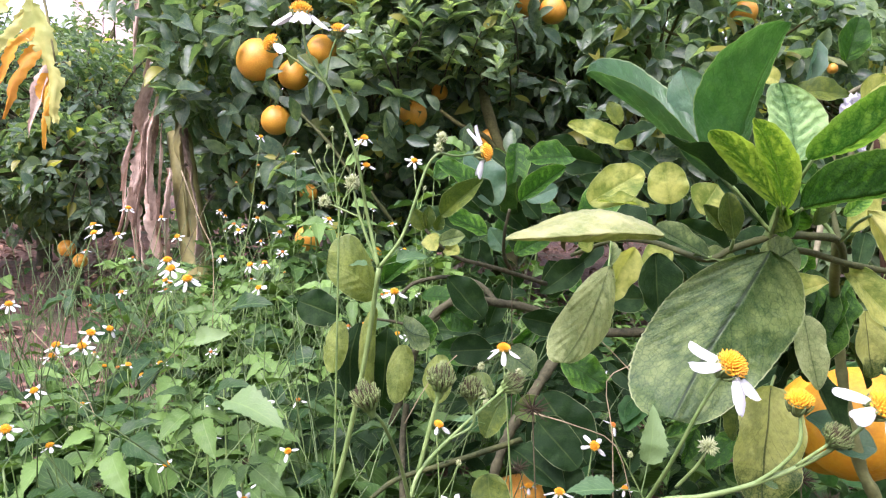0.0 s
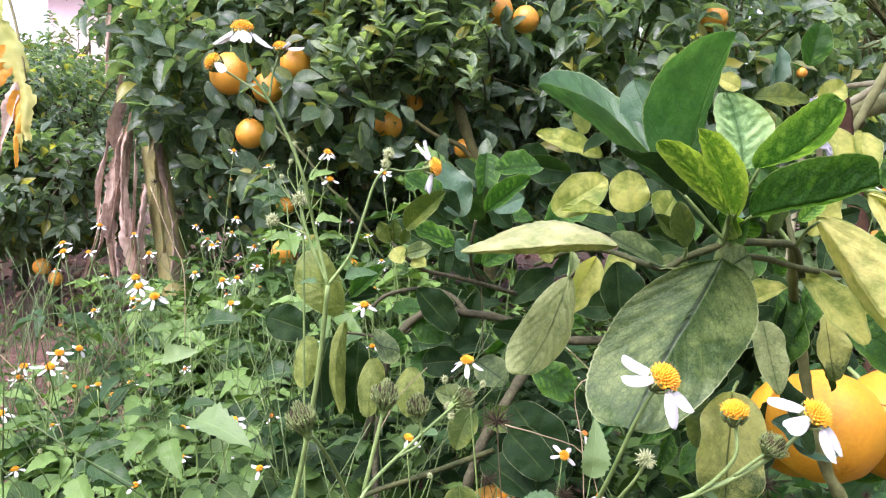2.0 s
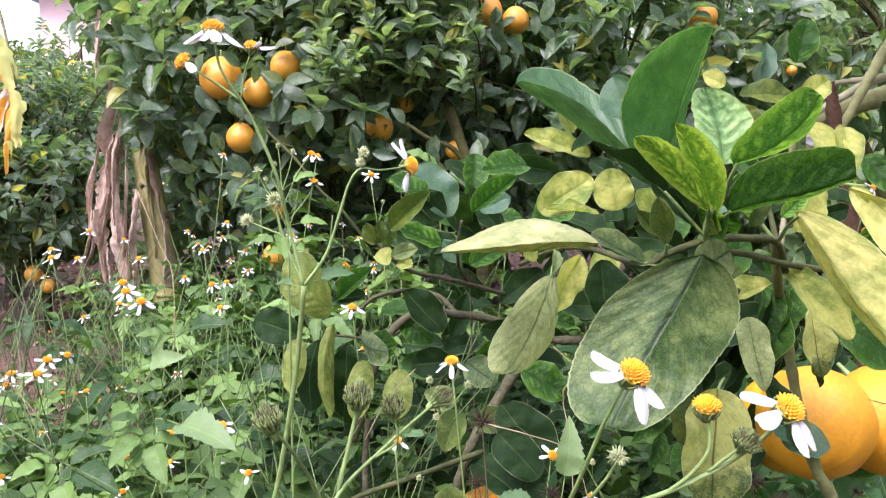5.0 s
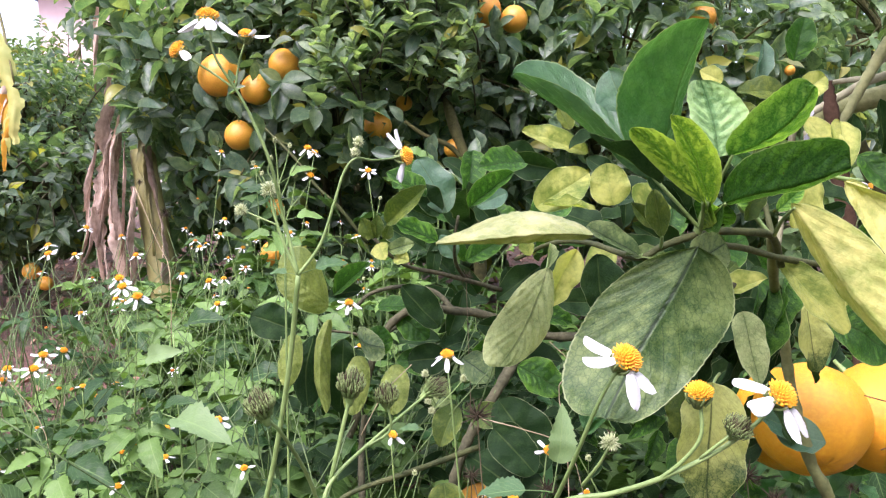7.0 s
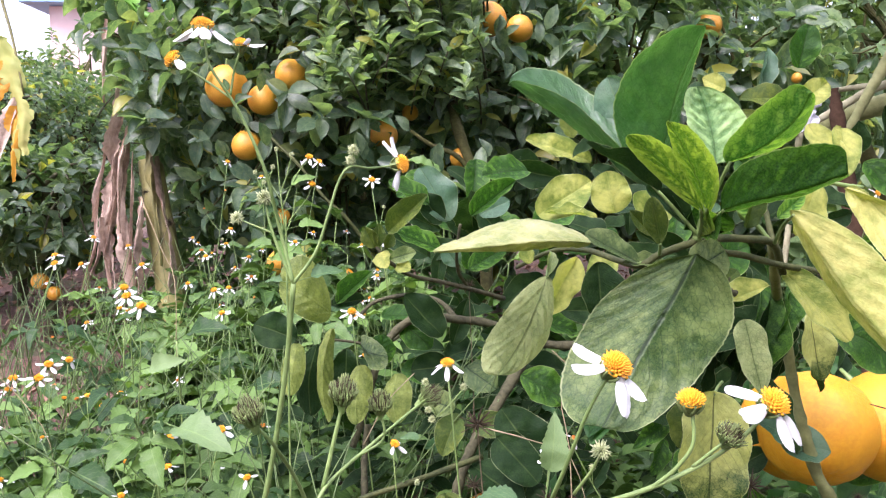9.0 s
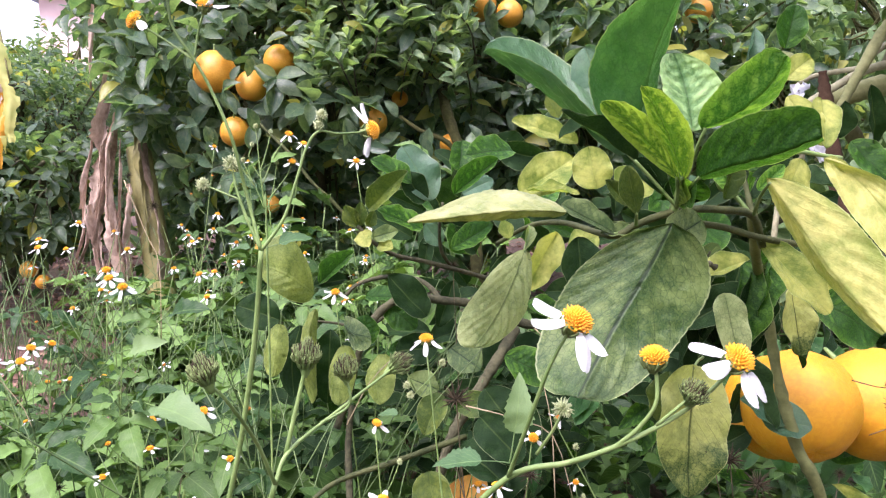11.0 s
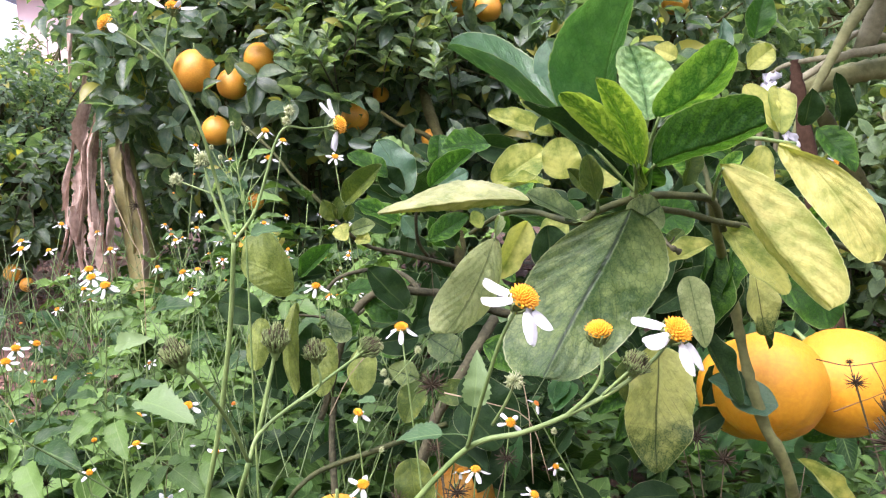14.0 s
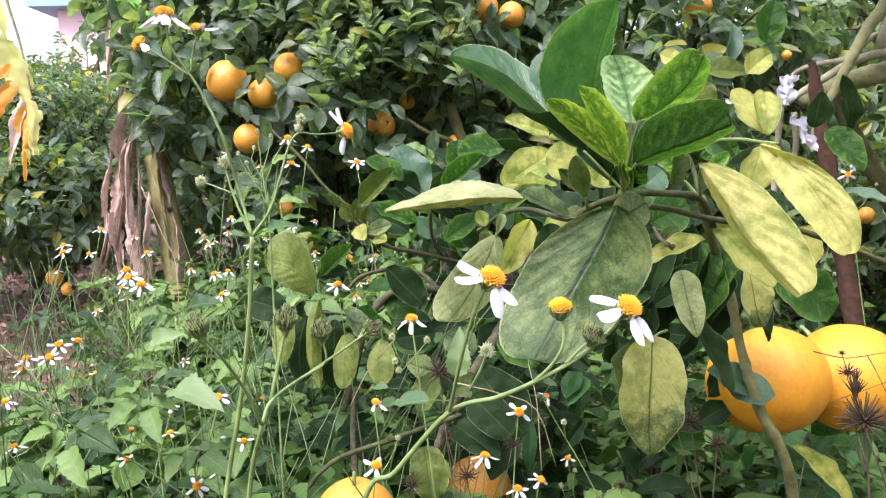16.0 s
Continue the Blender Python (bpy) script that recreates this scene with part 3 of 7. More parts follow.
# ---- house beyond the orchard ----
def house():
    h = top("house", (-9.0, 22.0, 0), label="pale pink plastered house with a blue metal roof", category="house")
    bm = bmesh.new()
    bmesh.ops.create_cube(bm, size=1, matrix=Matrix.Translation((-7.4, 24, 2.8)) @ Matrix.Diagonal((6.2, 4, 5.6, 1)))
    bmesh.ops.bevel(bm, geom=bm.edges[:], offset=0.03, segments=1)
    me = bpy.data.meshes.new("wall")
    bm.to_mesh(me)
    bm.free()
    me.materials.append(WALL_PAINT)
    part("wall", me, h)
    bm = bmesh.new()
    bmesh.ops.create_cube(bm, size=1, matrix=Matrix.Translation((-7.4, 24, 5.82)) @ Matrix.Diagonal((7.4, 5, 0.4, 1)))
    bmesh.ops.bevel(bm, geom=bm.edges[:], offset=0.04, segments=2)
    me = bpy.data.meshes.new("roof")
    bm.to_mesh(me)
    bm.free()
    me.materials.append(ROOF_BLUE)
    part("roof", me, h)


house()


# ---- fruit ----
def fruit_mesh(name, material, squash=0.96, neck=0.05, seed=0):
    verts, faces = [], []
    nu, nv = 32, 20
    for i in range(nv + 1):
        th = math.pi * i / nv
        for j in range(nu):
            ph = 2 * math.pi * j / nu
            d = Vector((math.sin(th) * math.cos(ph), math.sin(th) * math.sin(ph), math.cos(th)))
            r = 1 + 0.02 * noise.noise(d * 1.7 + Vector((seed, 0, 0))) + 0.006 * math.sin(ph * 9 + seed)
            z = d.z * squash + neck * max(0, d.z) ** 6 - 0.07 * math.exp(-(th / 0.16) ** 2) * 1.0 + 0.04 * math.exp(-((math.pi - th) / 0.14) ** 2)
            verts.append((d.x * r, d.y * r, z * r))
    for i in range(nv):
        for j in range(nu):
            k = (j + 1) % nu
            faces.append((i * nu + j, (i + 1) * nu + j, (i + 1) * nu + k, i * nu + k))
    return mesh_of(name, verts, faces, material)


FRUITS = [fruit_mesh("fruit_body", FRUIT, 0.95, 0.06, 1), fruit_mesh("fruit_body", FRUIT, 1.0, 0.03, 5), fruit_mesh("fruit_body", FRUIT_DULL, 0.97, 0.08, 9), fruit_mesh("fruit_body", FRUIT_GREEN, 1.0, 0.05, 12)]
_v, _f = tube([(0, 0, 0.86), (0.01, 0, 0.98), (0.03, 0.02, 1.3)], 0.1, 0.035, 7, 3)
_s = []
for _k in range(5):
    _a = 2 * math.pi * _k / 5
    _s.append(dict(points=[(0, 0, 0.945), (0.09 * math.cos(_a), 0.09 * math.sin(_a), 0.955), (0.17 * math.cos(_a), 0.17 * math.sin(_a), 0.955)], r0=0.05, r1=0.012, sides=5, steps=2))
CALYX = tubes("calyx", _s + [dict(points=[(0, 0, 0.9), (0.01, 0, 1.0), (0.03, 0.02, 1.3)], r0=0.07, r1=0.035, sides=7, steps=3)], STEM_GREEN)


def fruit(at, r, kind=0, tilt=(0, 0, 0), label="ripe orange-yellow pomelo hanging from the tree", group="ripe pomelos"):
    m = pose(*at, *tilt) @ Matrix.Diagonal((r, r, r, 1))
    f = top("pomelo", at, label=label, category="fruit", group=group)
    part("peel", FRUITS[kind], f, m)
    part("calyx", CALYX, f, m, "green star-shaped calyx with stalk")


fruit((0.603, 1.047, 0.541), 0.080, 1, (-55, 10, 0), "large ripe pomelo low on the young branch")
fruit((0.744, 1.095, 0.527), 0.085, 0, (-50, 14, 40), "large ripe pomelo with twig scratches on its peel")
fruit((0.626, 1.163, 0.502), 0.082, 0, (-60, -12, 10), "ripe pomelo half hidden behind its neighbour")
fruit((-0.012, 0.865, 0.421), 0.056, 2, (10, 0, 0), "ripe pomelo low among the weeds")
fruit((0.167, 1.368, 0.239), 0.068, 2, (20, 20, 0), "dull brownish pomelo in the shade of the weeds")
fruit((-0.775, 3.208, 1.261), 0.088, 2, (5, 0, 0))
fruit((-0.626, 3.202, 1.207), 0.064, 2, (0, 15, 0))
fruit((-0.513, 3.212, 1.311), 0.064, 2)
fruit((-0.693, 3.182, 1.019), 0.062, 2, (20, 0, 0))
fruit((-0.128, 3.16, 1.062), 0.058, 2)
fruit((0.182, 3.14, 0.972), 0.04, 2)
fruit((0.306, 3.234, 1.544), 0.072, 2)
fruit((0.432, 3.230, 1.507), 0.057, 2)
fruit((-0.023, 3.276, 1.165), 0.035, 2)
fruit((1.286, 3.414, 1.566), 0.060, 2)
fruit((-1.919, 3.891, 0.358), 0.044, 2, label="ripe pomelo hanging low beside a trunk")
fruit((-1.847, 3.883, 0.297), 0.037, 2, label="ripe pomelo hanging low beside a trunk")
fruit((1.785, 2.914, 0.644), 0.034, 2)
fruit((1.555, 3.23, 0.796), 0.038, 2)
fruit((1.581, 3.185, 1.308), 0.022, 2)
fruit((-0.454, 2.604, 0.598), 0.045, 2)
fruit((-0.566, 3.245, 0.722), 0.038, 2)
fruit((-0.225, 2.593, 0.557), 0.026, 0)


def leaf_spray():
    """Leaves of the fruiting tree that hang round and partly over its fruit."""
    r = np.random.RandomState(77)
    ms = []
    for q in ((-0.775, 3.208, 1.261), (-0.626, 3.202, 1.207), (-0.513, 3.212, 1.311), (-0.693, 3.182, 1.019), (-0.122, 3.043, 1.055), (0.177, 3.003, 0.967), (0.306, 3.234, 1.544), (0.432, 3.230, 1.507), (-0.454, 2.604, 0.598), (-0.525, 3.024, 0.734), (-0.023, 3.276, 1.165)):
        for k in range(9):
            a = r.uniform(0, 2 * math.pi)
            if k > 1 and -2.4 < a - math.pi < -0.7:
                a += 1.6
            b = Vector(q) + Vector((math.cos(a) * 0.1, -0.085 if k < 5 else -0.02, math.sin(a) * 0.1))
            way = Vector((math.cos(a + 1.9) + r.uniform(-0.4, 0.4), r.uniform(-0.4, 0.2), math.sin(a + 1.9) - 0.3)).normalized()
            ln = r.uniform(0.07, 0.11)
            ms.append(aim(b, b + way, (r.uniform(-0.4, 0.4), -0.8, 0.6), r.uniform(-25, 25)) @ Matrix.Diagonal((ln * 0.5, ln, ln, 1)))
    tagged(part("leaf_spray", scatter("leaf_spray", CROWN_LEAVES, ms, LEAF_CROWN), first_tree), kind="stuff")


def upright_sprigs():
    """Fresh upright whorls of narrow leaves on the sunny side of the fruiting tree, their lit look put into the colour.
    """
    r = np.random.RandomState(41)
    ms, twigs = [], []
    for k in range(190):
        q = Vector((r.uniform(-0.36, 0.24), 2.95 + r.uniform(-0.08, 0.2), r.uniform(1.26, 1.8)))
        ax = Vector((r.uniform(-0.5, 0.5), r.uniform(-0.7, 0.1), r.uniform(0.5, 1.0))).normalized()
        side = ax.orthogonal().normalized()
        if k % 3 == 0:
            twigs.append(dict(points=[q - ax * 0.2 + Vector((0, 0.35, -0.05)), q - ax * 0.1, q], r0=0.005, r1=0.002, sides=5, steps=3, seed=k))
        for j in range(9):
            out = Matrix.Rotation(j * 2.4 + r.uniform(-0.3, 0.3), 3, ax) @ side
            base = q - ax * 0.1 * (1 - j / 9)
            way = (out * r.uniform(0.6, 1.1) + ax * (0.5 + 0.7 * j / 9)).normalized()
            ln = r.uniform(0.05, 0.095)
            ms.append(aim(base, base + way, ax * 0.4 + Vector((0, -0.7, 0.6)), r.uniform(-35, 35)) @ Matrix.Diagonal((ln * 0.42, ln, ln, 1)))
    tagged(part("leaf_spray", scatter("leaf_spray", CROWN_LEAVES, ms, LEAF_SPRIG), first_tree), kind="stuff")
    tagged(part("twig_work", tubes("twig_work", twigs, BARK), first_tree), kind="stuff")


leaf_spray()
upright_sprigs()


# ---- banana plant ----
def strip(points, w0, w1, wave, seed, material, name, twist=1.1):
    """A ragged hanging strip of banana leaf, folded along its length, with torn edges."""
    rr = random.Random(seed)
    pts = smooth_path(points, 14)
    verts, faces, n, nw = [], [], len(pts), 8
    left = right = 1.0
    for k, q in enumerate(pts):
        t = k / (n - 1)
        left = min(1.4, max(0.25, left + rr.uniform(-0.28, 0.28)))
        right = min(1.4, max(0.25, right + rr.uniform(-0.28, 0.28)))
        w = (w0 + (w1 - w0) * t) * (1 - 0.85 * t ** 4) * (0.5 + 0.5 * min(1, t * 4))
        for j in range(nw + 1):
            s = 2 * j / nw - 1
            e = s * w * (left if s < 0 else right)
            verts.append((q.x + e * math.cos(twist * math.sin(seed + 3 * t)), q.y + wave * math.sin(s * 2.4 + seed + t * 5) + e * math.sin(twist * math.sin(seed + 3 * t)), q.z + 0.25 * w * math.sin(4 * s + seed) * (t > 0.7)))
    for k in range(n - 1):
        for j in range(nw):
            a = k * (nw + 1) + j
            faces.append((a, a + 1, a + nw + 2, a + nw + 1))
    w = max(w0, w1)
    verts = [tuple(Vector(v) + noise.noise_vector(Vector(v) * 9.0) * 0.3 * w + noise.noise_vector(Vector(v) * 41.0) * 0.1 * w) for v in verts]
    return mesh_of(name, verts, faces, material)


def banana_plant():
    p = top("banana_plant", (-1.057, 3.313, -0.050), label="banana plant with an olive pseudostem and dry hanging leaves", category="banana plant")
    part("pseudostem", tubes("pseudostem", [dict(points=[(-1.037, 3.313, -0.049), (-1.092, 3.375, 0.450), (-1.146, 3.412, 0.749), (-1.190, 3.458, 0.960)], r0=0.066, r1=0.05, sides=14, steps=6, knots=0.06)], BANANA_STEM), p)
    part("dry_leaf", strip([(-1.311, 3.423, 1.165), (-1.321, 3.379, 0.966), (-1.329, 3.355, 0.769), (-1.353, 3.332, 0.583)], 0.05, 0.055, 0.03, 1, BANANA_DRY, "dry_leaf"), p, label="dry pinkish brown hanging leaf")
    part("dry_leaf", strip([(-1.267, 3.408, 1.043), (-1.272, 3.348, 0.795), (-1.233, 3.291, 0.579), (-1.185, 3.258, 0.313)], 0.04, 0.045, 0.03, 4, BANANA_DRY, "dry_leaf"), p)
    part("dry_leaf", strip([(-1.141, 3.380, 0.984), (-1.095, 3.335, 0.777), (-1.058, 3.308, 0.559), (-1.047, 3.287, 0.388)], 0.03, 0.03, 0.03, 7, BANANA_DRY, "dry_leaf"), p)
    part("dry_leaf", strip([(-1.382, 3.516, 1.592), (-1.395, 3.492, 1.391), (-1.381, 3.450, 1.214)], 0.014, 0.014, 0.012, 2, BANANA_DRY, "dry_leaf"), p)
    part("dry_leaf", strip([(-1.301, 3.468, 1.366), (-1.310, 3.437, 1.276), (-1.322, 3.426, 1.189)], 0.025, 0.03, 0.02, 3, BANANA_DRY, "dry_leaf"), p)
    part("dry_leaf", strip([(-1.182, 3.317, 0.799), (-1.194, 3.291, 0.580), (-1.160, 3.258, 0.314)], 0.03, 0.04, 0.03, 9, BANANA_DRY, "dry_leaf"), p)
    part("dry_leaf", strip([(-1.351, 3.309, 0.720), (-1.320, 3.288, 0.551), (-1.260, 3.264, 0.359)], 0.03, 0.04, 0.03, 12, BANANA_DRY, "dry_leaf"), p)
    for k in range(9):
        x, z = -1.4 + 0.021 * k + rng.uniform(-0.015, 0.015), rng.uniform(0.75, 1.12)
        part("dry_leaf", strip([(x, 3.40, z), (x + rng.uniform(-0.03, 0.03), 3.34, z - 0.2), (x + rng.uniform(-0.05, 0.07), 3.28, z - rng.uniform(0.35, 0.5))], rng.uniform(0.008, 0.02), rng.uniform(0.006, 0.022), 0.015, 20 + k, BANANA_DRY, "dry_leaf"), p)
    part("sheath", strip([(-1.167, 3.408, 1.046), (-1.139, 3.348, 0.800), (-1.100, 3.302, 0.508)], 0.03, 0.025, 0.015, 15, BANANA_STEM, "sheath"), p)
    part("green_leaf", strip([(-1.619, 3.659, 1.898), (-1.440, 3.594, 1.762), (-1.278, 3.533, 1.668), (-1.175, 3.526, 1.601)], 0.1, 0.09, 0.03, 5, BANANA_GREEN, "green_leaf"), p)


def drooping_leaf():
    p = top("banana_plant", (-3.254, 3.855, -0.642), label="banana plant with a drooping torn leaf turning yellow and orange", category="banana plant")
    part("pseudostem", tubes("pseudostem", [dict(points=[(-3.254, 3.855, -0.642), (-3.242, 4.021, 0.715), (-3.164, 4.166, 1.896)], r0=0.09, r1=0.05, sides=12, steps=5, knots=0.05)], BANANA_STEM), p)
    part("midrib", tubes("midrib", [dict(points=[(-3.163, 4.162, 1.867), (-2.760, 4.171, 2.362), (-2.039, 3.653, 2.022), (-1.837, 3.540, 1.606), (-1.754, 3.497, 1.256)], r0=0.016, r1=0.004, sides=7)], BANANA_STEM), p)
    part("blade", strip([(-2.062, 3.643, 1.945), (-1.893, 3.540, 1.604), (-1.809, 3.512, 1.380), (-1.761, 3.488, 1.180), (-1.744, 3.461, 0.966)], 0.085, 0.05, 0.008, 1, BANANA_YELLOW, "blade", 0.2), p)
    for k, (x, y, dx, dy, w, mt) in enumerate(((10, -70, -70, 70, 0.07, BANANA_YELLOW), (30, -25, -62, 78, 0.065, BANANA_YELLOW), (45, 15, -52, 92, 0.055, BANANA_YELLOW), (56, 50, -56, 100, 0.05, BANANA_ORANGE), (68, 80, -60, 130, 0.045, BANANA_ORANGE), (80, 115, -30, 130, 0.03, BANANA_DRY), (86, 130, -10, 135, 0.05, BANANA_ORANGE), (92, 150, -4, 90, 0.035, BANANA_YELLOW))):
        a, b, c = Vector((-2.012, 3.531, 1.524)), Vector((-1.759, 3.531, 1.533)), Vector((-2.003, 3.500, 1.272))
        s = a + (b - a) * (x / 100) + (c - a) * (y / 100)
        e = s + (b - a) * (dx / 100) + (c - a) * (dy / 100)
        q = s + (b - a) * (dx * 0.55 / 100) + (c - a) * (dy * 0.35 / 100)
        part("torn_strip", strip([s, q, e], w, w * 0.6, 0.008, k * 3 + 2, mt, "torn_strip", 0.2), p)


banana_plant()
drooping_leaf()


# ---- young pomelo branch close by ----
sapling = top("pomelo_branch_tree", (0.678, 1.083, -0.068), label="young pomelo tree with yellowing and dusty leaves", category="tree")
CAM = (0.0, -1.0, 0.25)
_leaf_n = [0]


def leaf(base, tip, width, normal=CAM, material=LEAF_FRESH, spin=0.0, fold=0.14, droop=0.06, wave=0.05, peak=0.48, blunt=0.62, curl=0.0, stalk=None, label="", fine=56, wing=0.0, bow=0.0):
    """One large leaf with a crenate margin, and its stalk where it shows."""
    _leaf_n[0] += 1
    ln = (Vector(tip) - Vector(base)).length
    v, f, u = blade(fine, 16 if fine > 30 else 8, peak, blunt, fold, droop, wave, 26, 0.012, 0.02, _leaf_n[0], curl)
    v = v * np.array([width, ln, ln])
    v[:, 0] += bow * np.sin(math.pi * np.clip(v[:, 1] / ln, 0, 1))
    a = np.abs(u[:, 0] - 0.5)
    quilt = np.cos(62 * (u[:, 1] - 0.6 * a) + 2.5 * np.sin(9 * u[:, 1] + _leaf_n[0]) + _leaf_n[0]) * np.clip(a * 6, 0, 1) * np.clip((0.5 - a) * 8, 0, 1)
    soft = 0.0028 if material in (LEAF_YELLOW, LEAF_STRAW, LEAF_HALF, LEAF_PALE) else 0.005
    rough = 0.0011 if material in (LEAF_FRESH, LEAF_BRIGHT, LEAF_MINT, LEAF_DUSTY) else 0.0003
    v[:, 2] += soft * ln / 0.1 * np.array([noise.noise((p * 38, q * 38, _leaf_n[0])) for p, q, _ in v]) + rough * ln * quilt
    ob = part("leaf", mesh_of("leaf", v, f, material, u), sapling, aim(base, tip, normal, spin), label)
    if stalk:
        part("leaf_stalk", tubes("leaf_stalk", [dict(points=[stalk, Vector(stalk).lerp(Vector(base), 0.55), Vector(base) + (Vector(tip) - Vector(base)) * 0.03], r0=0.0018, r1=0.0013, sides=6, steps=4)], STEM_GREEN), ob)
        if stalk is H:
            wing = 0.012
        if wing:
            v, f, u = blade(16, 6, 0.68, 0.6, 0.3, 0.0, 0.03, 0, 0.0, 0.0, _leaf_n[0])
            span = (Vector(base) - Vector(stalk)).length * 1.06
            part("winged_stalk", mesh_of("winged_stalk", v * np.array([wing, span, span]), f, material, u), ob, aim(stalk, base, normal, spin))
    return ob


def shaped_leaf(mid, left, right, material, peak=0.5, blunt=0.5, cup=0.12, stalk=None, wing=0.0, label="", fine=60):
    """A leaf folded along a curved midrib: each half spreads along a vector of its own, cupped, quilted between its veins, with a crenate margin."""
    _leaf_n[0] += 1
    k = _leaf_n[0]
    mid = [Vector(q) for q in mid]
    steps = fine // (len(mid) - 1)
    rib = smooth_path(mid, steps)
    n, nw = len(rib) - 1, 20
    span = sum((rib[i + 1] - rib[i]).length for i in range(n))
    halves = (Vector(left), Vector(right))
    verts, uv, faces = [], [], []
    for i, q in enumerate(rib):
        v = i / n
        along = (rib[min(i + 1, n)] - rib[max(i - 1, 0)]).normalized()
        w = max(0.01, math.sin(math.pi * v ** (math.log(0.5) / math.log(peak))) ** blunt)
        for j in range(nw + 1):
            s = 2 * j / nw - 1
            side = halves[0] if s < 0 else halves[1]
            a = abs(s)
            tooth = 1 + 0.006 * (math.sin(118 * v * span / 0.1 + k + s) + math.sin(71 * v * span / 0.1 + 2 * k)) * a ** 6 + 0.05 * noise.noise((v * 5, s * 2 + k, 0.5)) * a
            up = along.cross(side).normalized() * (-1 if s < 0 else 1)
            p = q + side * (w * a * tooth) + up * (side.length * w * cup * (a - a * a) * 2)
            quilt = math.cos(40 * (v - 0.45 * a) + 2.0 * math.sin(5 * v + k)) * min(1, a * 5) * min(1, (1 - a) * 5)
            p += up * (span * (0.0075 * quilt * w + 0.03 * noise.noise((v * 3.2 + k, s * 1.6, k * 1.7)) * a) + 0.0012 * noise.noise(Vector((v * 14, s * 7, k))))
            verts.append(tuple(p))
            uv.append((0.5 + 0.5 * s, v))
    for i in range(n):
        for j in range(nw):
            b = i * (nw + 1) + j
            faces.append((b, b + 1, b + nw + 2, b + nw + 1))
    ob = part("leaf", mesh_of("leaf", verts, faces, material, uv), sapling, None, label)
    if stalk:
        part("leaf_stalk", tubes("leaf_stalk", [dict(points=[stalk, Vector(stalk).lerp(mid[0], 0.55), mid[0] + (mid[1] - mid[0]) * 0.1], r0=0.0019, r1=0.0013, sides=7, steps=4)], STEM_GREEN), ob)
        reach = (mid[0] - Vector(stalk)).length * 1.06
        if wing or reach < 0.07:
            v, f, u = blade(16, 6, 0.68, 0.6, 0.3, 0.0, 0.03, 0, 0.0, 0.0, k)
            part("winged_stalk", mesh_of("winged_stalk", v * np.array([wing or 0.011, reach, reach]), f, material, u), ob, aim(stalk, mid[0], CAM))
    return ob


def branch(points, r0, r1, material=BARK_GREEN, knots=0.12, name="branch"):
    part(name, tubes(name, [dict(points=points, r0=r0, r1=r1, sides=10, steps=8, knots=knots, seed=len(points))], material), sapling)


H = (0.278, 0.637, 0.845)
# stem and branches
branch([(0.678, 1.083, -0.068), (0.561, 0.883, 0.422), (0.507, 0.867, 0.555), (0.482, 0.866, 0.633), (0.464, 0.864, 0.713), (0.421, 0.800, 0.777), (0.381, 0.726, 0.832)], 0.0082, 0.0045, BARK_STEM, 0.22, "stem")
branch([(0.702, 0.895, 0.725), (0.603, 0.849, 0.762), (0.514, 0.802, 0.791), (0.450, 0.762, 0.800), (0.389, 0.724, 0.811), (0.342, 0.695, 0.823), (0.312, 0.675, 0.828)], 0.0036, 0.003, BARK_GREEN)
branch([(0.400, 0.743, 0.801), (0.377, 0.716, 0.832), (0.333, 0.677, 0.840), (0.289, 0.647, 0.842), (0.260, 0.636, 0.836), (0.242, 0.635, 0.829), (0.226, 0.645, 0.820), (0.202, 0.726, 0.825), (0.178, 0.785, 0.818), (0.153, 0.873, 0.791)], 0.0038, 0.0023, BARK_GREEN)
branch([(0.277, 0.642, 0.841), (0.280, 0.629, 0.865), (0.282, 0.621, 0.880), (0.284, 0.622, 0.896)], 0.0042, 0.0022, STEM_GREEN, 0.05)
branch([(0.377, 0.716, 0.832), (0.374, 0.729, 0.863), (0.367, 0.731, 0.881)], 0.003, 0.002, BARK_GREEN)
branch([(0.298, 0.619, 0.870), (0.349, 0.651, 0.887), (0.395, 0.672, 0.891), (0.423, 0.681, 0.888), (0.445, 0.691, 0.886)], 0.0022, 0.0018, STEM_GREEN)
branch([(0.490, 0.911, 0.682), (0.460, 1.109, 0.652), (0.384, 1.256, 0.618), (0.257, 1.286, 0.609), (0.155, 1.270, 0.648), (0.099, 1.261, 0.657), (0.047, 1.252, 0.665), (0.008, 1.241, 0.650), (-0.022, 1.227, 0.615), (-0.039, 1.222, 0.562), (-0.054, 1.216, 0.504), (-0.071, 1.211, 0.457)], 0.0085, 0.0055, BARK, 0.16)
branch([(0.099, 1.271, 0.657), (0.069, 1.294, 0.683), (0.017, 1.315, 0.690), (-0.040, 1.314, 0.678), (-0.066, 1.312, 0.655)], 0.0045, 0.003, BARK)
branch([(0.173, 1.215, 0.700), (0.124, 1.167, 0.720), (0.071, 1.119, 0.740), (0.028, 1.091, 0.753), (0.000, 1.073, 0.772), (-0.021, 1.065, 0.796)], 0.004, 0.0022, BARK)
branch([(0.115, 1.168, 0.722), (0.096, 1.121, 0.755), (0.092, 1.085, 0.793), (0.096, 1.068, 0.828)], 0.003, 0.002, BARK)
branch([(0.224, 1.266, 0.606), (0.187, 1.202, 0.570), (0.142, 1.146, 0.518), (0.108, 1.111, 0.469), (0.079, 1.081, 0.374)], 0.0085, 0.0075, BARK, 0.2)
branch([(0.131, 1.092, 0.484), (0.031, 1.041, 0.468), (-0.043, 1.009, 0.455), (-0.075, 0.988, 0.440), (-0.092, 0.986, 0.419)], 0.0042, 0.003, BARK_GREEN)
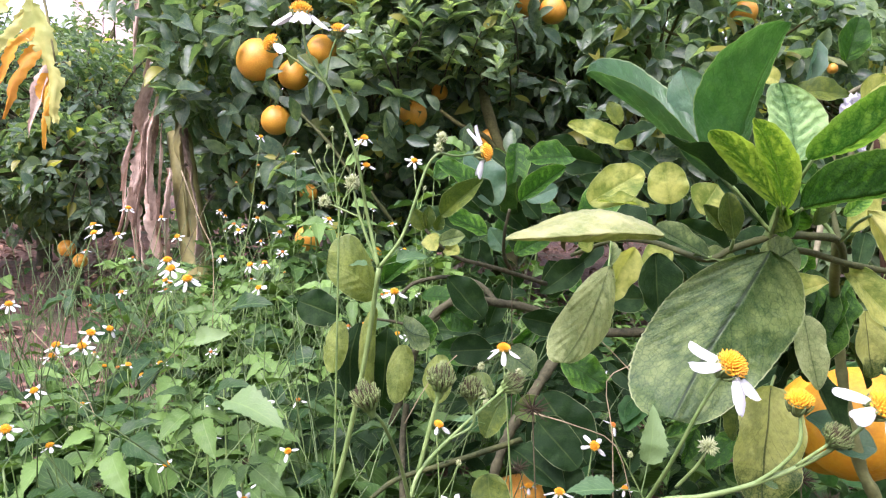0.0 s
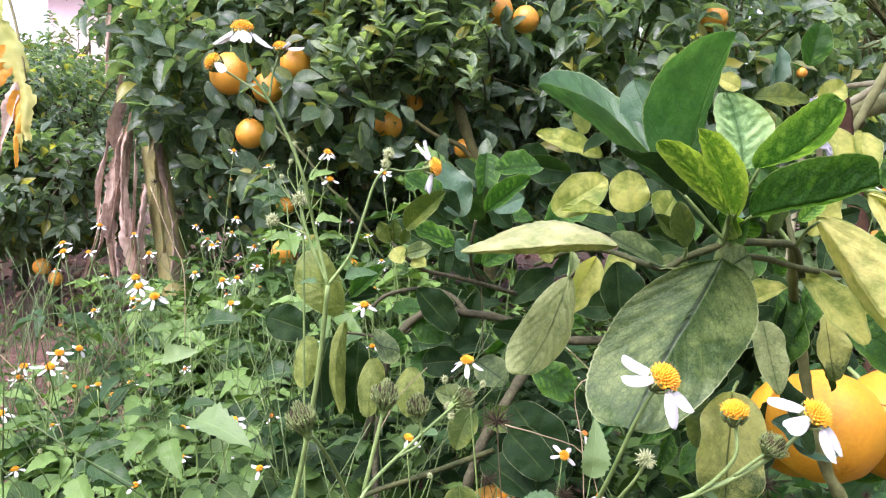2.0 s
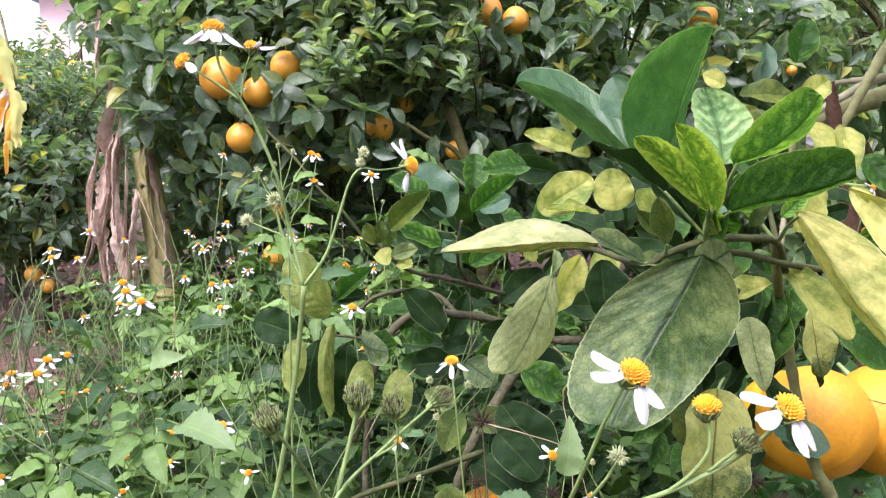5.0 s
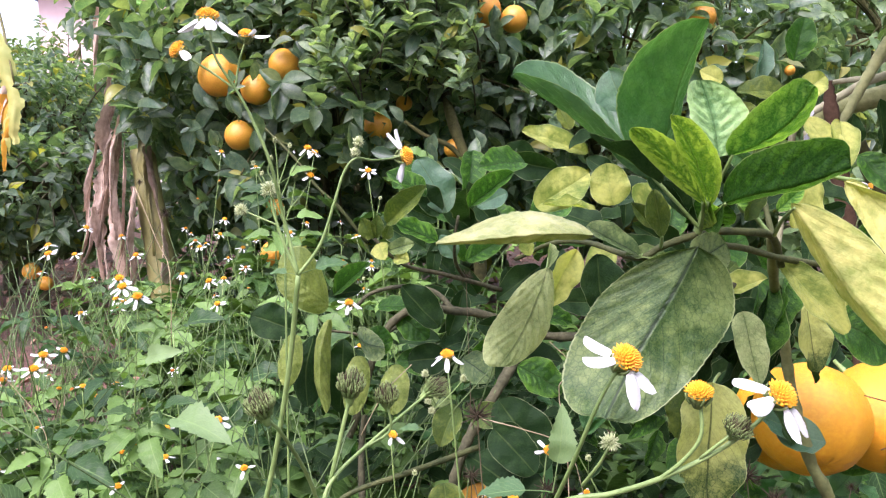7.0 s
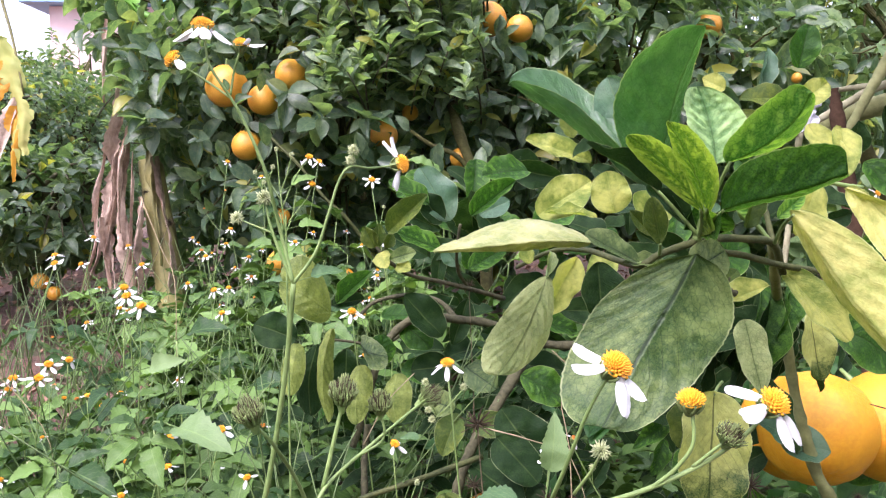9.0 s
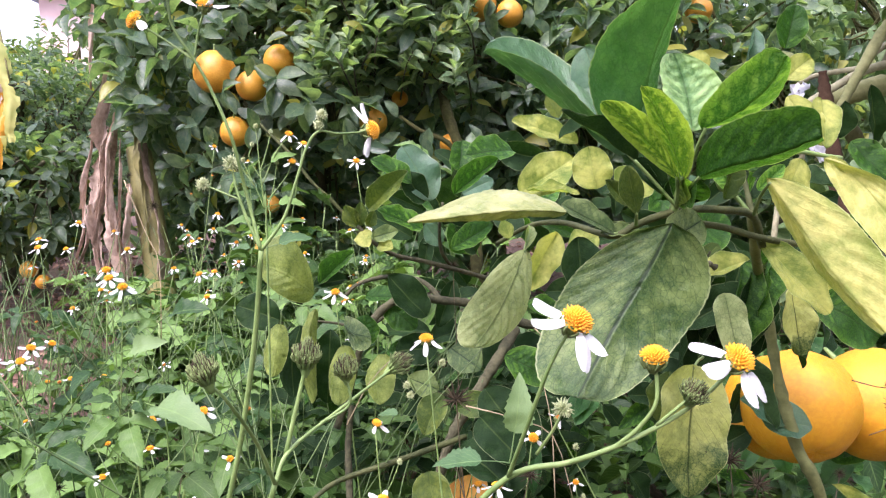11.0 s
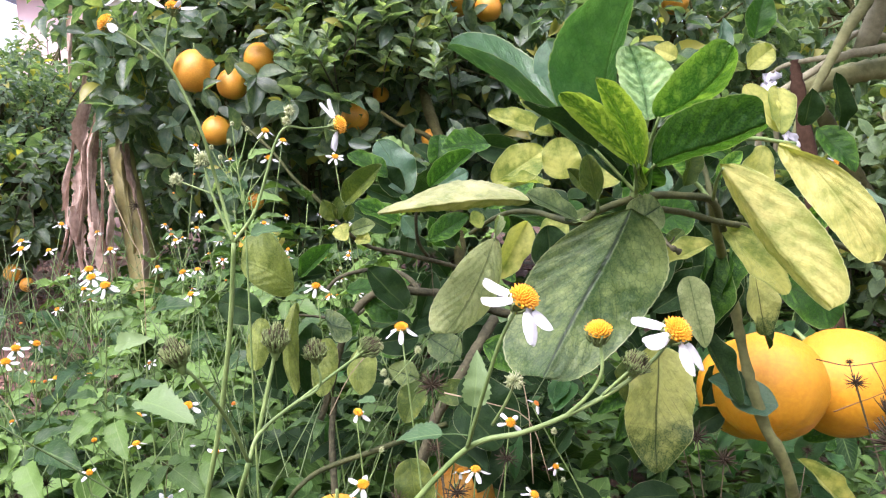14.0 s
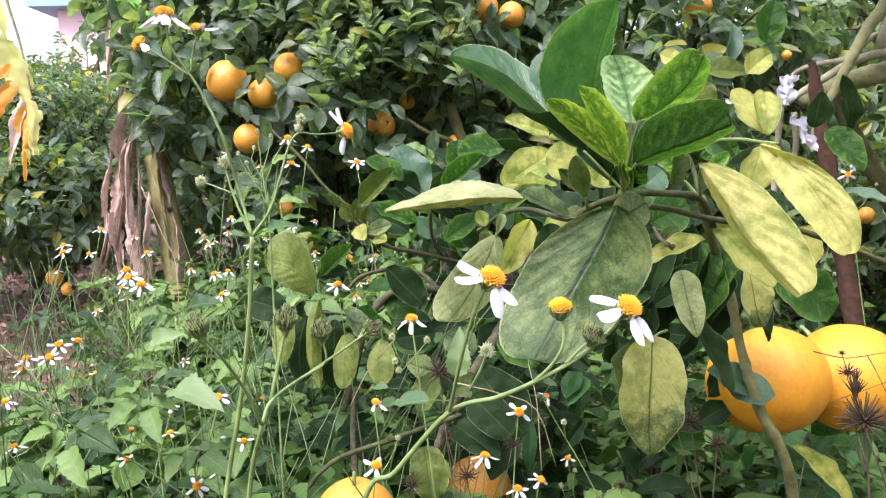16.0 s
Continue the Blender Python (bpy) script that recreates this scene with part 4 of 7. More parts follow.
branch([(0.013, 1.270, 0.641), (-0.005, 1.268, 0.622), (-0.038, 1.267, 0.612), (-0.078, 1.268, 0.618), (-0.115, 1.249, 0.626)], 0.0035, 0.002, BARK)
branch([(-0.045, 1.195, 0.499), (-0.049, 1.169, 0.439), (-0.042, 1.128, 0.338)], 0.005, 0.0055, BARK)

# the fresh rosette
shaped_leaf([(0.244, 0.650, 0.886), (0.207, 0.652, 0.909), (0.166, 0.655, 0.941), (0.118, 0.655, 0.972)], (0.0002, -0.0219, 0.0162), (0.0095, 0.0507, 0.0453), LEAF_TROUGH, 0.55, 0.5, stalk=H, label="long blue-green leaf folded like a trough, with a pale edge")
leaf((0.246, 0.672, 0.887), (0.212, 0.702, 0.986), 0.05, (-0.5, -0.9, 0.2), LEAF_BLUE, 0, 0.15, 0.03, 0.05, 0.5, 0.6, stalk=H)
shaped_leaf([(0.244, 0.645, 0.896), (0.249, 0.640, 0.931), (0.254, 0.625, 0.971), (0.265, 0.605, 1.012)], (-0.0520, -0.0225, 0.0069), (0.0198, 0.0285, 0.0073), LEAF_PLAIN, 0.5, 0.45, stalk=H, label="tall upright dark green leaf")
shaped_leaf([(0.276, 0.600, 0.905), (0.274, 0.605, 0.927), (0.270, 0.610, 0.947), (0.263, 0.612, 0.966)], (-0.0214, -0.0086, 0.0016), (0.0265, -0.0069, 0.0022), LEAF_MINT, 0.48, 0.45, stalk=H, label="pale bright green leaf with dark veins")
shaped_leaf([(0.274, 0.575, 0.905), (0.294, 0.560, 0.916), (0.311, 0.548, 0.934), (0.319, 0.540, 0.954)], (-0.0203, -0.0055, 0.0169), (0.0189, 0.0220, -0.0014), LEAF_BRIGHT, 0.55, 0.42, stalk=H, label="bright green folded leaf with wavy edges")
shaped_leaf([(0.267, 0.590, 0.868), (0.253, 0.575, 0.892), (0.236, 0.560, 0.916), (0.221, 0.550, 0.934)], (-0.0051, 0.0103, 0.0010), (0.0111, -0.0173, 0.0020), LEAF_LIME, 0.55, 0.5, stalk=H, label="young green leaf with yellow between its veins")
shaped_leaf([(0.265, 0.595, 0.868), (0.245, 0.590, 0.890), (0.220, 0.582, 0.912), (0.200, 0.579, 0.926)], (-0.0089, 0.0067, -0.0038), (0.0056, -0.0104, 0.0079), LEAF_LIME, 0.55, 0.55, stalk=H)
shaped_leaf([(0.273, 0.580, 0.869), (0.283, 0.548, 0.877), (0.303, 0.520, 0.885), (0.327, 0.503, 0.897)], (-0.0073, -0.0111, 0.0315), (0.0246, 0.0355, -0.0021), LEAF_FRESH, 0.52, 0.26, stalk=H, wing=0.016, label="broad dark green leaf with net-like veins")
leaf((0.242, 0.631, 0.882), (0.176, 0.615, 0.922), 0.022, (-0.2, -0.3, 0.9), LEAF_SHADE_TONE, 20, 0.2, 0.0, 0.04, 0.5, 0.7, stalk=H)
leaf((0.239, 0.616, 0.840), (0.229, 0.611, 0.879), 0.019, (-0.5, -0.9, 0.1), LEAF_OLIVE, 10, 0.3, 0.0, 0.03, 0.6, 0.5, stalk=(0.244, 0.635, 0.829))
leaf((0.237, 0.637, 0.846), (0.216, 0.629, 0.867), 0.014, (-0.2, -0.9, 0.4), LEAF_OLIVE, 0, 0.3, 0.0, 0.03, 0.55, 0.6)
leaf((0.354, 0.708, 0.856), (0.331, 0.701, 0.885), 0.022, (0.1, -1, 0.1), LEAF_BRIGHT, 0, 0.2, 0.1, 0.04)
leaf((0.342, 0.697, 0.848), (0.349, 0.691, 0.887), 0.02, (0.3, -0.9, 0.1), LEAF_OLIVE, 0, 0.25, 0.0, 0.05)
leaf((0.386, 0.728, 0.856), (0.408, 0.721, 0.880), 0.016, (0.1, -0.8, 0.5), LEAF_BRIGHT, 0, 0.25, 0.1, 0.04)
leaf((0.267, 0.643, 0.850), (0.273, 0.630, 0.876), 0.014, (0.3, -0.9, 0.2), LEAF_FRESH, 0, 0.3, 0.0, 0.03)
leaf((0.278, 0.617, 0.850), (0.290, 0.599, 0.871), 0.016, (0, -0.9, 0.3), LEAF_SHADE_TONE, 0, 0.3, 0.0, 0.03)
# long pale leaf, its winged stalk and the big dusty leaf
shaped_leaf([(0.182, 0.615, 0.842), (0.140, 0.600, 0.844), (0.100, 0.600, 0.840), (0.055, 0.635, 0.832)], (0.0052, 0.0669, 0.0150), (0.0045, 0.0145, -0.0078), LEAF_CREAM, 0.42, 0.62, label="long pale leaf turning yellow beneath")
leaf((0.227, 0.635, 0.822), (0.186, 0.658, 0.847), 0.02, (-0.1, -0.8, 0.6), LEAF_DUSTY, 0, 0.25, 0.03, 0.03, 0.55, 0.5, stalk=(0.234, 0.640, 0.824))
shaped_leaf([(0.264, 0.603, 0.834), (0.246, 0.604, 0.797), (0.218, 0.596, 0.753), (0.184, 0.568, 0.704)], (0.0497, -0.0033, -0.0210), (-0.0585, 0.0217, -0.0093), LEAF_DUSTY, 0.48, 0.4, label="very large dusty grey-green leaf with a dark midrib")
leaf((0.268, 0.629, 0.818), (0.297, 0.626, 0.834), 0.036, (0.0, -1, 0.2), LEAF_DUSTY, 0, 0.12, 0.1, 0.06, 0.55, 0.4, stalk=(0.279, 0.646, 0.839))
leaf((0.217, 0.645, 0.822), (0.247, 0.625, 0.826), 0.018, (0, -0.6, 0.8), LEAF_DUSTY, 0, 0.2, 0.2, 0.05, 0.5, 0.6)
shaped_leaf([(0.166, 0.735, 0.799), (0.152, 0.710, 0.772), (0.133, 0.680, 0.744), (0.112, 0.655, 0.722)], (-0.0338, -0.0179, 0.0015), (0.0224, 0.0157, -0.0100), LEAF_PALE, 0.55, 0.45, stalk=(0.178, 0.785, 0.818), label="pale grey-green hanging leaf")
leaf((0.213, 0.824, 0.808), (0.178, 0.818, 0.744), 0.034, (0.2, -1, 0.1), LEAF_STRAW, 0, 0.2, 0.05, 0.06, 0.45, 0.6)
leaf((0.235, 0.824, 0.803), (0.242, 0.816, 0.733), 0.05, (0.2, -1, 0.1), LEAF_SHADE_TONE, 0, 0.2, 0.05, 0.06, 0.45, 0.6)
leaf((0.159, 0.804, 0.803), (0.151, 0.806, 0.822), 0.016, (0, -1, 0.2), LEAF_STRAW)
# yellow leaves
shaped_leaf([(0.334, 0.596, 0.869), (0.351, 0.575, 0.832), (0.368, 0.555, 0.798), (0.397, 0.535, 0.760)], (0.0341, -0.0150, 0.0104), (0.0019, 0.0189, -0.0044), LEAF_YELLOW, 0.52, 0.45, stalk=(0.374, 0.706, 0.834), label="yellow leaf with a green rim hanging down")
shaped_leaf([(0.420, 0.672, 0.886), (0.444, 0.665, 0.868), (0.466, 0.645, 0.831), (0.487, 0.632, 0.781)], (0.0244, -0.0204, -0.0063), (-0.0171, -0.0054, -0.0176), LEAF_YELLOW, 0.52, 0.5, label="yellow hanging leaf with brown specks")
leaf((0.423, 0.681, 0.885), (0.440, 0.669, 0.872), 0.012, (0.2, -0.9, 0.4), LEAF_STRAW, 0, 0.3, 0.0, 0.03)
leaf((0.400, 0.743, 0.804), (0.457, 0.716, 0.739), 0.04, (0.2, -1, 0.3), LEAF_STRAW, 0, 0.15, 0.03, 0.04, 0.5, 0.5, stalk=(0.387, 0.724, 0.812))
leaf((0.405, 0.781, 0.783), (0.333, 0.779, 0.760), 0.026, (0, -0.7, 0.7), LEAF_STRAW, 10, 0.2, 0.1, 0.05, 0.45, 0.6)
leaf((0.362, 0.801, 0.779), (0.381, 0.803, 0.797), 0.02, (0, -1, 0.3), LEAF_OLIVE)
leaf((0.370, 0.758, 0.752), (0.380, 0.730, 0.683), 0.034, (-0.25, -1, 0.1), LEAF_PALE, -10, 0.1, 0.05, 0.05, 0.4, 0.6)
# This leaf's shade is painted: the blade itself is near black.
leaf((0.388, 0.772, 0.697), (0.424, 0.743, 0.617), 0.026, (0.6, -0.8, 0.1), LEAF_SHADE_TONE, 20, 0.2, 0.05, 0.05, 0.45, 0.6, label="hanging leaf with its shade put into a nearly black colour")
leaf((0.428, 0.820, 0.768), (0.419, 0.811, 0.682), 0.05, (0.3, -1, 0), LEAF_SHADE_TONE, 0, 0.2, 0.05, 0.05)
leaf((0.444, 0.821, 0.781), (0.423, 0.794, 0.718), 0.022, (0.5, -0.9, 0), LEAF_FRESH, 0, 0.3, 0.05, 0.05)
leaf((0.332, 0.731, 0.686), (0.319, 0.698, 0.565), 0.074, (0.1, -1, 0.15), LEAF_HALF, 0, 0.1, 0.03, 0.06, 0.42, 0.5, stalk=(0.371, 0.810, 0.673), label="hanging leaf, yellow in the middle with green edges")
leaf((0.315, 0.750, 0.674), (0.302, 0.744, 0.623), 0.024, (-0.6, -0.8, 0), LEAF_OLIVE, 20, 0.3)
leaf((0.478, 0.837, 0.744), (0.489, 0.829, 0.669), 0.04, (0.1, -1, 0.1), LEAF_HALF, 0, 0.15, 0.03, 0.05, 0.5, 0.5)
leaf((0.523, 0.865, 0.726), (0.603, 0.860, 0.683), 0.066, (0.1, -1, 0.3), LEAF_FRESH, 0, 0.1, 0.1, 0.04, 0.5, 0.5)
leaf((0.572, 0.871, 0.787), (0.542, 0.866, 0.732), 0.05, (0.1, -1, 0.1), LEAF_STRAW, 0, 0.1, 0.1, 0.04)
leaf((0.425, 0.758, 0.947), (0.451, 0.733, 0.901), 0.03, (0, -1, 0.3), LEAF_STRAW, 0, 0.1, 0.1, 0.05)
leaf((0.458, 0.757, 0.944), (0.450, 0.723, 0.899), 0.029, (0, -1, 0.2), LEAF_STRAW, 0, 0.15, 0.1, 0.04, 0.4, 0.5)
leaf((0.533, 0.993, 0.990), (0.569, 0.996, 1.020), 0.035, (0, -1, 0.3), LEAF_STRAW, 0, 0.3, 0.1, 0.08)
leaf((0.523, 1.167, 1.014), (0.612, 1.167, 1.017), 0.042, (0, -0.8, 0.5), LEAF_OLIVE, 0, 0.15, 0.1, 0.04)
leaf((0.493, 1.148, 1.026), (0.460, 1.150, 1.043), 0.03, (0, -1, 0.2), LEAF_STRAW, 0, 0.2, 0.1, 0.04)
leaf((0.505, 1.144, 0.992), (0.536, 1.139, 0.943), 0.06, (0, -1, 0.2), LEAF_OLIVE, 0, 0.2, 0.1, 0.04)
leaf((0.554, 0.983, 0.889), (0.530, 0.975, 0.820), 0.05, (0.2, -1, 0), LEAF_STRAW, 0, 0.1)
leaf((0.800, 1.559, 1.116), (0.814, 1.547, 1.201), 0.058, (-0.2, -1, 0.2), LEAF_FRESH, 0, 0.3, 0.1, 0.05, 0.5, 0.4)
leaf((0.793, 1.225, 0.811), (0.850, 1.174, 0.800), 0.026, (0.1, -0.7, 0.7), LEAF_BLUE, 0, 0.2, 0.1, 0.05)
leaf((0.670, 1.452, 1.054), (0.697, 1.461, 1.142), 0.03, (0.4, -1, 0.2), LEAF_BLUE, 0, 0.4, 0.1, 0.05)
leaf((0.417, 0.830, 0.775), (0.398, 0.801, 0.680), 0.042, (0.6, -0.9, 0), LEAF_FRESH, 25, 0.5, 0.05, 0.05, 0.5, 0.6)
branch([(0.350, 0.793, 0.798), (0.354, 0.782, 0.786), (0.359, 0.771, 0.780), (0.366, 0.771, 0.776)], 0.0016, 0.0026, BARK, 0.5, "dead_twig")
branch([(0.357, 0.782, 0.784), (0.360, 0.777, 0.788), (0.362, 0.777, 0.792)], 0.0012, 0.0008, BARK, 0.4, "dead_twig")
branch([(0.373, 0.716, 0.836), (0.361, 0.718, 0.850), (0.343, 0.709, 0.858), (0.338, 0.710, 0.869)], 0.0022, 0.0016, STEM_GREEN, 0.1)
shaped_leaf([(-0.093, 1.130, 0.691), (-0.125, 1.100, 0.722), (-0.164, 1.100, 0.739)], (0.0002, 0.0200, 0.0544), (-0.0045, -0.0100, -0.0296), LEAF_MOSS, 0.52, 0.42, label="round yellow-green leaf folded over")
shaped_leaf([(-0.151, 1.170, 0.637), (-0.156, 1.155, 0.599), (-0.161, 1.150, 0.559)], (-0.0207, 0.0150, 0.0005), (0.0182, 0.0050, -0.0013), LEAF_MOSS, 0.5, 0.42, label="bean-shaped olive leaf hanging folded")
shaped_leaf([(-0.099, 1.180, 0.658), (-0.109, 1.160, 0.611), (-0.110, 1.155, 0.559), (-0.101, 1.155, 0.516)], (-0.0122, 0.0237, 0.0031), (0.0131, 0.0188, 0.0045), LEAF_MOSS, 0.5, 0.4, label="bean-shaped olive leaf hanging folded")
shaped_leaf([(-0.125, 1.200, 0.629), (-0.137, 1.190, 0.576), (-0.134, 1.180, 0.518)], (-0.0248, 0.0100, -0.0027), (0.0290, 0.0100, -0.0028), LEAF_SHADE_TONE, 0.5, 0.5)
shaped_leaf([(-0.053, 1.170, 0.603), (-0.058, 1.150, 0.561), (-0.060, 1.140, 0.517)], (-0.0191, 0.0100, -0.0029), (0.0245, 0.0100, 0.0015), LEAF_MOSS, 0.5, 0.45)
shaped_leaf([(0.004, 1.150, 0.594), (-0.002, 1.130, 0.560), (0.004, 1.120, 0.524)], (-0.0172, 0.0200, -0.0043), (0.0289, 0.0100, 0.0031), LEAF_MOSS, 0.5, 0.5)
shaped_leaf([(-0.054, 1.180, 0.633), (-0.039, 1.160, 0.624), (-0.011, 1.160, 0.618)], (-0.0039, 0.0200, 0.0213), (0.0066, -0.0100, -0.0240), LEAF_DUSTY, 0.5, 0.45, label="dusty leaf with pale specks")
# pale leaves behind the rosette
leaf((0.380, 1.540, 0.926), (0.249, 1.546, 0.975), 0.048, (0.1, -0.9, 0.45), LEAF_STRAW, 0, 0.15, 0.05, 0.03, 0.5, 0.55)
leaf((0.199, 1.029, 0.843), (0.266, 1.014, 0.891), 0.055, (-0.2, -1, 0.3), LEAF_STRAW, 0, 0.2, 0.1, 0.06, 0.5, 0.5)
leaf((0.205, 1.010, 0.847), (0.270, 0.989, 0.848), 0.02, (0, -0.6, 0.8), LEAF_STRAW, 0, 0.2, 0.1, 0.06)
leaf((0.274, 0.909, 0.852), (0.261, 0.904, 0.901), 0.048, (-0.3, -1, 0.2), LEAF_STRAW, 0, 0.2, 0.1, 0.06, 0.5, 0.5, label="yellow leaf with black specks")
leaf((0.299, 0.878, 0.844), (0.319, 0.882, 0.878), 0.05, (0.1, -1, 0.2), LEAF_STRAW, 0, 0.15)
leaf((0.269, 0.874, 0.799), (0.234, 0.872, 0.782), 0.035, (0, -0.8, 0.5), LEAF_STRAW, 0, 0.15)
leaf((0.354, 0.823, 0.800), (0.401, 0.825, 0.822), 0.05, (0, -1, 0.3), LEAF_FRESH, 0, 0.2)
leaf((0.349, 0.828, 0.843), (0.371, 0.830, 0.863), 0.04, (0, -1, 0.2), LEAF_BLUE, 0, 0.2)
leaf((0.305, 1.343, 0.963), (0.285, 1.347, 1.004), 0.03, (0.1, -1, 0.2), LEAF_OLIVE, 0, 0.2)
# leaves on the branch further back
leaf((0.084, 1.129, 0.830), (0.040, 1.137, 0.910), 0.058, (0.1, -1, 0.25), LEAF_BLUE, 6, 0.12, 0.05, 0.04, 0.5, 0.5, label="pale blue-green leaf")
leaf((0.001, 0.958, 0.825), (0.050, 0.932, 0.873), 0.03, (-0.35, -0.9, 0.4), LEAF_OLIVE, 8, 0.25, 0.0, 0.04, 0.45, 0.55, label="olive leaf with brown specks")
leaf((0.052, 1.111, 0.854), (-0.005, 1.115, 0.892), 0.035, (0, -0.7, 0.6), LEAF_FRESH, 0, 0.2)
leaf((0.071, 1.128, 0.826), (0.040, 1.113, 0.871), 0.04, (0.3, -0.9, 0.2), LEAF_SHADE_TONE, 0, 0.2)
leaf((0.113, 1.099, 0.839), (0.175, 1.084, 0.890), 0.032, (-0.3, -0.7, 0.6), LEAF_FRESH, 16, 0.35, 0.0, 0.04)
leaf((0.127, 1.129, 0.838), (0.172, 1.132, 0.861), 0.035, (0, -0.9, 0.4), LEAF_BLUE, 0, 0.2)
leaf((0.068, 1.104, 0.788), (0.005, 1.088, 0.819), 0.035, (0, -0.7, 0.7), LEAF_FRESH, 0, 0.2)
leaf((-0.024, 1.065, 0.796), (-0.038, 1.058, 0.825), 0.024, (-0.1, -1, 0.1), LEAF_OLIVE, 0, 0.25)
leaf((-0.018, 1.065, 0.797), (-0.017, 1.059, 0.830), 0.018, (0.2, -1, 0.1), LEAF_OLIVE, 0, 0.25)
leaf((-0.006, 1.065, 0.795), (0.001, 1.057, 0.818), 0.016, (0.2, -1, 0.1), LEAF_OLIVE, 0, 0.25)
leaf((-0.016, 1.064, 0.789), (-0.006, 1.042, 0.770), 0.026, (-0.2, -1, 0.2), LEAF_STRAW, 0, 0.2)
leaf((-0.001, 1.063, 0.780), (0.034, 1.054, 0.791), 0.024, (0, -0.9, 0.4), LEAF_DUSTY, 0, 0.2)
leaf((0.007, 1.063, 0.771), (0.027, 1.042, 0.768), 0.022, (0, -0.9, 0.4), LEAF_STRAW, 0, 0.2)
leaf((0.096, 1.122, 0.764), (0.072, 1.115, 0.796), 0.03, (0, -1, 0.2), LEAF_BLUE, 0, 0.2)
leaf((0.111, 1.121, 0.759), (0.170, 1.115, 0.796), 0.036, (0, -0.8, 0.5), LEAF_FRESH, 0, 0.2)
leaf((-0.085, 1.136, 0.705), (-0.034, 1.121, 0.756), 0.03, (-0.2, -0.8, 0.4), LEAF_FRESH, 0, 0.3)
leaf((-0.094, 1.136, 0.702), (-0.044, 1.137, 0.713), 0.03, (0, -0.8, 0.6), LEAF_SHADE_TONE, 0, 0.3)
leaf((-0.159, 1.210, 0.635), (-0.227, 1.212, 0.660), 0.06, (0, -1, 0.3), LEAF_SHADE_TONE, 0, 0.1, 0.05, 0.05, 0.5, 0.5, label="dark leaf with a dusty sheen")
leaf((-0.081, 1.228, 0.616), (-0.086, 1.215, 0.495), 0.06, (0.1, -1, 0.1), LEAF_SHADE_TONE, 0, 0.1, 0.05, 0.05)
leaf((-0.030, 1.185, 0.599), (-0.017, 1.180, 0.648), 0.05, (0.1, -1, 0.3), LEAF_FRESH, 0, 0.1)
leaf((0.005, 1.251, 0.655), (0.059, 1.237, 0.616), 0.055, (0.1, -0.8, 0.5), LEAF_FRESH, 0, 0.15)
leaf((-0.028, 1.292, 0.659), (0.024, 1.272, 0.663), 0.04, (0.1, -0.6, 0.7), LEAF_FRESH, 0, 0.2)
leaf((0.023, 1.243, 0.575), (0.093, 1.234, 0.585), 0.055, (0.1, -0.9, 0.3), LEAF_SHADE_TONE, 0, 0.15)
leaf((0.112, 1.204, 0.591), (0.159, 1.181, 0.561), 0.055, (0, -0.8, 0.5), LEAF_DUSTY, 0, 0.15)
leaf((0.159, 1.100, 0.554), (0.230, 1.069, 0.457), 0.085, (0.1, -1, 0.3), LEAF_SHADE_TONE, 0, 0.1, 0.05, 0.04, 0.5, 0.5)
leaf((0.195, 1.154, 0.591), (0.268, 1.149, 0.552), 0.06, (0.1, -0.8, 0.4), LEAF_FRESH, 0, 0.15)
leaf((0.092, 1.148, 0.538), (0.046, 1.141, 0.560), 0.04, (0.1, -0.8, 0.5), LEAF_DUSTY, 0, 0.15)
leaf((0.118, 1.097, 0.524), (0.177, 1.098, 0.538), 0.04, (0.1, -0.8, 0.5), LEAF_OLIVE, 0, 0.15)
leaf((0.472, 0.880, 0.578), (0.523, 0.860, 0.582), 0.05, (0, -0.6, 0.7), LEAF_BLUE, 0, 0.2, 0.2)
leaf((0.497, 0.870, 0.580), (0.446, 0.864, 0.613), 0.04, (0, -0.7, 0.6), LEAF_BLUE, 0, 0.2, 0.2)
leaf((0.579, 0.787, 0.467), (0.519, 0.795, 0.535), 0.026, (0.2, -0.9, 0.4), LEAF_STRAW, 0, 0.25, 0.05, 0.06, 0.5, 0.55, label="pale green leaf with a chewed hole")

# leaves filling the inside of the tree, its shade put into their near-black colour
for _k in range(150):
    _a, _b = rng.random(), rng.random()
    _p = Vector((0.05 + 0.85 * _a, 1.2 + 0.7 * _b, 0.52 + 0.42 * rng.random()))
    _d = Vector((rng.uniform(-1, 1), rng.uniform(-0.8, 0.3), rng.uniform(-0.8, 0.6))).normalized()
    leaf(_p, _p + _d * rng.uniform(0.07, 0.12), rng.uniform(0.035, 0.06), (rng.uniform(-0.5, 0.5), -0.8, rng.uniform(0, 0.9)), rng.choice((LEAF_SHADE_TONE, LEAF_SHADE_TONE, LEAF_SHADE_TONE, LEAF_SHADE_TONE, LEAF_FRESH)), rng.uniform(-20, 20), 0.2, rng.uniform(0, 0.25), fine=20)
# More near-black leaves standing in for the shade beside the stem.
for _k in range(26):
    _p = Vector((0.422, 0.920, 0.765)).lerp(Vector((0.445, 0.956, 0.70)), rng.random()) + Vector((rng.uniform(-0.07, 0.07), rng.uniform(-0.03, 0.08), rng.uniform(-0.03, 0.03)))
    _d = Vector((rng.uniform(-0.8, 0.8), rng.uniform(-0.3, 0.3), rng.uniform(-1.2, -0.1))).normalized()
    leaf(_p, _p + _d * rng.uniform(0.06, 0.11), rng.uniform(0.03, 0.05), (rng.uniform(-0.9, 0.9), -0.7, 0.1), LEAF_SHADE_TONE, 0, 0.25, 0.1, fine=20)


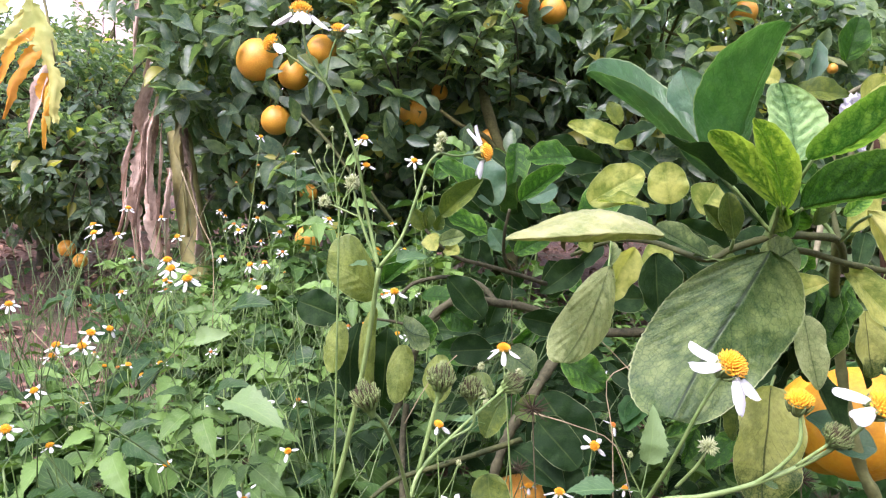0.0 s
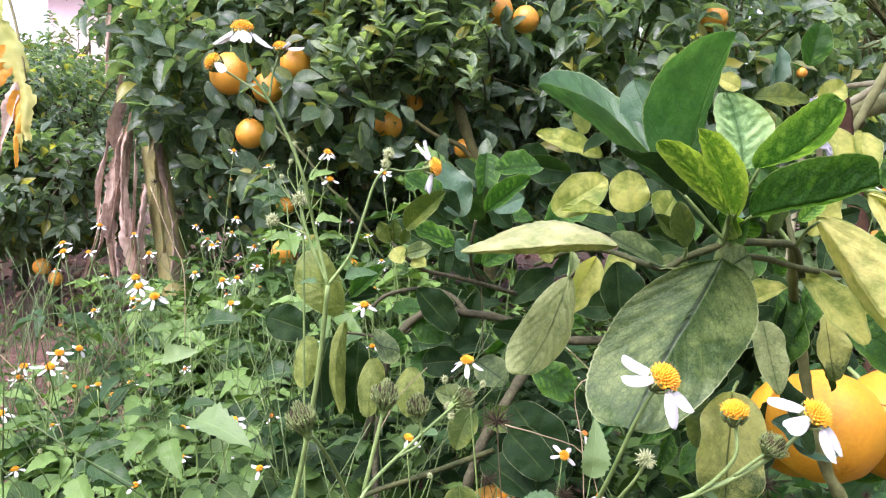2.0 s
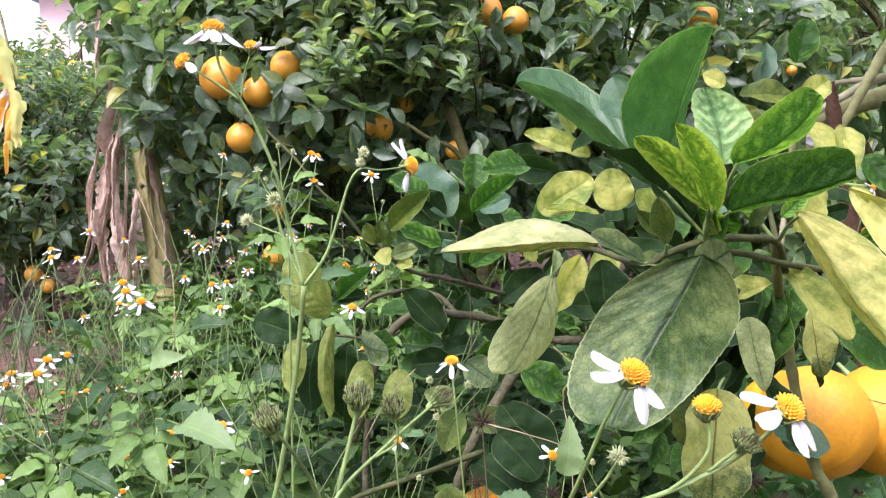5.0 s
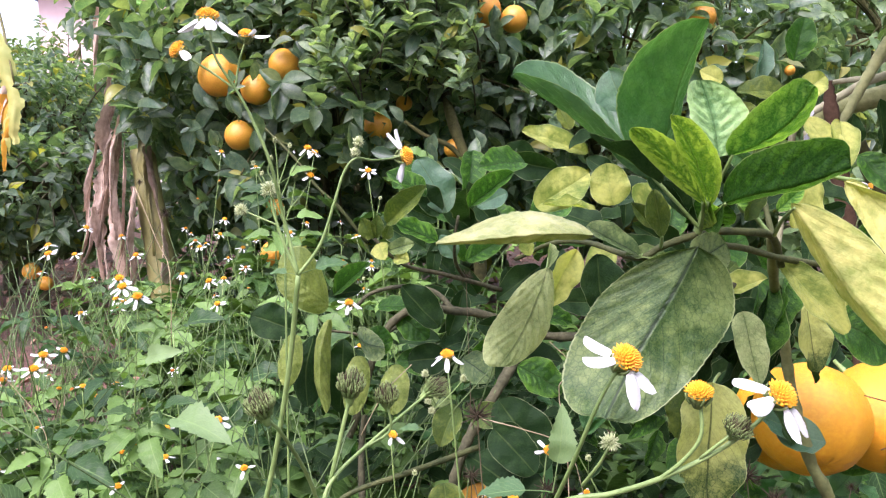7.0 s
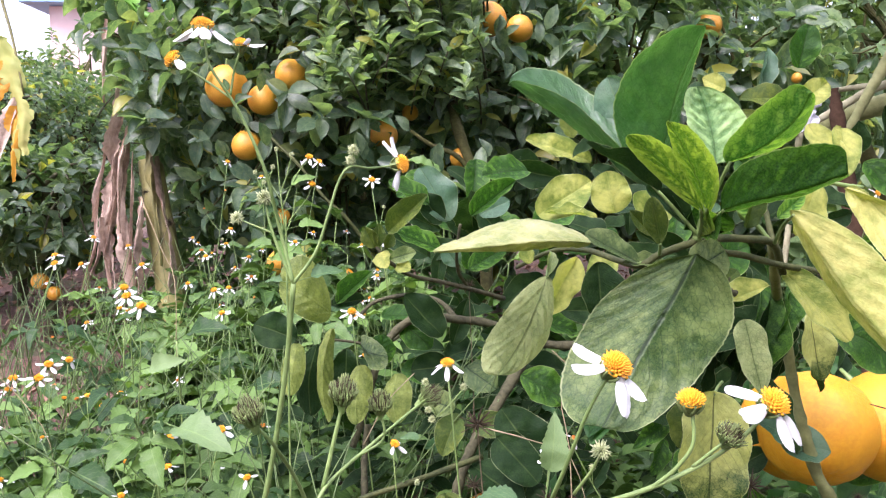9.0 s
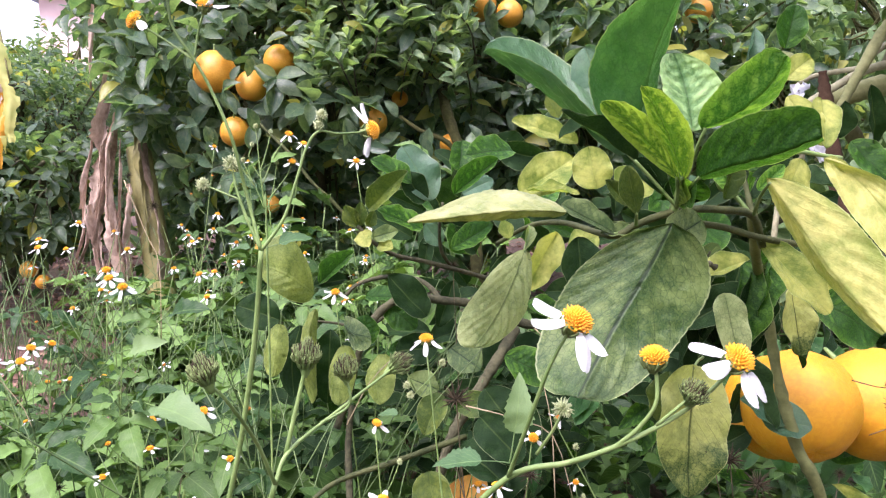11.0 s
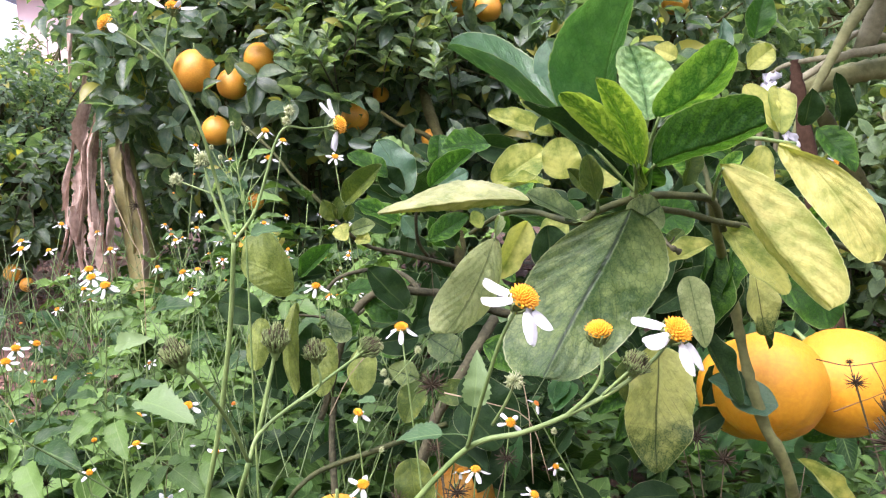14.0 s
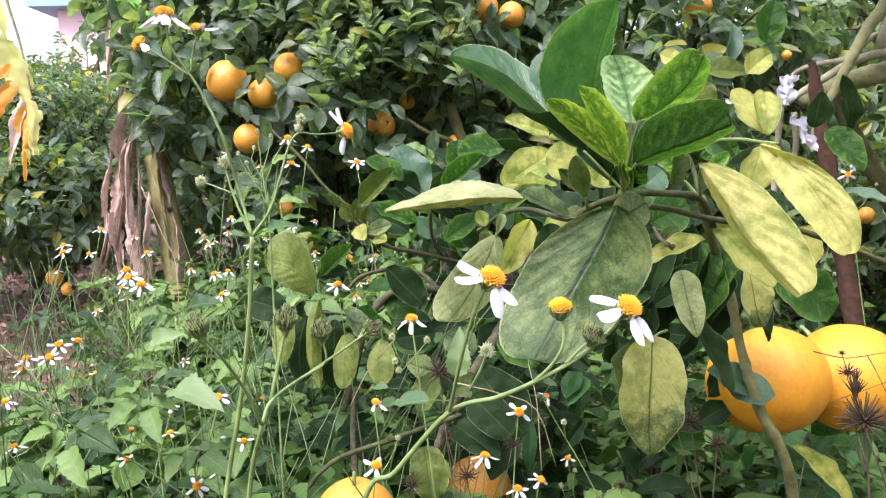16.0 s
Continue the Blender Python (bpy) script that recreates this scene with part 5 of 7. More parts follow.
# Low fill: shade put in as near-black, plain green where light reaches.
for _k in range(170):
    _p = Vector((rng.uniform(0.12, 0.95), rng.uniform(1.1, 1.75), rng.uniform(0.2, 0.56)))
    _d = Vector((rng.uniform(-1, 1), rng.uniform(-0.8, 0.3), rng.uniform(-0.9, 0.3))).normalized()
    leaf(_p, _p + _d * rng.uniform(0.06, 0.1), rng.uniform(0.028, 0.048), (rng.uniform(-0.5, 0.5), -0.7, rng.uniform(0, 0.9)), (LEAF_PLAIN if _p.x > 0.66 else LEAF_SHADE_TONE) if rng.random() < 0.85 else LEAF_FRESH, rng.uniform(-20, 20), 0.2, rng.uniform(0, 0.25), fine=16)


# Flat-lying leaves added to shade the low pomelo, most coloured near-black.
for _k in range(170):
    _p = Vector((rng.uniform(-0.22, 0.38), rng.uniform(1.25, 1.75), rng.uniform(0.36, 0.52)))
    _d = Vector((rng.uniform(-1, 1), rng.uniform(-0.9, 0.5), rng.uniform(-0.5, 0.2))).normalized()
    leaf(_p, _p + _d * rng.uniform(0.055, 0.09), rng.uniform(0.022, 0.038), (rng.uniform(-0.4, 0.4), -0.35, 1), LEAF_SHADE_TONE if rng.random() < 0.85 else LEAF_PLAIN, rng.uniform(-20, 20), 0.2, rng.uniform(0, 0.25), fine=16)
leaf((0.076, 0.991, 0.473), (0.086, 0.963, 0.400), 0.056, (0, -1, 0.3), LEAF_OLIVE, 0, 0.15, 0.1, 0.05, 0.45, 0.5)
leaf((0.148, 1.047, 0.529), (0.203, 1.011, 0.477), 0.06, (0.1, -1, 0.3), LEAF_SHADE_TONE, 0, 0.15, 0.1, 0.05, 0.45, 0.5)
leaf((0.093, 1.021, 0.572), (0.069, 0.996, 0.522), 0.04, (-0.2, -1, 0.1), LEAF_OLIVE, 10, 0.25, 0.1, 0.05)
leaf((0.117, 1.091, 0.471), (0.181, 1.009, 0.454), 0.06, (0, -0.7, 0.8), LEAF_SHADE_TONE, 0, 0.2, 0.15, 0.05)
leaf((0.207, 1.109, 0.453), (0.174, 1.034, 0.410), 0.06, (0, -0.8, 0.6), LEAF_SHADE_TONE, 0, 0.2, 0.15, 0.05)


# ---- bare pale branches and post of the neighbouring tree ----
def bare_branches():
    t = top("leaning_citrus_tree", (1.580, 2.219, -0.232), label="citrus tree with pale bare limbs and a dark leaning trunk", category="tree")

    def limb(points, r0, r1, material=BARK_PALE, name="limb"):
        part(name, tubes(name, [dict(points=points, r0=r0, r1=r1, sides=9, steps=7, knots=0.12, seed=3)], material), t)
    limb([(1.817, 2.172, -0.681), (1.758, 2.218, -0.237), (1.649, 2.282, 0.368), (1.551, 2.315, 0.681), (1.466, 2.333, 0.848), (1.402, 2.346, 0.974), (1.348, 2.357, 1.071)], 0.036, 0.02, BARK_DARK, "trunk")
    limb([(1.525, 2.167, 1.190), (1.406, 2.166, 1.170), (1.357, 2.165, 1.163), (1.294, 2.163, 1.140), (1.229, 2.159, 1.103), (1.173, 2.156, 1.071), (1.118, 2.153, 1.036), (1.085, 2.151, 1.018)], 0.014, 0.008)
    limb([(1.588, 2.263, 1.143), (1.463, 2.261, 1.126), (1.379, 2.260, 1.108), (1.314, 2.258, 1.089), (1.246, 2.255, 1.062), (1.210, 2.254, 1.044)], 0.034, 0.024, BARK_MOSS)
    limb([(1.435, 2.140, 1.406), (1.378, 2.129, 1.300), (1.330, 2.123, 1.237), (1.290, 2.116, 1.169), (1.258, 2.110, 1.115), (1.226, 2.104, 1.056), (1.185, 2.097, 0.987), (1.157, 2.088, 0.896)], 0.019, 0.009, BARK_MOSS)
    limb([(1.309, 2.165, 1.156), (1.264, 2.215, 1.153), (1.192, 2.213, 1.138), (1.166, 2.261, 1.113)], 0.009, 0.006)
    limb([(1.525, 2.220, 1.214), (1.435, 2.222, 1.228), (1.403, 2.222, 1.227), (1.340, 2.169, 1.198)], 0.011, 0.009)
    limb([(1.100, 2.151, 1.022), (1.109, 2.190, 0.910), (1.118, 2.227, 0.784), (1.096, 2.208, 0.606)], 0.0095, 0.008)
    # Crown above the view, added to shade the young branch and weeds below.
    r = np.random.RandomState(21)
    ms = []
    for k in range(420):
        d = Vector(r.normal(size=3)).normalized()
        q = Vector((1.5, 1.4, 2.3)) + Vector((d.x * 0.9, d.y * 0.85, d.z * 0.45)) * r.uniform(0.4, 1.0) ** 0.5
        side = d.orthogonal().normalized()
        for j in range(9):
            out = Matrix.Rotation(j * 2.4, 3, d) @ side
            ln = 0.12 * r.uniform(0.7, 1.2)
            way = (out + d * 0.4 + Vector((0, 0, r.uniform(-0.6, 0.1)))).normalized()
            ms.append(aim(q, q + way, d + Vector((0, 0, 0.8)), r.uniform(-30, 30)) @ Matrix.Diagonal((ln * 0.5, ln, ln, 1)))
    part("crown", scatter("crown", CROWN_LEAVES, ms, LEAF_CROWN), t)
    # These two limbs only carry the unseen crown.
    limb([(1.423, 2.216, 1.167), (1.5, 2.0, 1.7), (1.4, 1.6, 2.2)], 0.03, 0.015)
    limb([(1.435, 2.140, 1.406), (1.5, 1.9, 1.6), (1.0, 1.4, 2.1)], 0.014, 0.009)
    limb([(1.137, 2.149, 1.005), (1.163, 2.189, 0.908), (1.169, 2.227, 0.791)], 0.009, 0.007)


bare_branches()
top("post", data=tubes("post", [dict(points=[(1.290, 1.930, -0.150), (1.276, 1.950, 0.050), (1.240, 1.985, 0.420), (1.200, 2.020, 0.720), (1.168, 2.050, 0.960), (1.150, 2.058, 1.080), (1.143, 2.062, 1.135)], r0=0.034, r1=0.01, sides=11, steps=6, knots=0.35)], POST), label="reddish brown wooden stake beside the branch", category="post")


def film_scrap(a, b, width, seed):
    verts, faces = [], []
    a, b = Vector(a), Vector(b)
    for i in range(15):
        for j in range(9):
            p = a.lerp(b, i / 14) + Vector(((j / 8 - 0.5) * width * (0.45 + 0.55 * math.sin(i * 0.4 + seed) ** 2), 0, 0))
            n = noise.noise_vector((i * 0.45 + seed, j * 0.6, 2.0 + seed))
            verts.append(tuple(p + n * 0.016 + noise.noise_vector((i * 1.3, j * 1.3, seed)) * 0.006))
    for i in range(14):
        for j in range(8):
            k = i * 9 + j
            faces.append((k, k + 1, k + 10, k + 9))
    top("plastic_film_scrap", data=mesh_of("plastic_film_scrap", verts, faces, PLASTIC), label="crumpled white plastic film caught on the limbs", category="plastic film", group="plastic film scraps")


film_scrap((1.059, 2.009, 1.099), (1.038, 2.000, 1.018), 0.055, 1)
film_scrap((1.097, 2.047, 0.989), (1.142, 2.037, 0.895), 0.045, 4)


STEM_THIN = simple("thin_stem", (0.04, 0.08, 0.018), (0.14, 0.21, 0.065), 90, 0.6)


# ---- beggar-tick weeds ----
def _disc_mesh(name, material, n, r, h):
    verts, faces = [], []
    nu = 10
    for i in range(5):
        th = math.pi / 2 * i / 4
        for j in range(nu):
            verts.append((r * 0.86 * math.cos(th) * math.cos(6.283 * j / nu), r * 0.86 * math.cos(th) * math.sin(6.283 * j / nu), h * 0.85 * math.sin(th)))
    for i in range(4):
        for j in range(nu):
            k = (j + 1) % nu
            faces.append((i * nu + j, i * nu + k, (i + 1) * nu + k, (i + 1) * nu + j))
    for k in range(n):
        q = math.sqrt((k + 0.5) / n)
        a = k * 2.39996
        c = Vector((r * q * math.cos(a), r * q * math.sin(a), h * math.sqrt(max(0.02, 1 - q * q * 0.9))))
        d = Vector((c.x, c.y, c.z * 1.4)).normalized()
        s = r * 0.13
        x = d.orthogonal().normalized() * s
        y = d.cross(x)
        b = len(verts)
        verts += [tuple(c + x), tuple(c + y), tuple(c - x), tuple(c - y), tuple(c + d * s * rng.uniform(1.4, 2.6))]
        faces += [(b, b + 1, b + 4), (b + 1, b + 2, b + 4), (b + 2, b + 3, b + 4), (b + 3, b, b + 4)]
    return mesh_of(name, verts, faces, material, smooth=False)


DISC_ME = _disc_mesh("disc", DISC, 110, 0.006, 0.0058)
DISC_OLD_ME = _disc_mesh("disc", DISC_OLD, 80, 0.005, 0.0055)


def _petal(k, droop):
    """A white ray petal: narrow at the disc, rounded at the end, with two shallow grooves along it."""
    r = random.Random(k)
    verts, faces, rows, cols = [], [], 22, 8
    for i in range(rows + 1):
        v = 1 - (1 - i / rows) ** 1.7
        w = (0.3 + 0.7 * math.sin(min(v / 0.6, 1.0) * math.pi / 2)) * (1.0 if v < 0.6 else math.sqrt(max(0.0, 1 - ((v - 0.6) / 0.402) ** 2)))
        for j in range(cols + 1):
            q = 2 * j / cols - 1
            x = 0.5 * w * q * (1 + 0.05 * math.sin(4 * v + k))
            y = v - 0.035 * (1 - abs(math.sin(q * 2.6))) * (v > 0.97)
            z = -droop * v * v - 0.1 * w * q * q + 0.018 * math.cos(q * 9) * min(1, v * 3) + 0.03 * math.sin(5 * v + 2 * q + r.random())
            verts.append((0.0062 * x, 0.0152 * y, 0.0152 * z))
    for i in range(rows):
        for j in range(cols):
            a = i * (cols + 1) + j
            faces.append((a, a + 1, a + cols + 2, a + cols + 1))
    return mesh_of("petal", verts, faces, PETAL)


_pv = [_petal(k, d) for k, d in enumerate((0.1, 0.24, 0.36, 0.02))]
CUP = tubes("cup", [dict(points=[(0, 0, -0.0062), (0, 0, -0.003), (0, 0, 0.0012)], r0=0.0022, r1=0.0052, sides=9, steps=2)]
            + [dict(points=[(0.0035 * math.cos(k), 0.0035 * math.sin(k), -0.004), (0.0058 * math.cos(k), 0.0058 * math.sin(k), -0.001), (0.0066 * math.cos(k), 0.0066 * math.sin(k), 0.0015)], r0=0.0009, r1=0.0004, sides=4, steps=2) for k in np.arange(0, 6.2, 0.785)], SEED_GREEN)


def flower(plant, at, face=(0, 0, 1), petals=5, size=1.0, droop=12, spin=0.0, gap=(), old=False, angles=None, wide=()):
    """A flower head: green cup, domed yellow disc and separate white petals, a few of them missing.
    angles: where the petals point, 90 to the picture's side of -x, 180 towards the path."""
    z = Vector(face).normalized()
    x = Vector((1, 0, 0)) - z * z.x
    if x.length < 0.5:
        x = Vector((0, 0, -1)) + z * z.z
    x.normalize()
    turn = Matrix((x, z.cross(x), z)).transposed().to_4x4()
    base = Matrix.Translation(at) @ turn @ Matrix.Diagonal((size, size, size, 1))
    f = part("flower", CUP, plant, base)
    part("disc", DISC_OLD_ME if old else DISC_ME, f, base @ pose(0, 0, 0, 0, 0, spin))
    if angles is None:
        angles = [spin + 360 * k / max(petals, 1) + rng.uniform(-12, 12) for k in range(petals) if k not in gap]
    for k, a in enumerate(angles):
        part("petal", _pv[rng.randrange(4)], f, base @ pose(0, 0, 0.0006, 0, 0, a) @ pose(0, 0.0036, 0, rng.uniform(-9, 9) - droop, rng.uniform(-14, 14), 0) @ Matrix.Diagonal((wide[k] if wide else rng.uniform(0.85, 1.15), rng.uniform(0.9, 1.15), 1, 1)))
    return f


def _needles(n, length, r, up, material, core):
    specs = []
    for k in range(n):
        c = 1 - 2 * (k + 0.5) / n
        c = up + (1 - up) * c
        a = k * 2.39996
        s = math.sqrt(max(0, 1 - c * c))
        d = Vector((s * math.cos(a), s * math.sin(a), c))
        ln = length * rng.uniform(0.75, 1.1)
        specs.append(dict(points=[d * core * 0.3, d * ln * 0.6, d * ln + Vector((0, 0, rng.uniform(-0.001, 0.001)))], r0=r, r1=r * 0.35, sides=4, steps=1))
    return tubes("seed_head", specs, material)


SEED_SPIKY = [_needles(44, 0.0125, 0.0005, 0.2, SEED_DRY, 0.003), _needles(54, 0.013, 0.0005, 0.0, SEED_DRY, 0.003)]
SEED_BALL = [_needles(260, 0.0085, 0.00055, 0.2, SEED_GREEN, 0.003), _needles(90, 0.0074, 0.0008, 0.1, BUD_PALE, 0.003)]


def _ripe_head(n, green, seed):
    """Needles fanning up out of the cup: dark ripe ones inside, pale green ones round them."""
    r = random.Random(seed)
    specs = []
    for k in range(n):
        q, w = math.sqrt((k + 0.5) / n), k * 2.39996 + r.uniform(-0.3, 0.3)
        if green:
            q = 0.75 + 0.35 * r.random() if k % 3 else 0.5 * r.random()
        e = Vector((math.cos(w), math.sin(w), 0))
        h = (0.0145 - 0.006 * q * q) * r.uniform(0.55, 1.15) * (1.05 if green else 1)
        specs.append(dict(points=[e * 0.0022 * q, e * 0.0072 * q + Vector((0, 0, h * 0.42)), e * 0.0078 * q * r.uniform(0.75, 1.25) + Vector((0, 0, h))], r0=0.00028, r1=0.0002 if not green else 0.00026, sides=4, steps=2))
    return tubes("seed_head", specs, SEED_GREEN if green else SEED_DRY)


RIPE = [_ripe_head(170, False, k) for k in range(2)]
FRINGE = [_ripe_head(260, True, k + 5) for k in range(2)]
SEED_CUP = tubes("cup", [dict(points=[(0, 0, -0.008), (0, 0, -0.004), (0, 0, 0.0015)], r0=0.0014, r1=0.0046, sides=10, steps=3)]
                 + [dict(points=[(0.0034 * math.cos(k), 0.0034 * math.sin(k), -0.002), (0.006 * math.cos(k), 0.006 * math.sin(k), 0.003), (0.0082 * math.cos(k), 0.0082 * math.sin(k), 0.0062 + 0.001 * math.sin(5 * k))], r0=0.0012, r1=0.0004, sides=5, steps=2) for k in np.arange(0, 6.2, 0.57)], STEM_GREEN)
LEAFLETS = [blade(27, 2, 0.36, 0.85, 0.2, d, 0.05, 9, 0.13, 0.0, k) for k, d in enumerate((0.1, 0.25, 0.4))]


def _trifoliate(seed, material, lobes=3):
    r = random.Random(seed)
    V, F, U, base = [], [], [], 0
    for k, (a, s, off) in enumerate(((0, 1.0, 0.42), (62, 0.7, 0.22), (-58, 0.72, 0.25), (70, 0.5, 0.1), (-70, 0.5, 0.1))[:lobes]):
        v, f, u = LEAFLETS[(k + seed) % 3]
        m = np.array(pose(0, off, 0, r.uniform(-12, 8), r.uniform(-14, 14), a) @ Matrix.Diagonal((0.36 * s * r.uniform(0.85, 1.15), 0.75 * s, 0.75 * s, 1)))
        V.append(v @ m[:3, :3].T + m[:3, 3]), F.append(f + base), U.append(u)
        base += len(v)
    tv, tf = tube([(0, 0, 0), (0, 0.2, 0.02), (0, 0.46, 0)], 0.012, 0.008, 5, 2)
    quads = [q for q in tf if len(q) == 4]
    F = np.concatenate(F).tolist() + [tuple(i + base for i in q) for q in quads]
    return mesh_of("leaf", np.concatenate(V + [np.array(tv)]), F, material, np.concatenate(U + [np.full((len(tv), 2), 0.5)]))


TRI = [_trifoliate(k, WEED) for k in range(5)] + [_trifoliate(9, WEED, 5), _trifoliate(11, WEED, 1)]
TRI_BLUE = [_trifoliate(k + 20, WEED_BLUE, 1) for k in range(2)]


def weed_leaf(plant, at, way, size, normal=(0, 0, 1), mesh=None, spin=0.0):
    at = Vector(at)
    part("leaf", mesh or TRI[rng.randrange(len(TRI))], plant, aim(at, at + Vector(way), normal, spin) @ Matrix.Diagonal((size, size, size, 1)))


WEED_LABEL = "beggar-tick weed with white petals round yellow discs"


def weed_plant(at, label=WEED_LABEL, group="flowering weeds"):
    return top("flowering_weed", at, label=label, category="weed", group=group)


def stalk(plant, points, r0=0.0022, r1=0.0014, material=STEM_GREEN, name="stem"):
    part(name, tubes(name, [dict(points=points, r0=r0, r1=r1, sides=7, steps=7)], material), plant)


def ground_under(p, dx=0.0, dy=0.0):
    return (p[0] + dx, p[1] + dy, 0.0)


def leaf_pairs(plant, base, tip, zs, size):
    base, tip = Vector(base), Vector(tip)
    for z in zs:
        p = base.lerp(tip, z)
        a = rng.uniform(0, 6.28)
        for s in (0, math.pi):
            w = a + s + rng.uniform(-0.3, 0.3)
            weed_leaf(plant, p, (math.cos(w), math.sin(w), rng.uniform(-0.25, 0.35)), size * rng.uniform(0.7, 1.2), (0, -0.35, 1), None, rng.uniform(-20, 20))


# the plant with three heads right before the lens
def near_weed():
    j = (0.109, 0.373, 0.724)
    p = weed_plant(ground_under((0.050, 0.406, 0.650), 0, 0.05), "tall weed with two white flowers and a petalless yellow head")
    stalk(p, [ground_under((0.050, 0.406, 0.650), 0, 0.05), (0.013, 0.409, 0.488), (0.051, 0.397, 0.654), (0.074, 0.389, 0.681), j, (0.137, 0.364, 0.735), (0.158, 0.356, 0.746), (0.182, 0.352, 0.760), (0.200, 0.348, 0.776), (0.209, 0.350, 0.786)], 0.0021, 0.0009)
    stalk(p, [j, (0.115, 0.352, 0.757), (0.123, 0.340, 0.789), (0.131, 0.337, 0.806)], 0.0012, 0.0008)
    stalk(p, [(0.158, 0.356, 0.746), (0.168, 0.352, 0.757), (0.174, 0.348, 0.770), (0.174, 0.350, 0.785)], 0.0011, 0.0009)
    stalk(p, [(0.176, 0.353, 0.757), (0.185, 0.348, 0.768), (0.190, 0.348, 0.772)], 0.0009, 0.0007)
    flower(p, (0.210, 0.348, 0.789), (0.42, -0.55, 0.75), 5, 1.14, 6, 20, angles=(68, 120, 206, 236), wide=(1.15, 1.4, 0.95, 0.95))
    flower(p, (0.133, 0.337, 0.809), (0.42, -0.5, 0.78), 5, 1.12, 6, 80, angles=(64, 98, 206, 238), wide=(1.4, 1.3, 1.35, 1.3))
    flower(p, (0.173, 0.350, 0.789), (0, -0.2, 1), 0, 1.0, 12, 0)
    b = Matrix.Translation((0.190, 0.348, 0.772)) @ pose(0, 0, 0, 25, 20, 0) @ Matrix.Diagonal((0.8, 0.8, 0.62, 1))
    h = part("seed_head", SEED_CUP, p, b)
    part("ripe_seed_tuft", RIPE[0], h, b, "blackish ripe seed needles")
    part("seed_fringe", FRINGE[0], h, b, "pale green seed needles")
    part("seed_head", SEED_BALL[1], p, Matrix.Translation((0.131, 0.348, 0.767)) @ Matrix.Diagonal((0.7, 0.7, 0.7, 1)))
    stalk(p, [(0.121, 0.360, 0.741), (0.127, 0.352, 0.755), (0.131, 0.348, 0.766)], 0.0009, 0.0007)
    weed_leaf(p, (0.111, 0.384, 0.727), (0.15, 0.05, 1), 0.038, (0, -1, 0.1), TRI_BLUE[0])
    weed_leaf(p, (0.111, 0.384, 0.727), (-1, 0.0, 0.08), 0.034, (0, -0.5, 0.9), TRI_BLUE[1])
    weed_leaf(p, (0.158, 0.356, 0.746), (0.7, 0.2, -0.1), 0.014, (0, -0.5, 0.8), TRI_BLUE[1])


# the tall plant with the fork
def tall_weed():
    f = (-0.042, 0.525, 0.821)
    p = weed_plant(ground_under((-0.091, 0.580, 0.574)), "tall forked weed with white flowers and green seed heads")
    stalk(p, [ground_under((-0.091, 0.580, 0.574)), (-0.117, 0.559, 0.374), (-0.087, 0.560, 0.582), (-0.066, 0.550, 0.676), (-0.051, 0.538, 0.755), f], 0.00240, 0.00176)
    stalk(p, [f, (-0.051, 0.529, 0.856), (-0.058, 0.518, 0.896), (-0.070, 0.516, 0.927), (-0.079, 0.513, 0.945), (-0.091, 0.510, 0.965), (-0.095, 0.512, 0.984)], 0.00135, 0.00080)
    stalk(p, [(-0.079, 0.513, 0.945), (-0.095, 0.514, 0.956), (-0.109, 0.510, 0.965)], 0.00082, 0.00072)
    stalk(p, [(-0.079, 0.513, 0.947), (-0.077, 0.515, 0.962), (-0.072, 0.511, 0.974)], 0.00082, 0.00072)
    stalk(p, [f, (-0.051, 0.527, 0.841), (-0.058, 0.529, 0.861), (-0.061, 0.531, 0.874)], 0.00120, 0.00088)
    stalk(p, [(-0.056, 0.529, 0.855), (-0.068, 0.529, 0.860), (-0.078, 0.530, 0.864)], 0.00075, 0.00064)
    stalk(p, [f, (-0.027, 0.527, 0.842), (-0.018, 0.530, 0.869), (-0.011, 0.532, 0.891), (-0.003, 0.533, 0.901), (0.009, 0.543, 0.900), (0.025, 0.563, 0.902)], 0.00127, 0.00072)
    stalk(p, [(-0.006, 0.533, 0.898), (-0.002, 0.534, 0.904), (-0.001, 0.534, 0.911)], 0.00068, 0.00056)
    flower(p, (-0.096, 0.513, 0.989), (0.05, -0.02, 1), 5, 1.1, 22, 15, angles=(84, 112, 172, 198, 272))
    flower(p, (-0.113, 0.510, 0.968), (-0.8, -0.3, 0.6), 5, 0.95, 0, 0, (0, 1, 2, 4))
    flower(p, (-0.071, 0.511, 0.978), (0.1, -0.1, 1), 4, 0.75, -25, 30, (1,))
    flower(p, (0.029, 0.563, 0.903), (0.93, -0.3, 0.2), 5, 1.05, 16, 40, angles=(84, 97, 255, 278))
    for q, s in (((-0.062, 0.531, 0.879), 0.85), ((-0.081, 0.530, 0.865), 0.7), ((-0.001, 0.534, 0.912), 0.6), ((-0.003, 0.534, 0.905), 0.55)):
        part("seed_head", SEED_BALL[1], p, Matrix.Translation(q) @ Matrix.Diagonal((s, s, s * 1.1, 1)))
    weed_leaf(p, f, (1, 0.1, 0.35), 0.03, (0, -0.5, 0.9), TRI_BLUE[0])
    weed_leaf(p, f, (-0.8, 0.2, 0.1), 0.02, (0, -0.5, 0.9), TRI_BLUE[1])
    weed_leaf(p, (-0.079, 0.513, 0.945), (-0.3, 0, 0.9), 0.012, (0, -1, 0.2), TRI_BLUE[1])


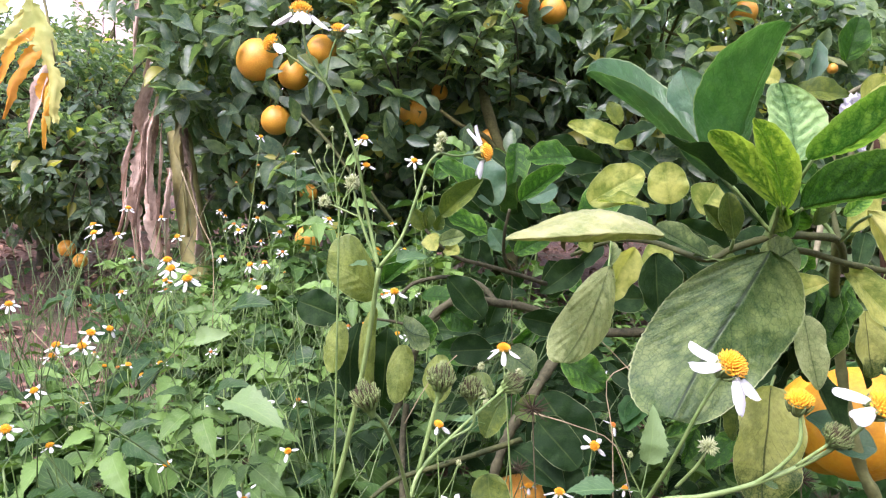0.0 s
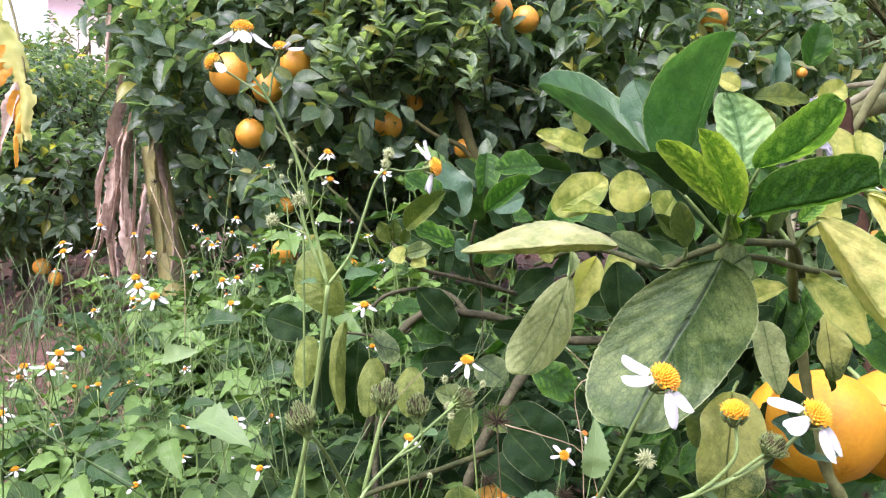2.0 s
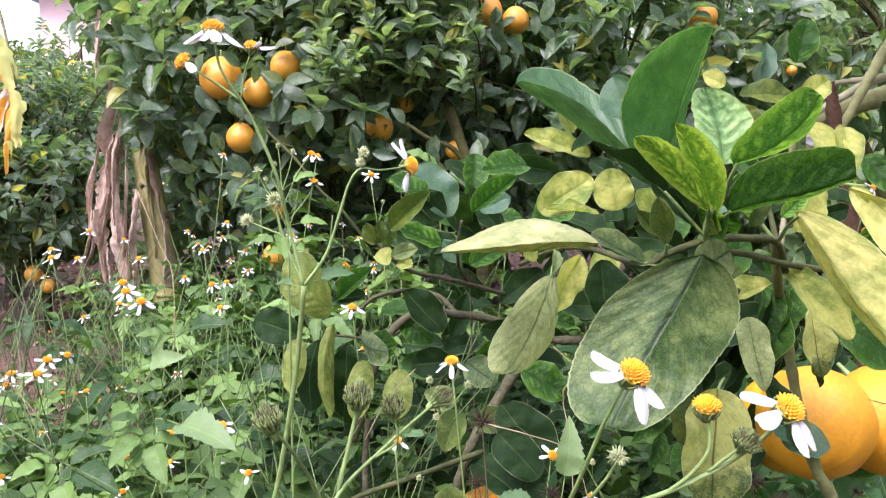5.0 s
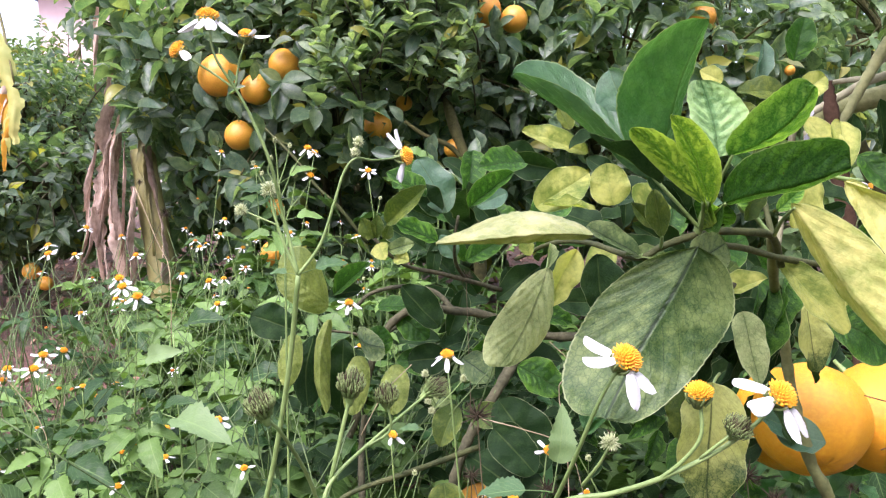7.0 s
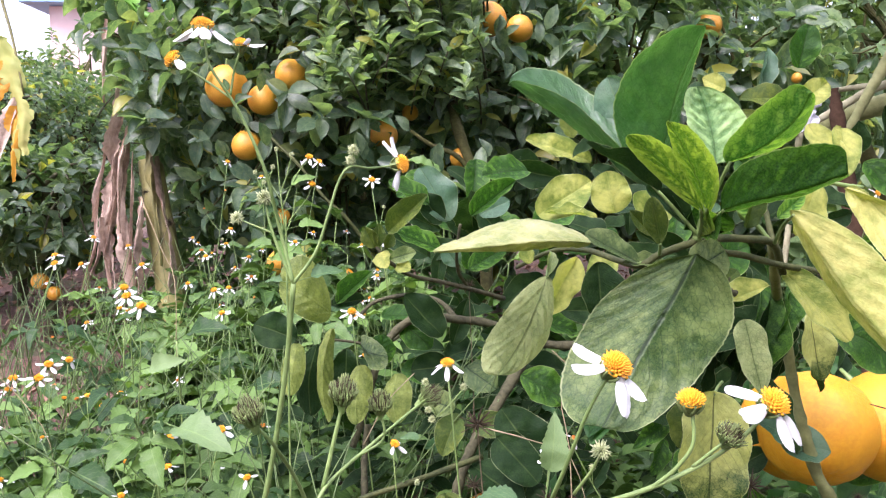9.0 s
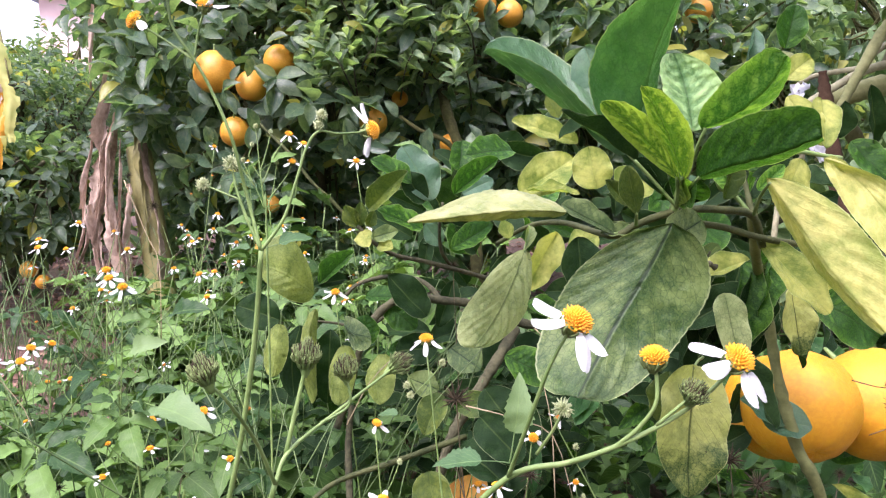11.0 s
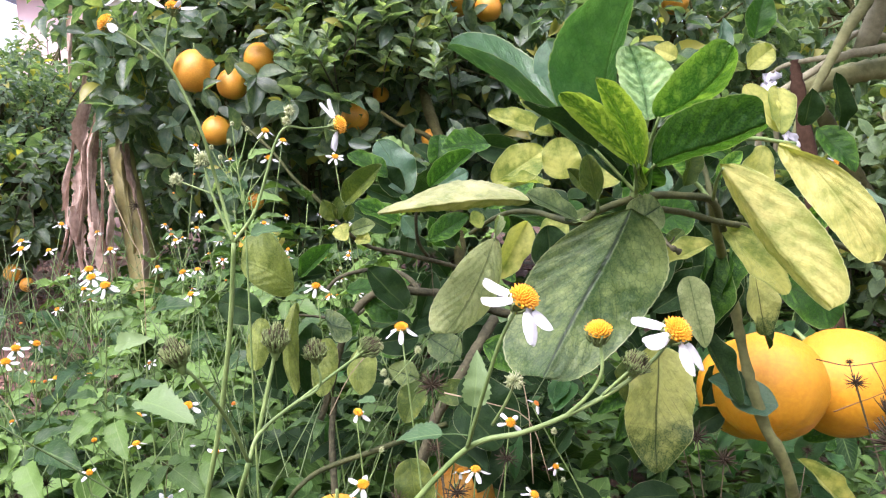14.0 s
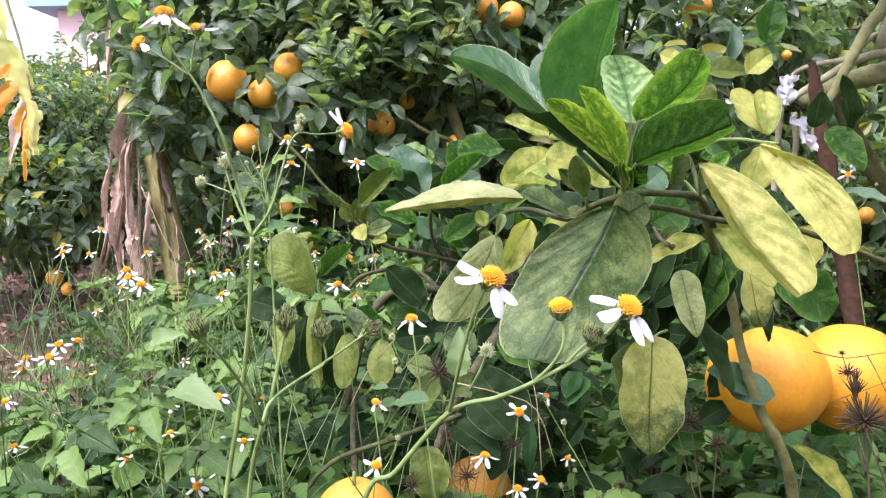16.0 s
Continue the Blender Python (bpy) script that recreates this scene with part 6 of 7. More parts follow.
# green seed heads before the lens
def seed_weed():
    j = (-0.012, 0.403, 0.709)
    p = weed_plant(ground_under((-0.030, 0.426, 0.643)), "weed stem forked into green and blackish seed heads")
    stalk(p, [ground_under((-0.030, 0.426, 0.643)), (-0.044, 0.419, 0.482), (-0.027, 0.417, 0.651), j], 0.002, 0.0015)
    stalk(p, [j, (-0.017, 0.385, 0.738), (-0.024, 0.358, 0.768), (-0.031, 0.354, 0.778)], 0.0012, 0.0008)
    stalk(p, [j, (-0.006, 0.414, 0.723), (0.016, 0.455, 0.732), (0.048, 0.497, 0.747)], 0.0013, 0.0009)
    stalk(p, [(-0.008, 0.414, 0.721), (-0.003, 0.416, 0.743), (0.003, 0.419, 0.769)], 0.0014, 0.0011)
    stalk(p, [(0.010, 0.445, 0.729), (0.024, 0.446, 0.739), (0.022, 0.447, 0.755)], 0.0009, 0.0007)
    for q, way, s, k in (((-0.031, 0.350, 0.781), (-0.35, 0, 1), 0.8, 0), ((0.003, 0.419, 0.770), (0.08, 0, 1), 0.92, 0), ((0.022, 0.448, 0.756), (0, -0.3, 1), 0.85, 1), ((0.048, 0.497, 0.747), (0.8, 0, 0.55), 0.9, 1)):
        b = aim(q, Vector(q) + Vector(way), (0, -1, 0)) @ pose(0, 0, 0, -90, 0, 0) @ Matrix.Diagonal((s, s, s, 1))
        h = part("seed_head", SEED_CUP, p, b)
        part("ripe_seed_tuft", RIPE[k], h, b, "blackish ripe seed needles")
        part("seed_fringe", FRINGE[k], h, b, "pale green seed needles")


near_weed()
tall_weed()
seed_weed()


def flower_weed(at, size=1.0, face=None, petals=5, gap=(), leaves=3, old=False, high=0.45, spin=None, bend=0.08):
    """A weed whose single main head stands at a given place; the stem rises from the soil below."""
    at = Vector(at)
    foot = Vector((at.x + rng.uniform(-bend, bend) * 1.8, at.y + rng.uniform(-0.3, 1) * bend, 0.0))
    face = face or (rng.uniform(-0.35, 0.35), rng.uniform(-0.55, 0.05), 1)
    p = weed_plant(foot)
    mid = foot.lerp(at, rng.uniform(0.45, 0.7)) + Vector((rng.uniform(-0.05, 0.05), rng.uniform(-0.02, 0.02), 0))
    stalk(p, [foot, mid, at - Vector(face).normalized() * 0.006], 0.0019, 0.0009)
    flower(p, at, face, petals, size, rng.uniform(0, 25), rng.uniform(0, 360) if spin is None else spin, gap, old)
    for _ in range(rng.choice((0, 1, 1, 2))):
        b = mid.lerp(at, rng.uniform(0.2, 0.8))
        q = b + Vector((rng.uniform(-0.05, 0.05), rng.uniform(-0.03, 0.03), rng.uniform(0.03, 0.07)))
        stalk(p, [b, b.lerp(q, 0.5) + Vector((0, 0, -0.006)), q], 0.0009, 0.0006)
        s = rng.uniform(0.45, 0.75)
        if rng.random() < 0.6:
            part("bud", SEED_BALL[1], p, Matrix.Translation(q) @ Matrix.Diagonal((s, s, s * 1.1, 1)))
        else:
            flower(p, q, (rng.uniform(-0.4, 0.4), rng.uniform(-0.5, 0), 1), rng.choice((0, 2, 3)), 0.7, 10, rng.uniform(0, 360), (), rng.random() < 0.5)
    leaf_pairs(p, foot, at, [0.35 + high * (k + rng.uniform(0.2, 0.8)) / leaves for k in range(leaves)], 0.095)
    return p


# a thin much-branched plant in bud
def budding_weed():
    p = weed_plant((-0.134, 1.000, 0.0), "thin pale branching weed with small buds and a few white flowers")
    stalk(p, [(-0.134, 1.000, 0.0), (-0.134, 1.000, 0.772), (-0.136, 1.000, 0.824), (-0.141, 1.000, 0.875)], 0.0016, 0.0009)
    stalk(p, [(-0.136, 1.000, 0.824), (-0.148, 1.000, 0.853), (-0.162, 1.000, 0.883)], 0.0009, 0.0006)
    stalk(p, [(-0.136, 1.000, 0.816), (-0.125, 1.000, 0.846), (-0.119, 1.000, 0.881)], 0.0009, 0.0006)
    stalk(p, [(-0.141, 1.000, 0.871), (-0.143, 1.000, 0.904), (-0.145, 1.000, 0.927)], 0.0009, 0.0006)
    stalk(p, [(-0.141, 1.000, 0.871), (-0.132, 1.000, 0.897), (-0.126, 1.000, 0.920)], 0.0009, 0.0006)
    stalk(p, [(-0.139, 1.000, 0.853), (-0.119, 1.000, 0.897), (-0.103, 1.000, 0.916)], 0.0009, 0.0006)
    stalk(p, [(-0.148, 1.000, 0.853), (-0.163, 1.000, 0.875), (-0.173, 1.000, 0.896)], 0.0009, 0.0006)
    stalk(p, [(-0.131, 1.000, 0.835), (-0.108, 1.000, 0.864), (-0.100, 1.000, 0.881)], 0.0009, 0.0006)
    stalk(p, [(-0.141, 1.000, 0.864), (-0.154, 1.000, 0.888), (-0.150, 1.000, 0.904)], 0.0009, 0.0006)
    for q, n in (((-0.162, 1.000, 0.886), 0), ((-0.119, 1.000, 0.883), 0), ((-0.145, 1.000, 0.929), 0), ((-0.126, 1.000, 0.922), 0), ((-0.103, 1.000, 0.918), 4), ((-0.173, 1.000, 0.899), 0), ((-0.100, 1.000, 0.883), 3), ((-0.150, 1.000, 0.906), 0)):
        if n:
            flower(p, q, (0.2, -0.4, 0.9), n, 0.75, 12, 30)
        else:
            part("bud", SEED_BALL[1], p, Matrix.Translation(q) @ Matrix.Diagonal((0.45, 0.45, 0.6, 1)))
    weed_leaf(p, (-0.136, 1.000, 0.824), (1, -0.1, 0.3), 0.045, (0, -0.5, 0.9))
    weed_leaf(p, (-0.139, 1.000, 0.853), (-1, -0.1, 0.4), 0.045, (0, -0.5, 0.9))
    weed_leaf(p, (-0.133, 1.000, 0.794), (1, -0.1, 0.5), 0.045, (0, -0.5, 0.9))
    weed_leaf(p, (-0.135, 1.000, 0.802), (-1, -0.1, 0.2), 0.045, (0, -0.5, 0.9))
    weed_leaf(p, (-0.141, 1.000, 0.871), (0.8, -0.1, 0.6), 0.045, (0, -0.5, 0.9))


budding_weed()


# single heads at their places
p = flower_weed((0.071, 0.783, 0.699), 1.1, (0.0, -0.1, 1), 5, leaves=1, spin=35)
stalk(p, [(0.058, 0.787, 0.640), (0.074, 0.779, 0.659), (0.087, 0.781, 0.674)], 0.0008, 0.0006)
stalk(p, [(0.060, 0.788, 0.644), (0.053, 0.779, 0.662), (0.048, 0.781, 0.677)], 0.0008, 0.0006)
for _q in ((0.088, 0.781, 0.676), (0.048, 0.781, 0.681), (0.055, 0.777, 0.643), (0.051, 0.778, 0.653)):
    part("bud", SEED_BALL[1], p, Matrix.Translation(_q) @ Matrix.Diagonal((0.6, 0.6, 0.7, 1)))
weed_leaf(p, (0.054, 0.775, 0.621), (-0.9, 0.2, 0.1), 0.03, (0, -0.5, 0.9), TRI_BLUE[1])
flower_weed((-0.071, 1.214, 0.677), 1.1, (0.05, -0.35, 0.9), 5, leaves=2)
flower_weed((-0.054, 1.437, 0.887), 1.0, (0.1, -0.5, 0.9), 6, leaves=2)
flower_weed((-0.167, 1.541, 0.922), 1.0, (0.3, -0.2, 0.9), 4, leaves=2)
flower_weed((-0.265, 1.146, 0.507), 1.1, (0.05, -0.7, 0.7), 5, (0,), spin=30)
flower_weed((0.026, 0.766, 0.534), 1.0, (0.1, -0.35, 0.9), 5, (1,), leaves=1)
flower_weed((0.208, 0.946, 0.534), 1.0, (0.1, -0.8, 0.6), 5, (0,), leaves=2)
flower_weed((0.006, 0.998, 0.536), 1.0, (0.35, -0.3, 0.9), 5, (1, 2), leaves=2)
flower_weed((0.266, 1.095, 0.509), 0.9, (0.6, -0.2, 0.8), 4, (1,), leaves=2, old=True)
flower_weed((0.157, 0.892, 0.493), 1.0, None, 5, leaves=2)
flower_weed((0.199, 0.887, 0.449), 0.9, None, 5, leaves=2)
flower_weed((0.229, 0.888, 0.460), 0.9, (0.4, -0.3, 0.9), 5, (2,), leaves=1)
flower_weed((0.314, 1.181, 0.373), 0.8, None, 4, leaves=2)
flower_weed((-0.254, 0.987, 0.423), 1.0, (0, -0.7, 0.7), 5, leaves=2)
flower_weed((-0.361, 1.194, 0.477), 1.0, None, 5, (0, 3), leaves=3)
flower_weed((-0.346, 1.141, 0.450), 0.9, None, 3, leaves=3)
flower_weed((-0.397, 1.088, 0.428), 0.8, None, 4, (1,), leaves=3)
flower_weed((-0.225, 1.138, 0.434), 0.9, None, 3, leaves=3)
flower_weed((-0.493, 1.368, 0.693), 1.2, (0.1, -0.35, 0.9), 5, leaves=3)
flower_weed((-0.468, 1.317, 0.686), 1.2, (-0.1, -0.5, 0.9), 6, leaves=3)
flower_weed((-0.406, 1.216, 0.686), 1.2, (0.05, -0.4, 0.9), 5, leaves=3)
flower_weed((-0.833, 1.822, 0.704), 1.15, None, 5, leaves=3)
flower_weed((-0.785, 1.721, 0.696), 1.2, None, 5, leaves=3)
flower_weed((-0.816, 1.919, 0.672), 1.0, None, 5, (1,), leaves=3)
flower_weed((-0.874, 2.126, 0.722), 1.15, None, 5, leaves=3)
flower_weed((-0.665, 1.919, 0.671), 1.1, None, 5, leaves=3)
flower_weed((-0.817, 2.223, 0.690), 1.0, None, 4, leaves=3)
flower_weed((-0.429, 1.713, 0.637), 1.1, None, 5, leaves=3)
flower_weed((-0.397, 1.714, 0.642), 1.0, None, 4, leaves=3)
flower_weed((-0.384, 1.609, 0.604), 1.0, None, 5, leaves=3)
flower_weed((-0.564, 2.120, 0.671), 1.0, None, 5, leaves=3)
flower_weed((-0.522, 2.227, 0.740), 1.1, (0.1, -0.1, 1), 5, leaves=3)
flower_weed((-0.283, 1.924, 0.729), 0.9, None, 5, leaves=3)
flower_weed((-0.561, 2.323, 0.689), 0.9, None, 5, leaves=3)
flower_weed((-0.551, 1.914, 0.624), 0.9, None, 5, leaves=3)
flower_weed((-0.433, 2.243, 0.892), 0.9, None, 4, leaves=2)
flower_weed((-0.558, 2.349, 0.937), 1.0, None, 4, leaves=2)
flower_weed((-0.651, 1.403, 0.544), 1.3, (0.2, -0.3, 1), 5, leaves=3)
flower_weed((-0.643, 1.351, 0.532), 1.3, (0.1, -0.4, 1), 5, leaves=3)
flower_weed((-0.715, 1.400, 0.519), 1.2, (0.0, -0.3, 1), 5, leaves=3)
flower_weed((-0.723, 1.398, 0.498), 1.1, None, 5, (2,), leaves=3)
flower_weed((-0.637, 1.453, 0.541), 1.1, (0.4, -0.3, 0.9), 4, (1,), leaves=3)
flower_weed((-0.579, 1.397, 0.487), 0.9, None, 4, (0,), leaves=3)
flower_weed((-0.518, 1.397, 0.491), 0.9, None, 5, leaves=3)
flower_weed((-0.701, 1.294, 0.465), 1.1, None, 5, leaves=3)
flower_weed((-0.844, 1.475, 0.578), 1.2, (0.1, -0.3, 1), 6, leaves=3)
flower_weed((-0.646, 1.108, 0.465), 1.3, (0.2, -0.4, 0.9), 6, leaves=3)
flower_weed((-0.545, 1.043, 0.469), 0.9, None, 5, (1,), leaves=3)
flower_weed((1.138, 1.832, 0.857), 1.2, (0.5, -0.6, 0.5), 5, (1,), leaves=1)
flower_weed((1.126, 1.829, 0.829), 1.2, (-0.3, -0.8, 0.2), 5, leaves=1)
flower_weed((-0.542, 1.791, 0.410), 0.9, None, 5, leaves=3, old=True)
flower_weed((-0.845, 2.003, 0.507), 1.0, None, 5, leaves=3)
for _k in range(28):
    _y = rng.uniform(1.9, 3.3)
    flower_weed((rng.uniform(-0.33, -0.02) * _y + 0.1, _y, rng.uniform(0.45, 0.72)), rng.uniform(0.8, 1.1), None, rng.choice((3, 4, 5, 5)), leaves=2, old=rng.random() < 0.25)
for _k in range(14):
    _y = rng.uniform(1.1, 2.2)
    flower_weed((rng.uniform(-0.45, 0.5) * _y, _y, rng.uniform(0.34, 0.5)), rng.uniform(0.7, 1.0), None, rng.choice((2, 3, 4)), leaves=2, old=rng.random() < 0.4)


# broad leaves in the light
def broad_weed(leaves):
    a = Vector(leaves[0][0])
    p = top("leafy_weed", (a.x, a.y, 0), label="leafy green weed with broad toothed leaves in the light", category="weed", group="leafy weeds")
    stalk(p, [(a.x, a.y + 0.02, 0), (a.x + 0.01, a.y, a.z * 0.5), a], 0.002, 0.0012)
    for q, e, nrm, blue in leaves:
        d = Vector(e) - Vector(q)
        weed_leaf(p, q, d, d.length / 1.15, nrm, TRI_BLUE[rng.randrange(2)] if blue else TRI[rng.choice((1, 3, 4, 6))], rng.uniform(-15, 15))


broad_weed([((-0.350, 1.210, 0.632), (-0.274, 1.164, 0.677), (0, -0.6, 1), 0), ((-0.354, 1.210, 0.636), (-0.409, 1.191, 0.645), (0, -0.5, 1), 0), ((-0.366, 1.234, 0.668), (-0.447, 1.215, 0.681), (0, -0.4, 1), 0), ((-0.413, 1.205, 0.584), (-0.336, 1.168, 0.613), (0, -0.7, 0.8), 1)])
broad_weed([((-0.297, 0.953, 0.584), (-0.189, 0.883, 0.584), (0, -0.6, 0.9), 1), ((-0.301, 0.953, 0.578), (-0.242, 0.936, 0.614), (0, -0.7, 0.8), 0), ((-0.305, 0.953, 0.577), (-0.340, 0.925, 0.601), (0, -0.6, 0.9), 0), ((-0.302, 0.952, 0.570), (-0.271, 0.878, 0.540), (0, -0.8, 0.7), 0), ((-0.302, 0.952, 0.570), (-0.328, 0.881, 0.563), (0, -0.8, 0.7), 0)])
broad_weed([((-0.439, 0.996, 0.511), (-0.344, 0.926, 0.509), (0, -0.6, 0.9), 0), ((-0.443, 0.996, 0.511), (-0.471, 0.938, 0.524), (0, -0.6, 0.9), 0), ((-0.441, 0.996, 0.507), (-0.394, 0.911, 0.469), (0, -0.7, 0.8), 0)])
broad_weed([((-0.260, 0.993, 0.481), (-0.195, 0.931, 0.471), (0, -0.6, 0.9), 0), ((-0.264, 0.993, 0.482), (-0.280, 0.931, 0.465), (0, -0.6, 0.9), 0), ((-0.141, 1.040, 0.452), (-0.179, 0.990, 0.455), (0, -0.6, 0.9), 0)])


# dry spiky seed heads
NEEDLE = tubes("needle", [dict(points=[(0, 0, 0), (0.0002, 0, 0.006), (0, 0.0002, 0.0125)], r0=0.0006, r1=0.00028, sides=5, steps=2)], SEED_DRY)
KNOB = tubes("seed_head", [dict(points=[(0, 0, -0.004), (0, 0, -0.001), (0, 0, 0.003)], r0=0.001, r1=0.0024, sides=9, steps=3)], SEED_DRY)


def needle_head(plant, at, size, n, open_to):
    """A ripe head seen from close by: a small knob with each barbed needle on its own."""
    head = part("seed_head", KNOB, plant, Matrix.Translation(at) @ Matrix.Diagonal((size, size, size, 1)))
    for k in range(n):
        c = 1 - (1 - open_to) * (k + 0.5) / n
        w, q = k * 2.39996, math.sqrt(max(0, 1 - c * c))
        d = Vector((q * math.cos(w), q * math.sin(w), c + rng.uniform(-0.1, 0.1)))
        ln = size * rng.uniform(0.75, 1.2)
        part("needle", NEEDLE, head, Matrix.Translation(at) @ d.to_track_quat("Z", "Y").to_matrix().to_4x4() @ Matrix.Diagonal((size, size, ln, 1)))


def dry_weed(heads, foot):
    p = weed_plant(foot, "dry brown weed stem with black spiky seed heads", "dry seeding weeds")
    foot = Vector(foot)
    fork = foot.lerp(Vector(heads[0][0]), 0.75) + Vector((0.01, 0.005, 0))
    stalk(p, [foot, foot.lerp(fork, 0.5) + Vector((0.01, 0, 0)), fork], 0.0011, 0.0008, STEM_DRY)
    for k, (q, s) in enumerate(heads):
        stalk(p, [fork, fork.lerp(Vector(q), 0.6) + Vector((0, 0, -0.006)), q], 0.0008, 0.0006, STEM_DRY)
        if Vector(q).y < 0.92:
            needle_head(p, q, s * 1.15, 42, -0.6)
            continue
        part("seed_head", SEED_SPIKY[k % 2], p, Matrix.Translation(q) @ pose(0, 0, 0, rng.uniform(-30, 30), rng.uniform(-30, 30), rng.uniform(0, 360)) @ Matrix.Diagonal((s, s, s, 1)))


dry_weed([((0.380, 0.750, 0.581), 1.1), ((0.409, 0.747, 0.556), 1.1), ((0.364, 0.761, 0.590), 0.7)], ground_under((0.438, 0.768, 0.471)))
_foot = Vector(ground_under((0.482, 0.557, 0.568)))
p = weed_plant(_foot, "dry brown weed stem with black spiky seed heads", "dry seeding weeds")
stalk(p, [_foot, (0.474, 0.548, 0.35), (0.460, 0.535, 0.56), (0.447, 0.526, 0.655)], 0.0013, 0.0009, STEM_DRY)
stalk(p, [(0.452, 0.530, 0.61), (0.443, 0.529, 0.645), (0.440, 0.528, 0.676)], 0.0008, 0.0006, STEM_DRY)
needle_head(p, (0.447, 0.526, 0.656), 1.7, 64, -0.35)
needle_head(p, (0.440, 0.528, 0.678), 1.1, 26, 0.75)
needle_head(p, (0.440, 0.528, 0.690), 0.8, 18, 0.8)
dry_weed([((0.101, 0.757, 0.644), 1.2)], ground_under((0.121, 0.767, 0.525)))
dry_weed([((0.131, 0.841, 0.489), 1.1), ((0.190, 0.845, 0.527), 1.0), ((0.107, 0.895, 0.523), 0.9)], ground_under((0.171, 0.885, 0.425)))
dry_weed([((-0.287, 0.990, 0.451), 1.0), ((-0.267, 1.040, 0.455), 0.7)], ground_under((-0.271, 0.983, 0.392)))
dry_weed([((-0.412, 0.990, 0.455), 0.9), ((-0.453, 0.989, 0.438), 0.8)], ground_under((-0.434, 0.984, 0.397)))
dry_weed([((0.116, 1.198, 0.723), 1.1)], ground_under((0.114, 1.221, 0.272)))
dry_weed([((-0.667, 1.514, 0.642), 1.3), ((-0.496, 1.630, 0.795), 1.2), ((-0.548, 1.637, 0.859), 0.9)], ground_under((-0.478, 1.464, 0.176)))
dry_weed([((0.583, 0.803, 0.618), 0.9), ((0.587, 0.825, 0.636), 0.4)], ground_under((0.788, 0.833, 0.431)))
dry_weed([((0.061, 0.889, 0.458), 1.0), ((0.358, 0.983, 0.408), 0.8)], ground_under((0.081, 0.933, 0.405)))
dry_weed([((0.548, 0.890, 0.489), 0.8), ((0.605, 0.940, 0.485), 0.7)], ground_under((0.579, 0.926, 0.354)))


# bent straws and dry stems
def straw(points, r=0.0008, material=None):
    top("dry_straw", points[0], label="bent dry straw-coloured grass stalk among the weeds", category="straw", group="dry straws")
    part("stalk", tubes("stalk", [dict(points=points, r0=r, r1=r * 0.7, sides=5, steps=3, knots=0.3)], material or STEM_STRAW), list(WORLD)[-1])


STEM_BLACK = simple("blackened_stem", (0.05, 0.028, 0.012), (0.16, 0.1, 0.05), 160, 0.8)
STEM_STRAW = simple("straw", (0.22, 0.17, 0.09), (0.42, 0.34, 0.2), 120, 0.8)
straw([(0.239, 0.951, 0.448), (0.235, 0.963, 0.544), (0.225, 0.971, 0.613), (0.260, 0.974, 0.638)])
straw([(0.266, 0.992, 0.617), (0.241, 0.995, 0.642), (0.216, 0.998, 0.665)])
straw([(0.121, 0.918, 0.586), (0.178, 0.916, 0.571), (0.228, 0.913, 0.548), (0.252, 0.903, 0.472)])
straw([(0.592, 0.904, 0.619), (0.637, 0.903, 0.609), (0.703, 0.903, 0.612), (0.739, 0.897, 0.558)], 0.0007, STEM_BLACK)
straw([(0.613, 0.897, 0.552), (0.658, 0.898, 0.567), (0.710, 0.899, 0.579), (0.753, 0.895, 0.543)], 0.0007, STEM_BLACK)
straw([(0.651, 0.884, 0.618), (0.663, 0.881, 0.595), (0.682, 0.876, 0.551)], 0.0007, STEM_BLACK)
straw([(-0.558, 1.636, 0.849), (-0.511, 1.623, 0.735), (-0.485, 1.617, 0.672), (-0.481, 1.600, 0.509)], 0.0012)
straw([(-0.708, 1.305, 0.571), (-0.647, 1.299, 0.509), (-0.597, 1.290, 0.433), (-0.571, 1.273, 0.267)])
straw([(-0.043, 1.095, 0.502), (-0.010, 1.101, 0.563), (0.031, 1.105, 0.606)])


# ---- undergrowth ----
def leafy_weed(seed):
    """A leafy young weed of height 1, built once and copied."""
    r = random.Random(seed)
    p = top("leafy_weed", (0, 0, 0), label="leafy green weed with toothed three-part leaves", category="weed", group="leafy weeds")
    tip = Vector((r.uniform(-0.08, 0.08), r.uniform(-0.08, 0.08), 0.5))
    stalk(p, [(0, 0, 0), tip * 0.5 + Vector((0.02, 0, 0)), tip], 0.003, 0.0015)
    for k in range(7):
        z = 0.35 + 0.65 * k / 6
        q = tip * z
        a = k * 1.57 + r.uniform(-0.4, 0.4)
        for s in (0, math.pi):
            w = a + s
            up = r.uniform(-0.3, 0.2) + (0.7 if k > 5 else 0)
            weed_leaf(p, q, (math.cos(w), math.sin(w), up), (0.155 - 0.075 * max(0, z - 0.6) / 0.4) * r.uniform(0.75, 1.2), (0, 0, 1), None, r.uniform(-25, 25))
    return p


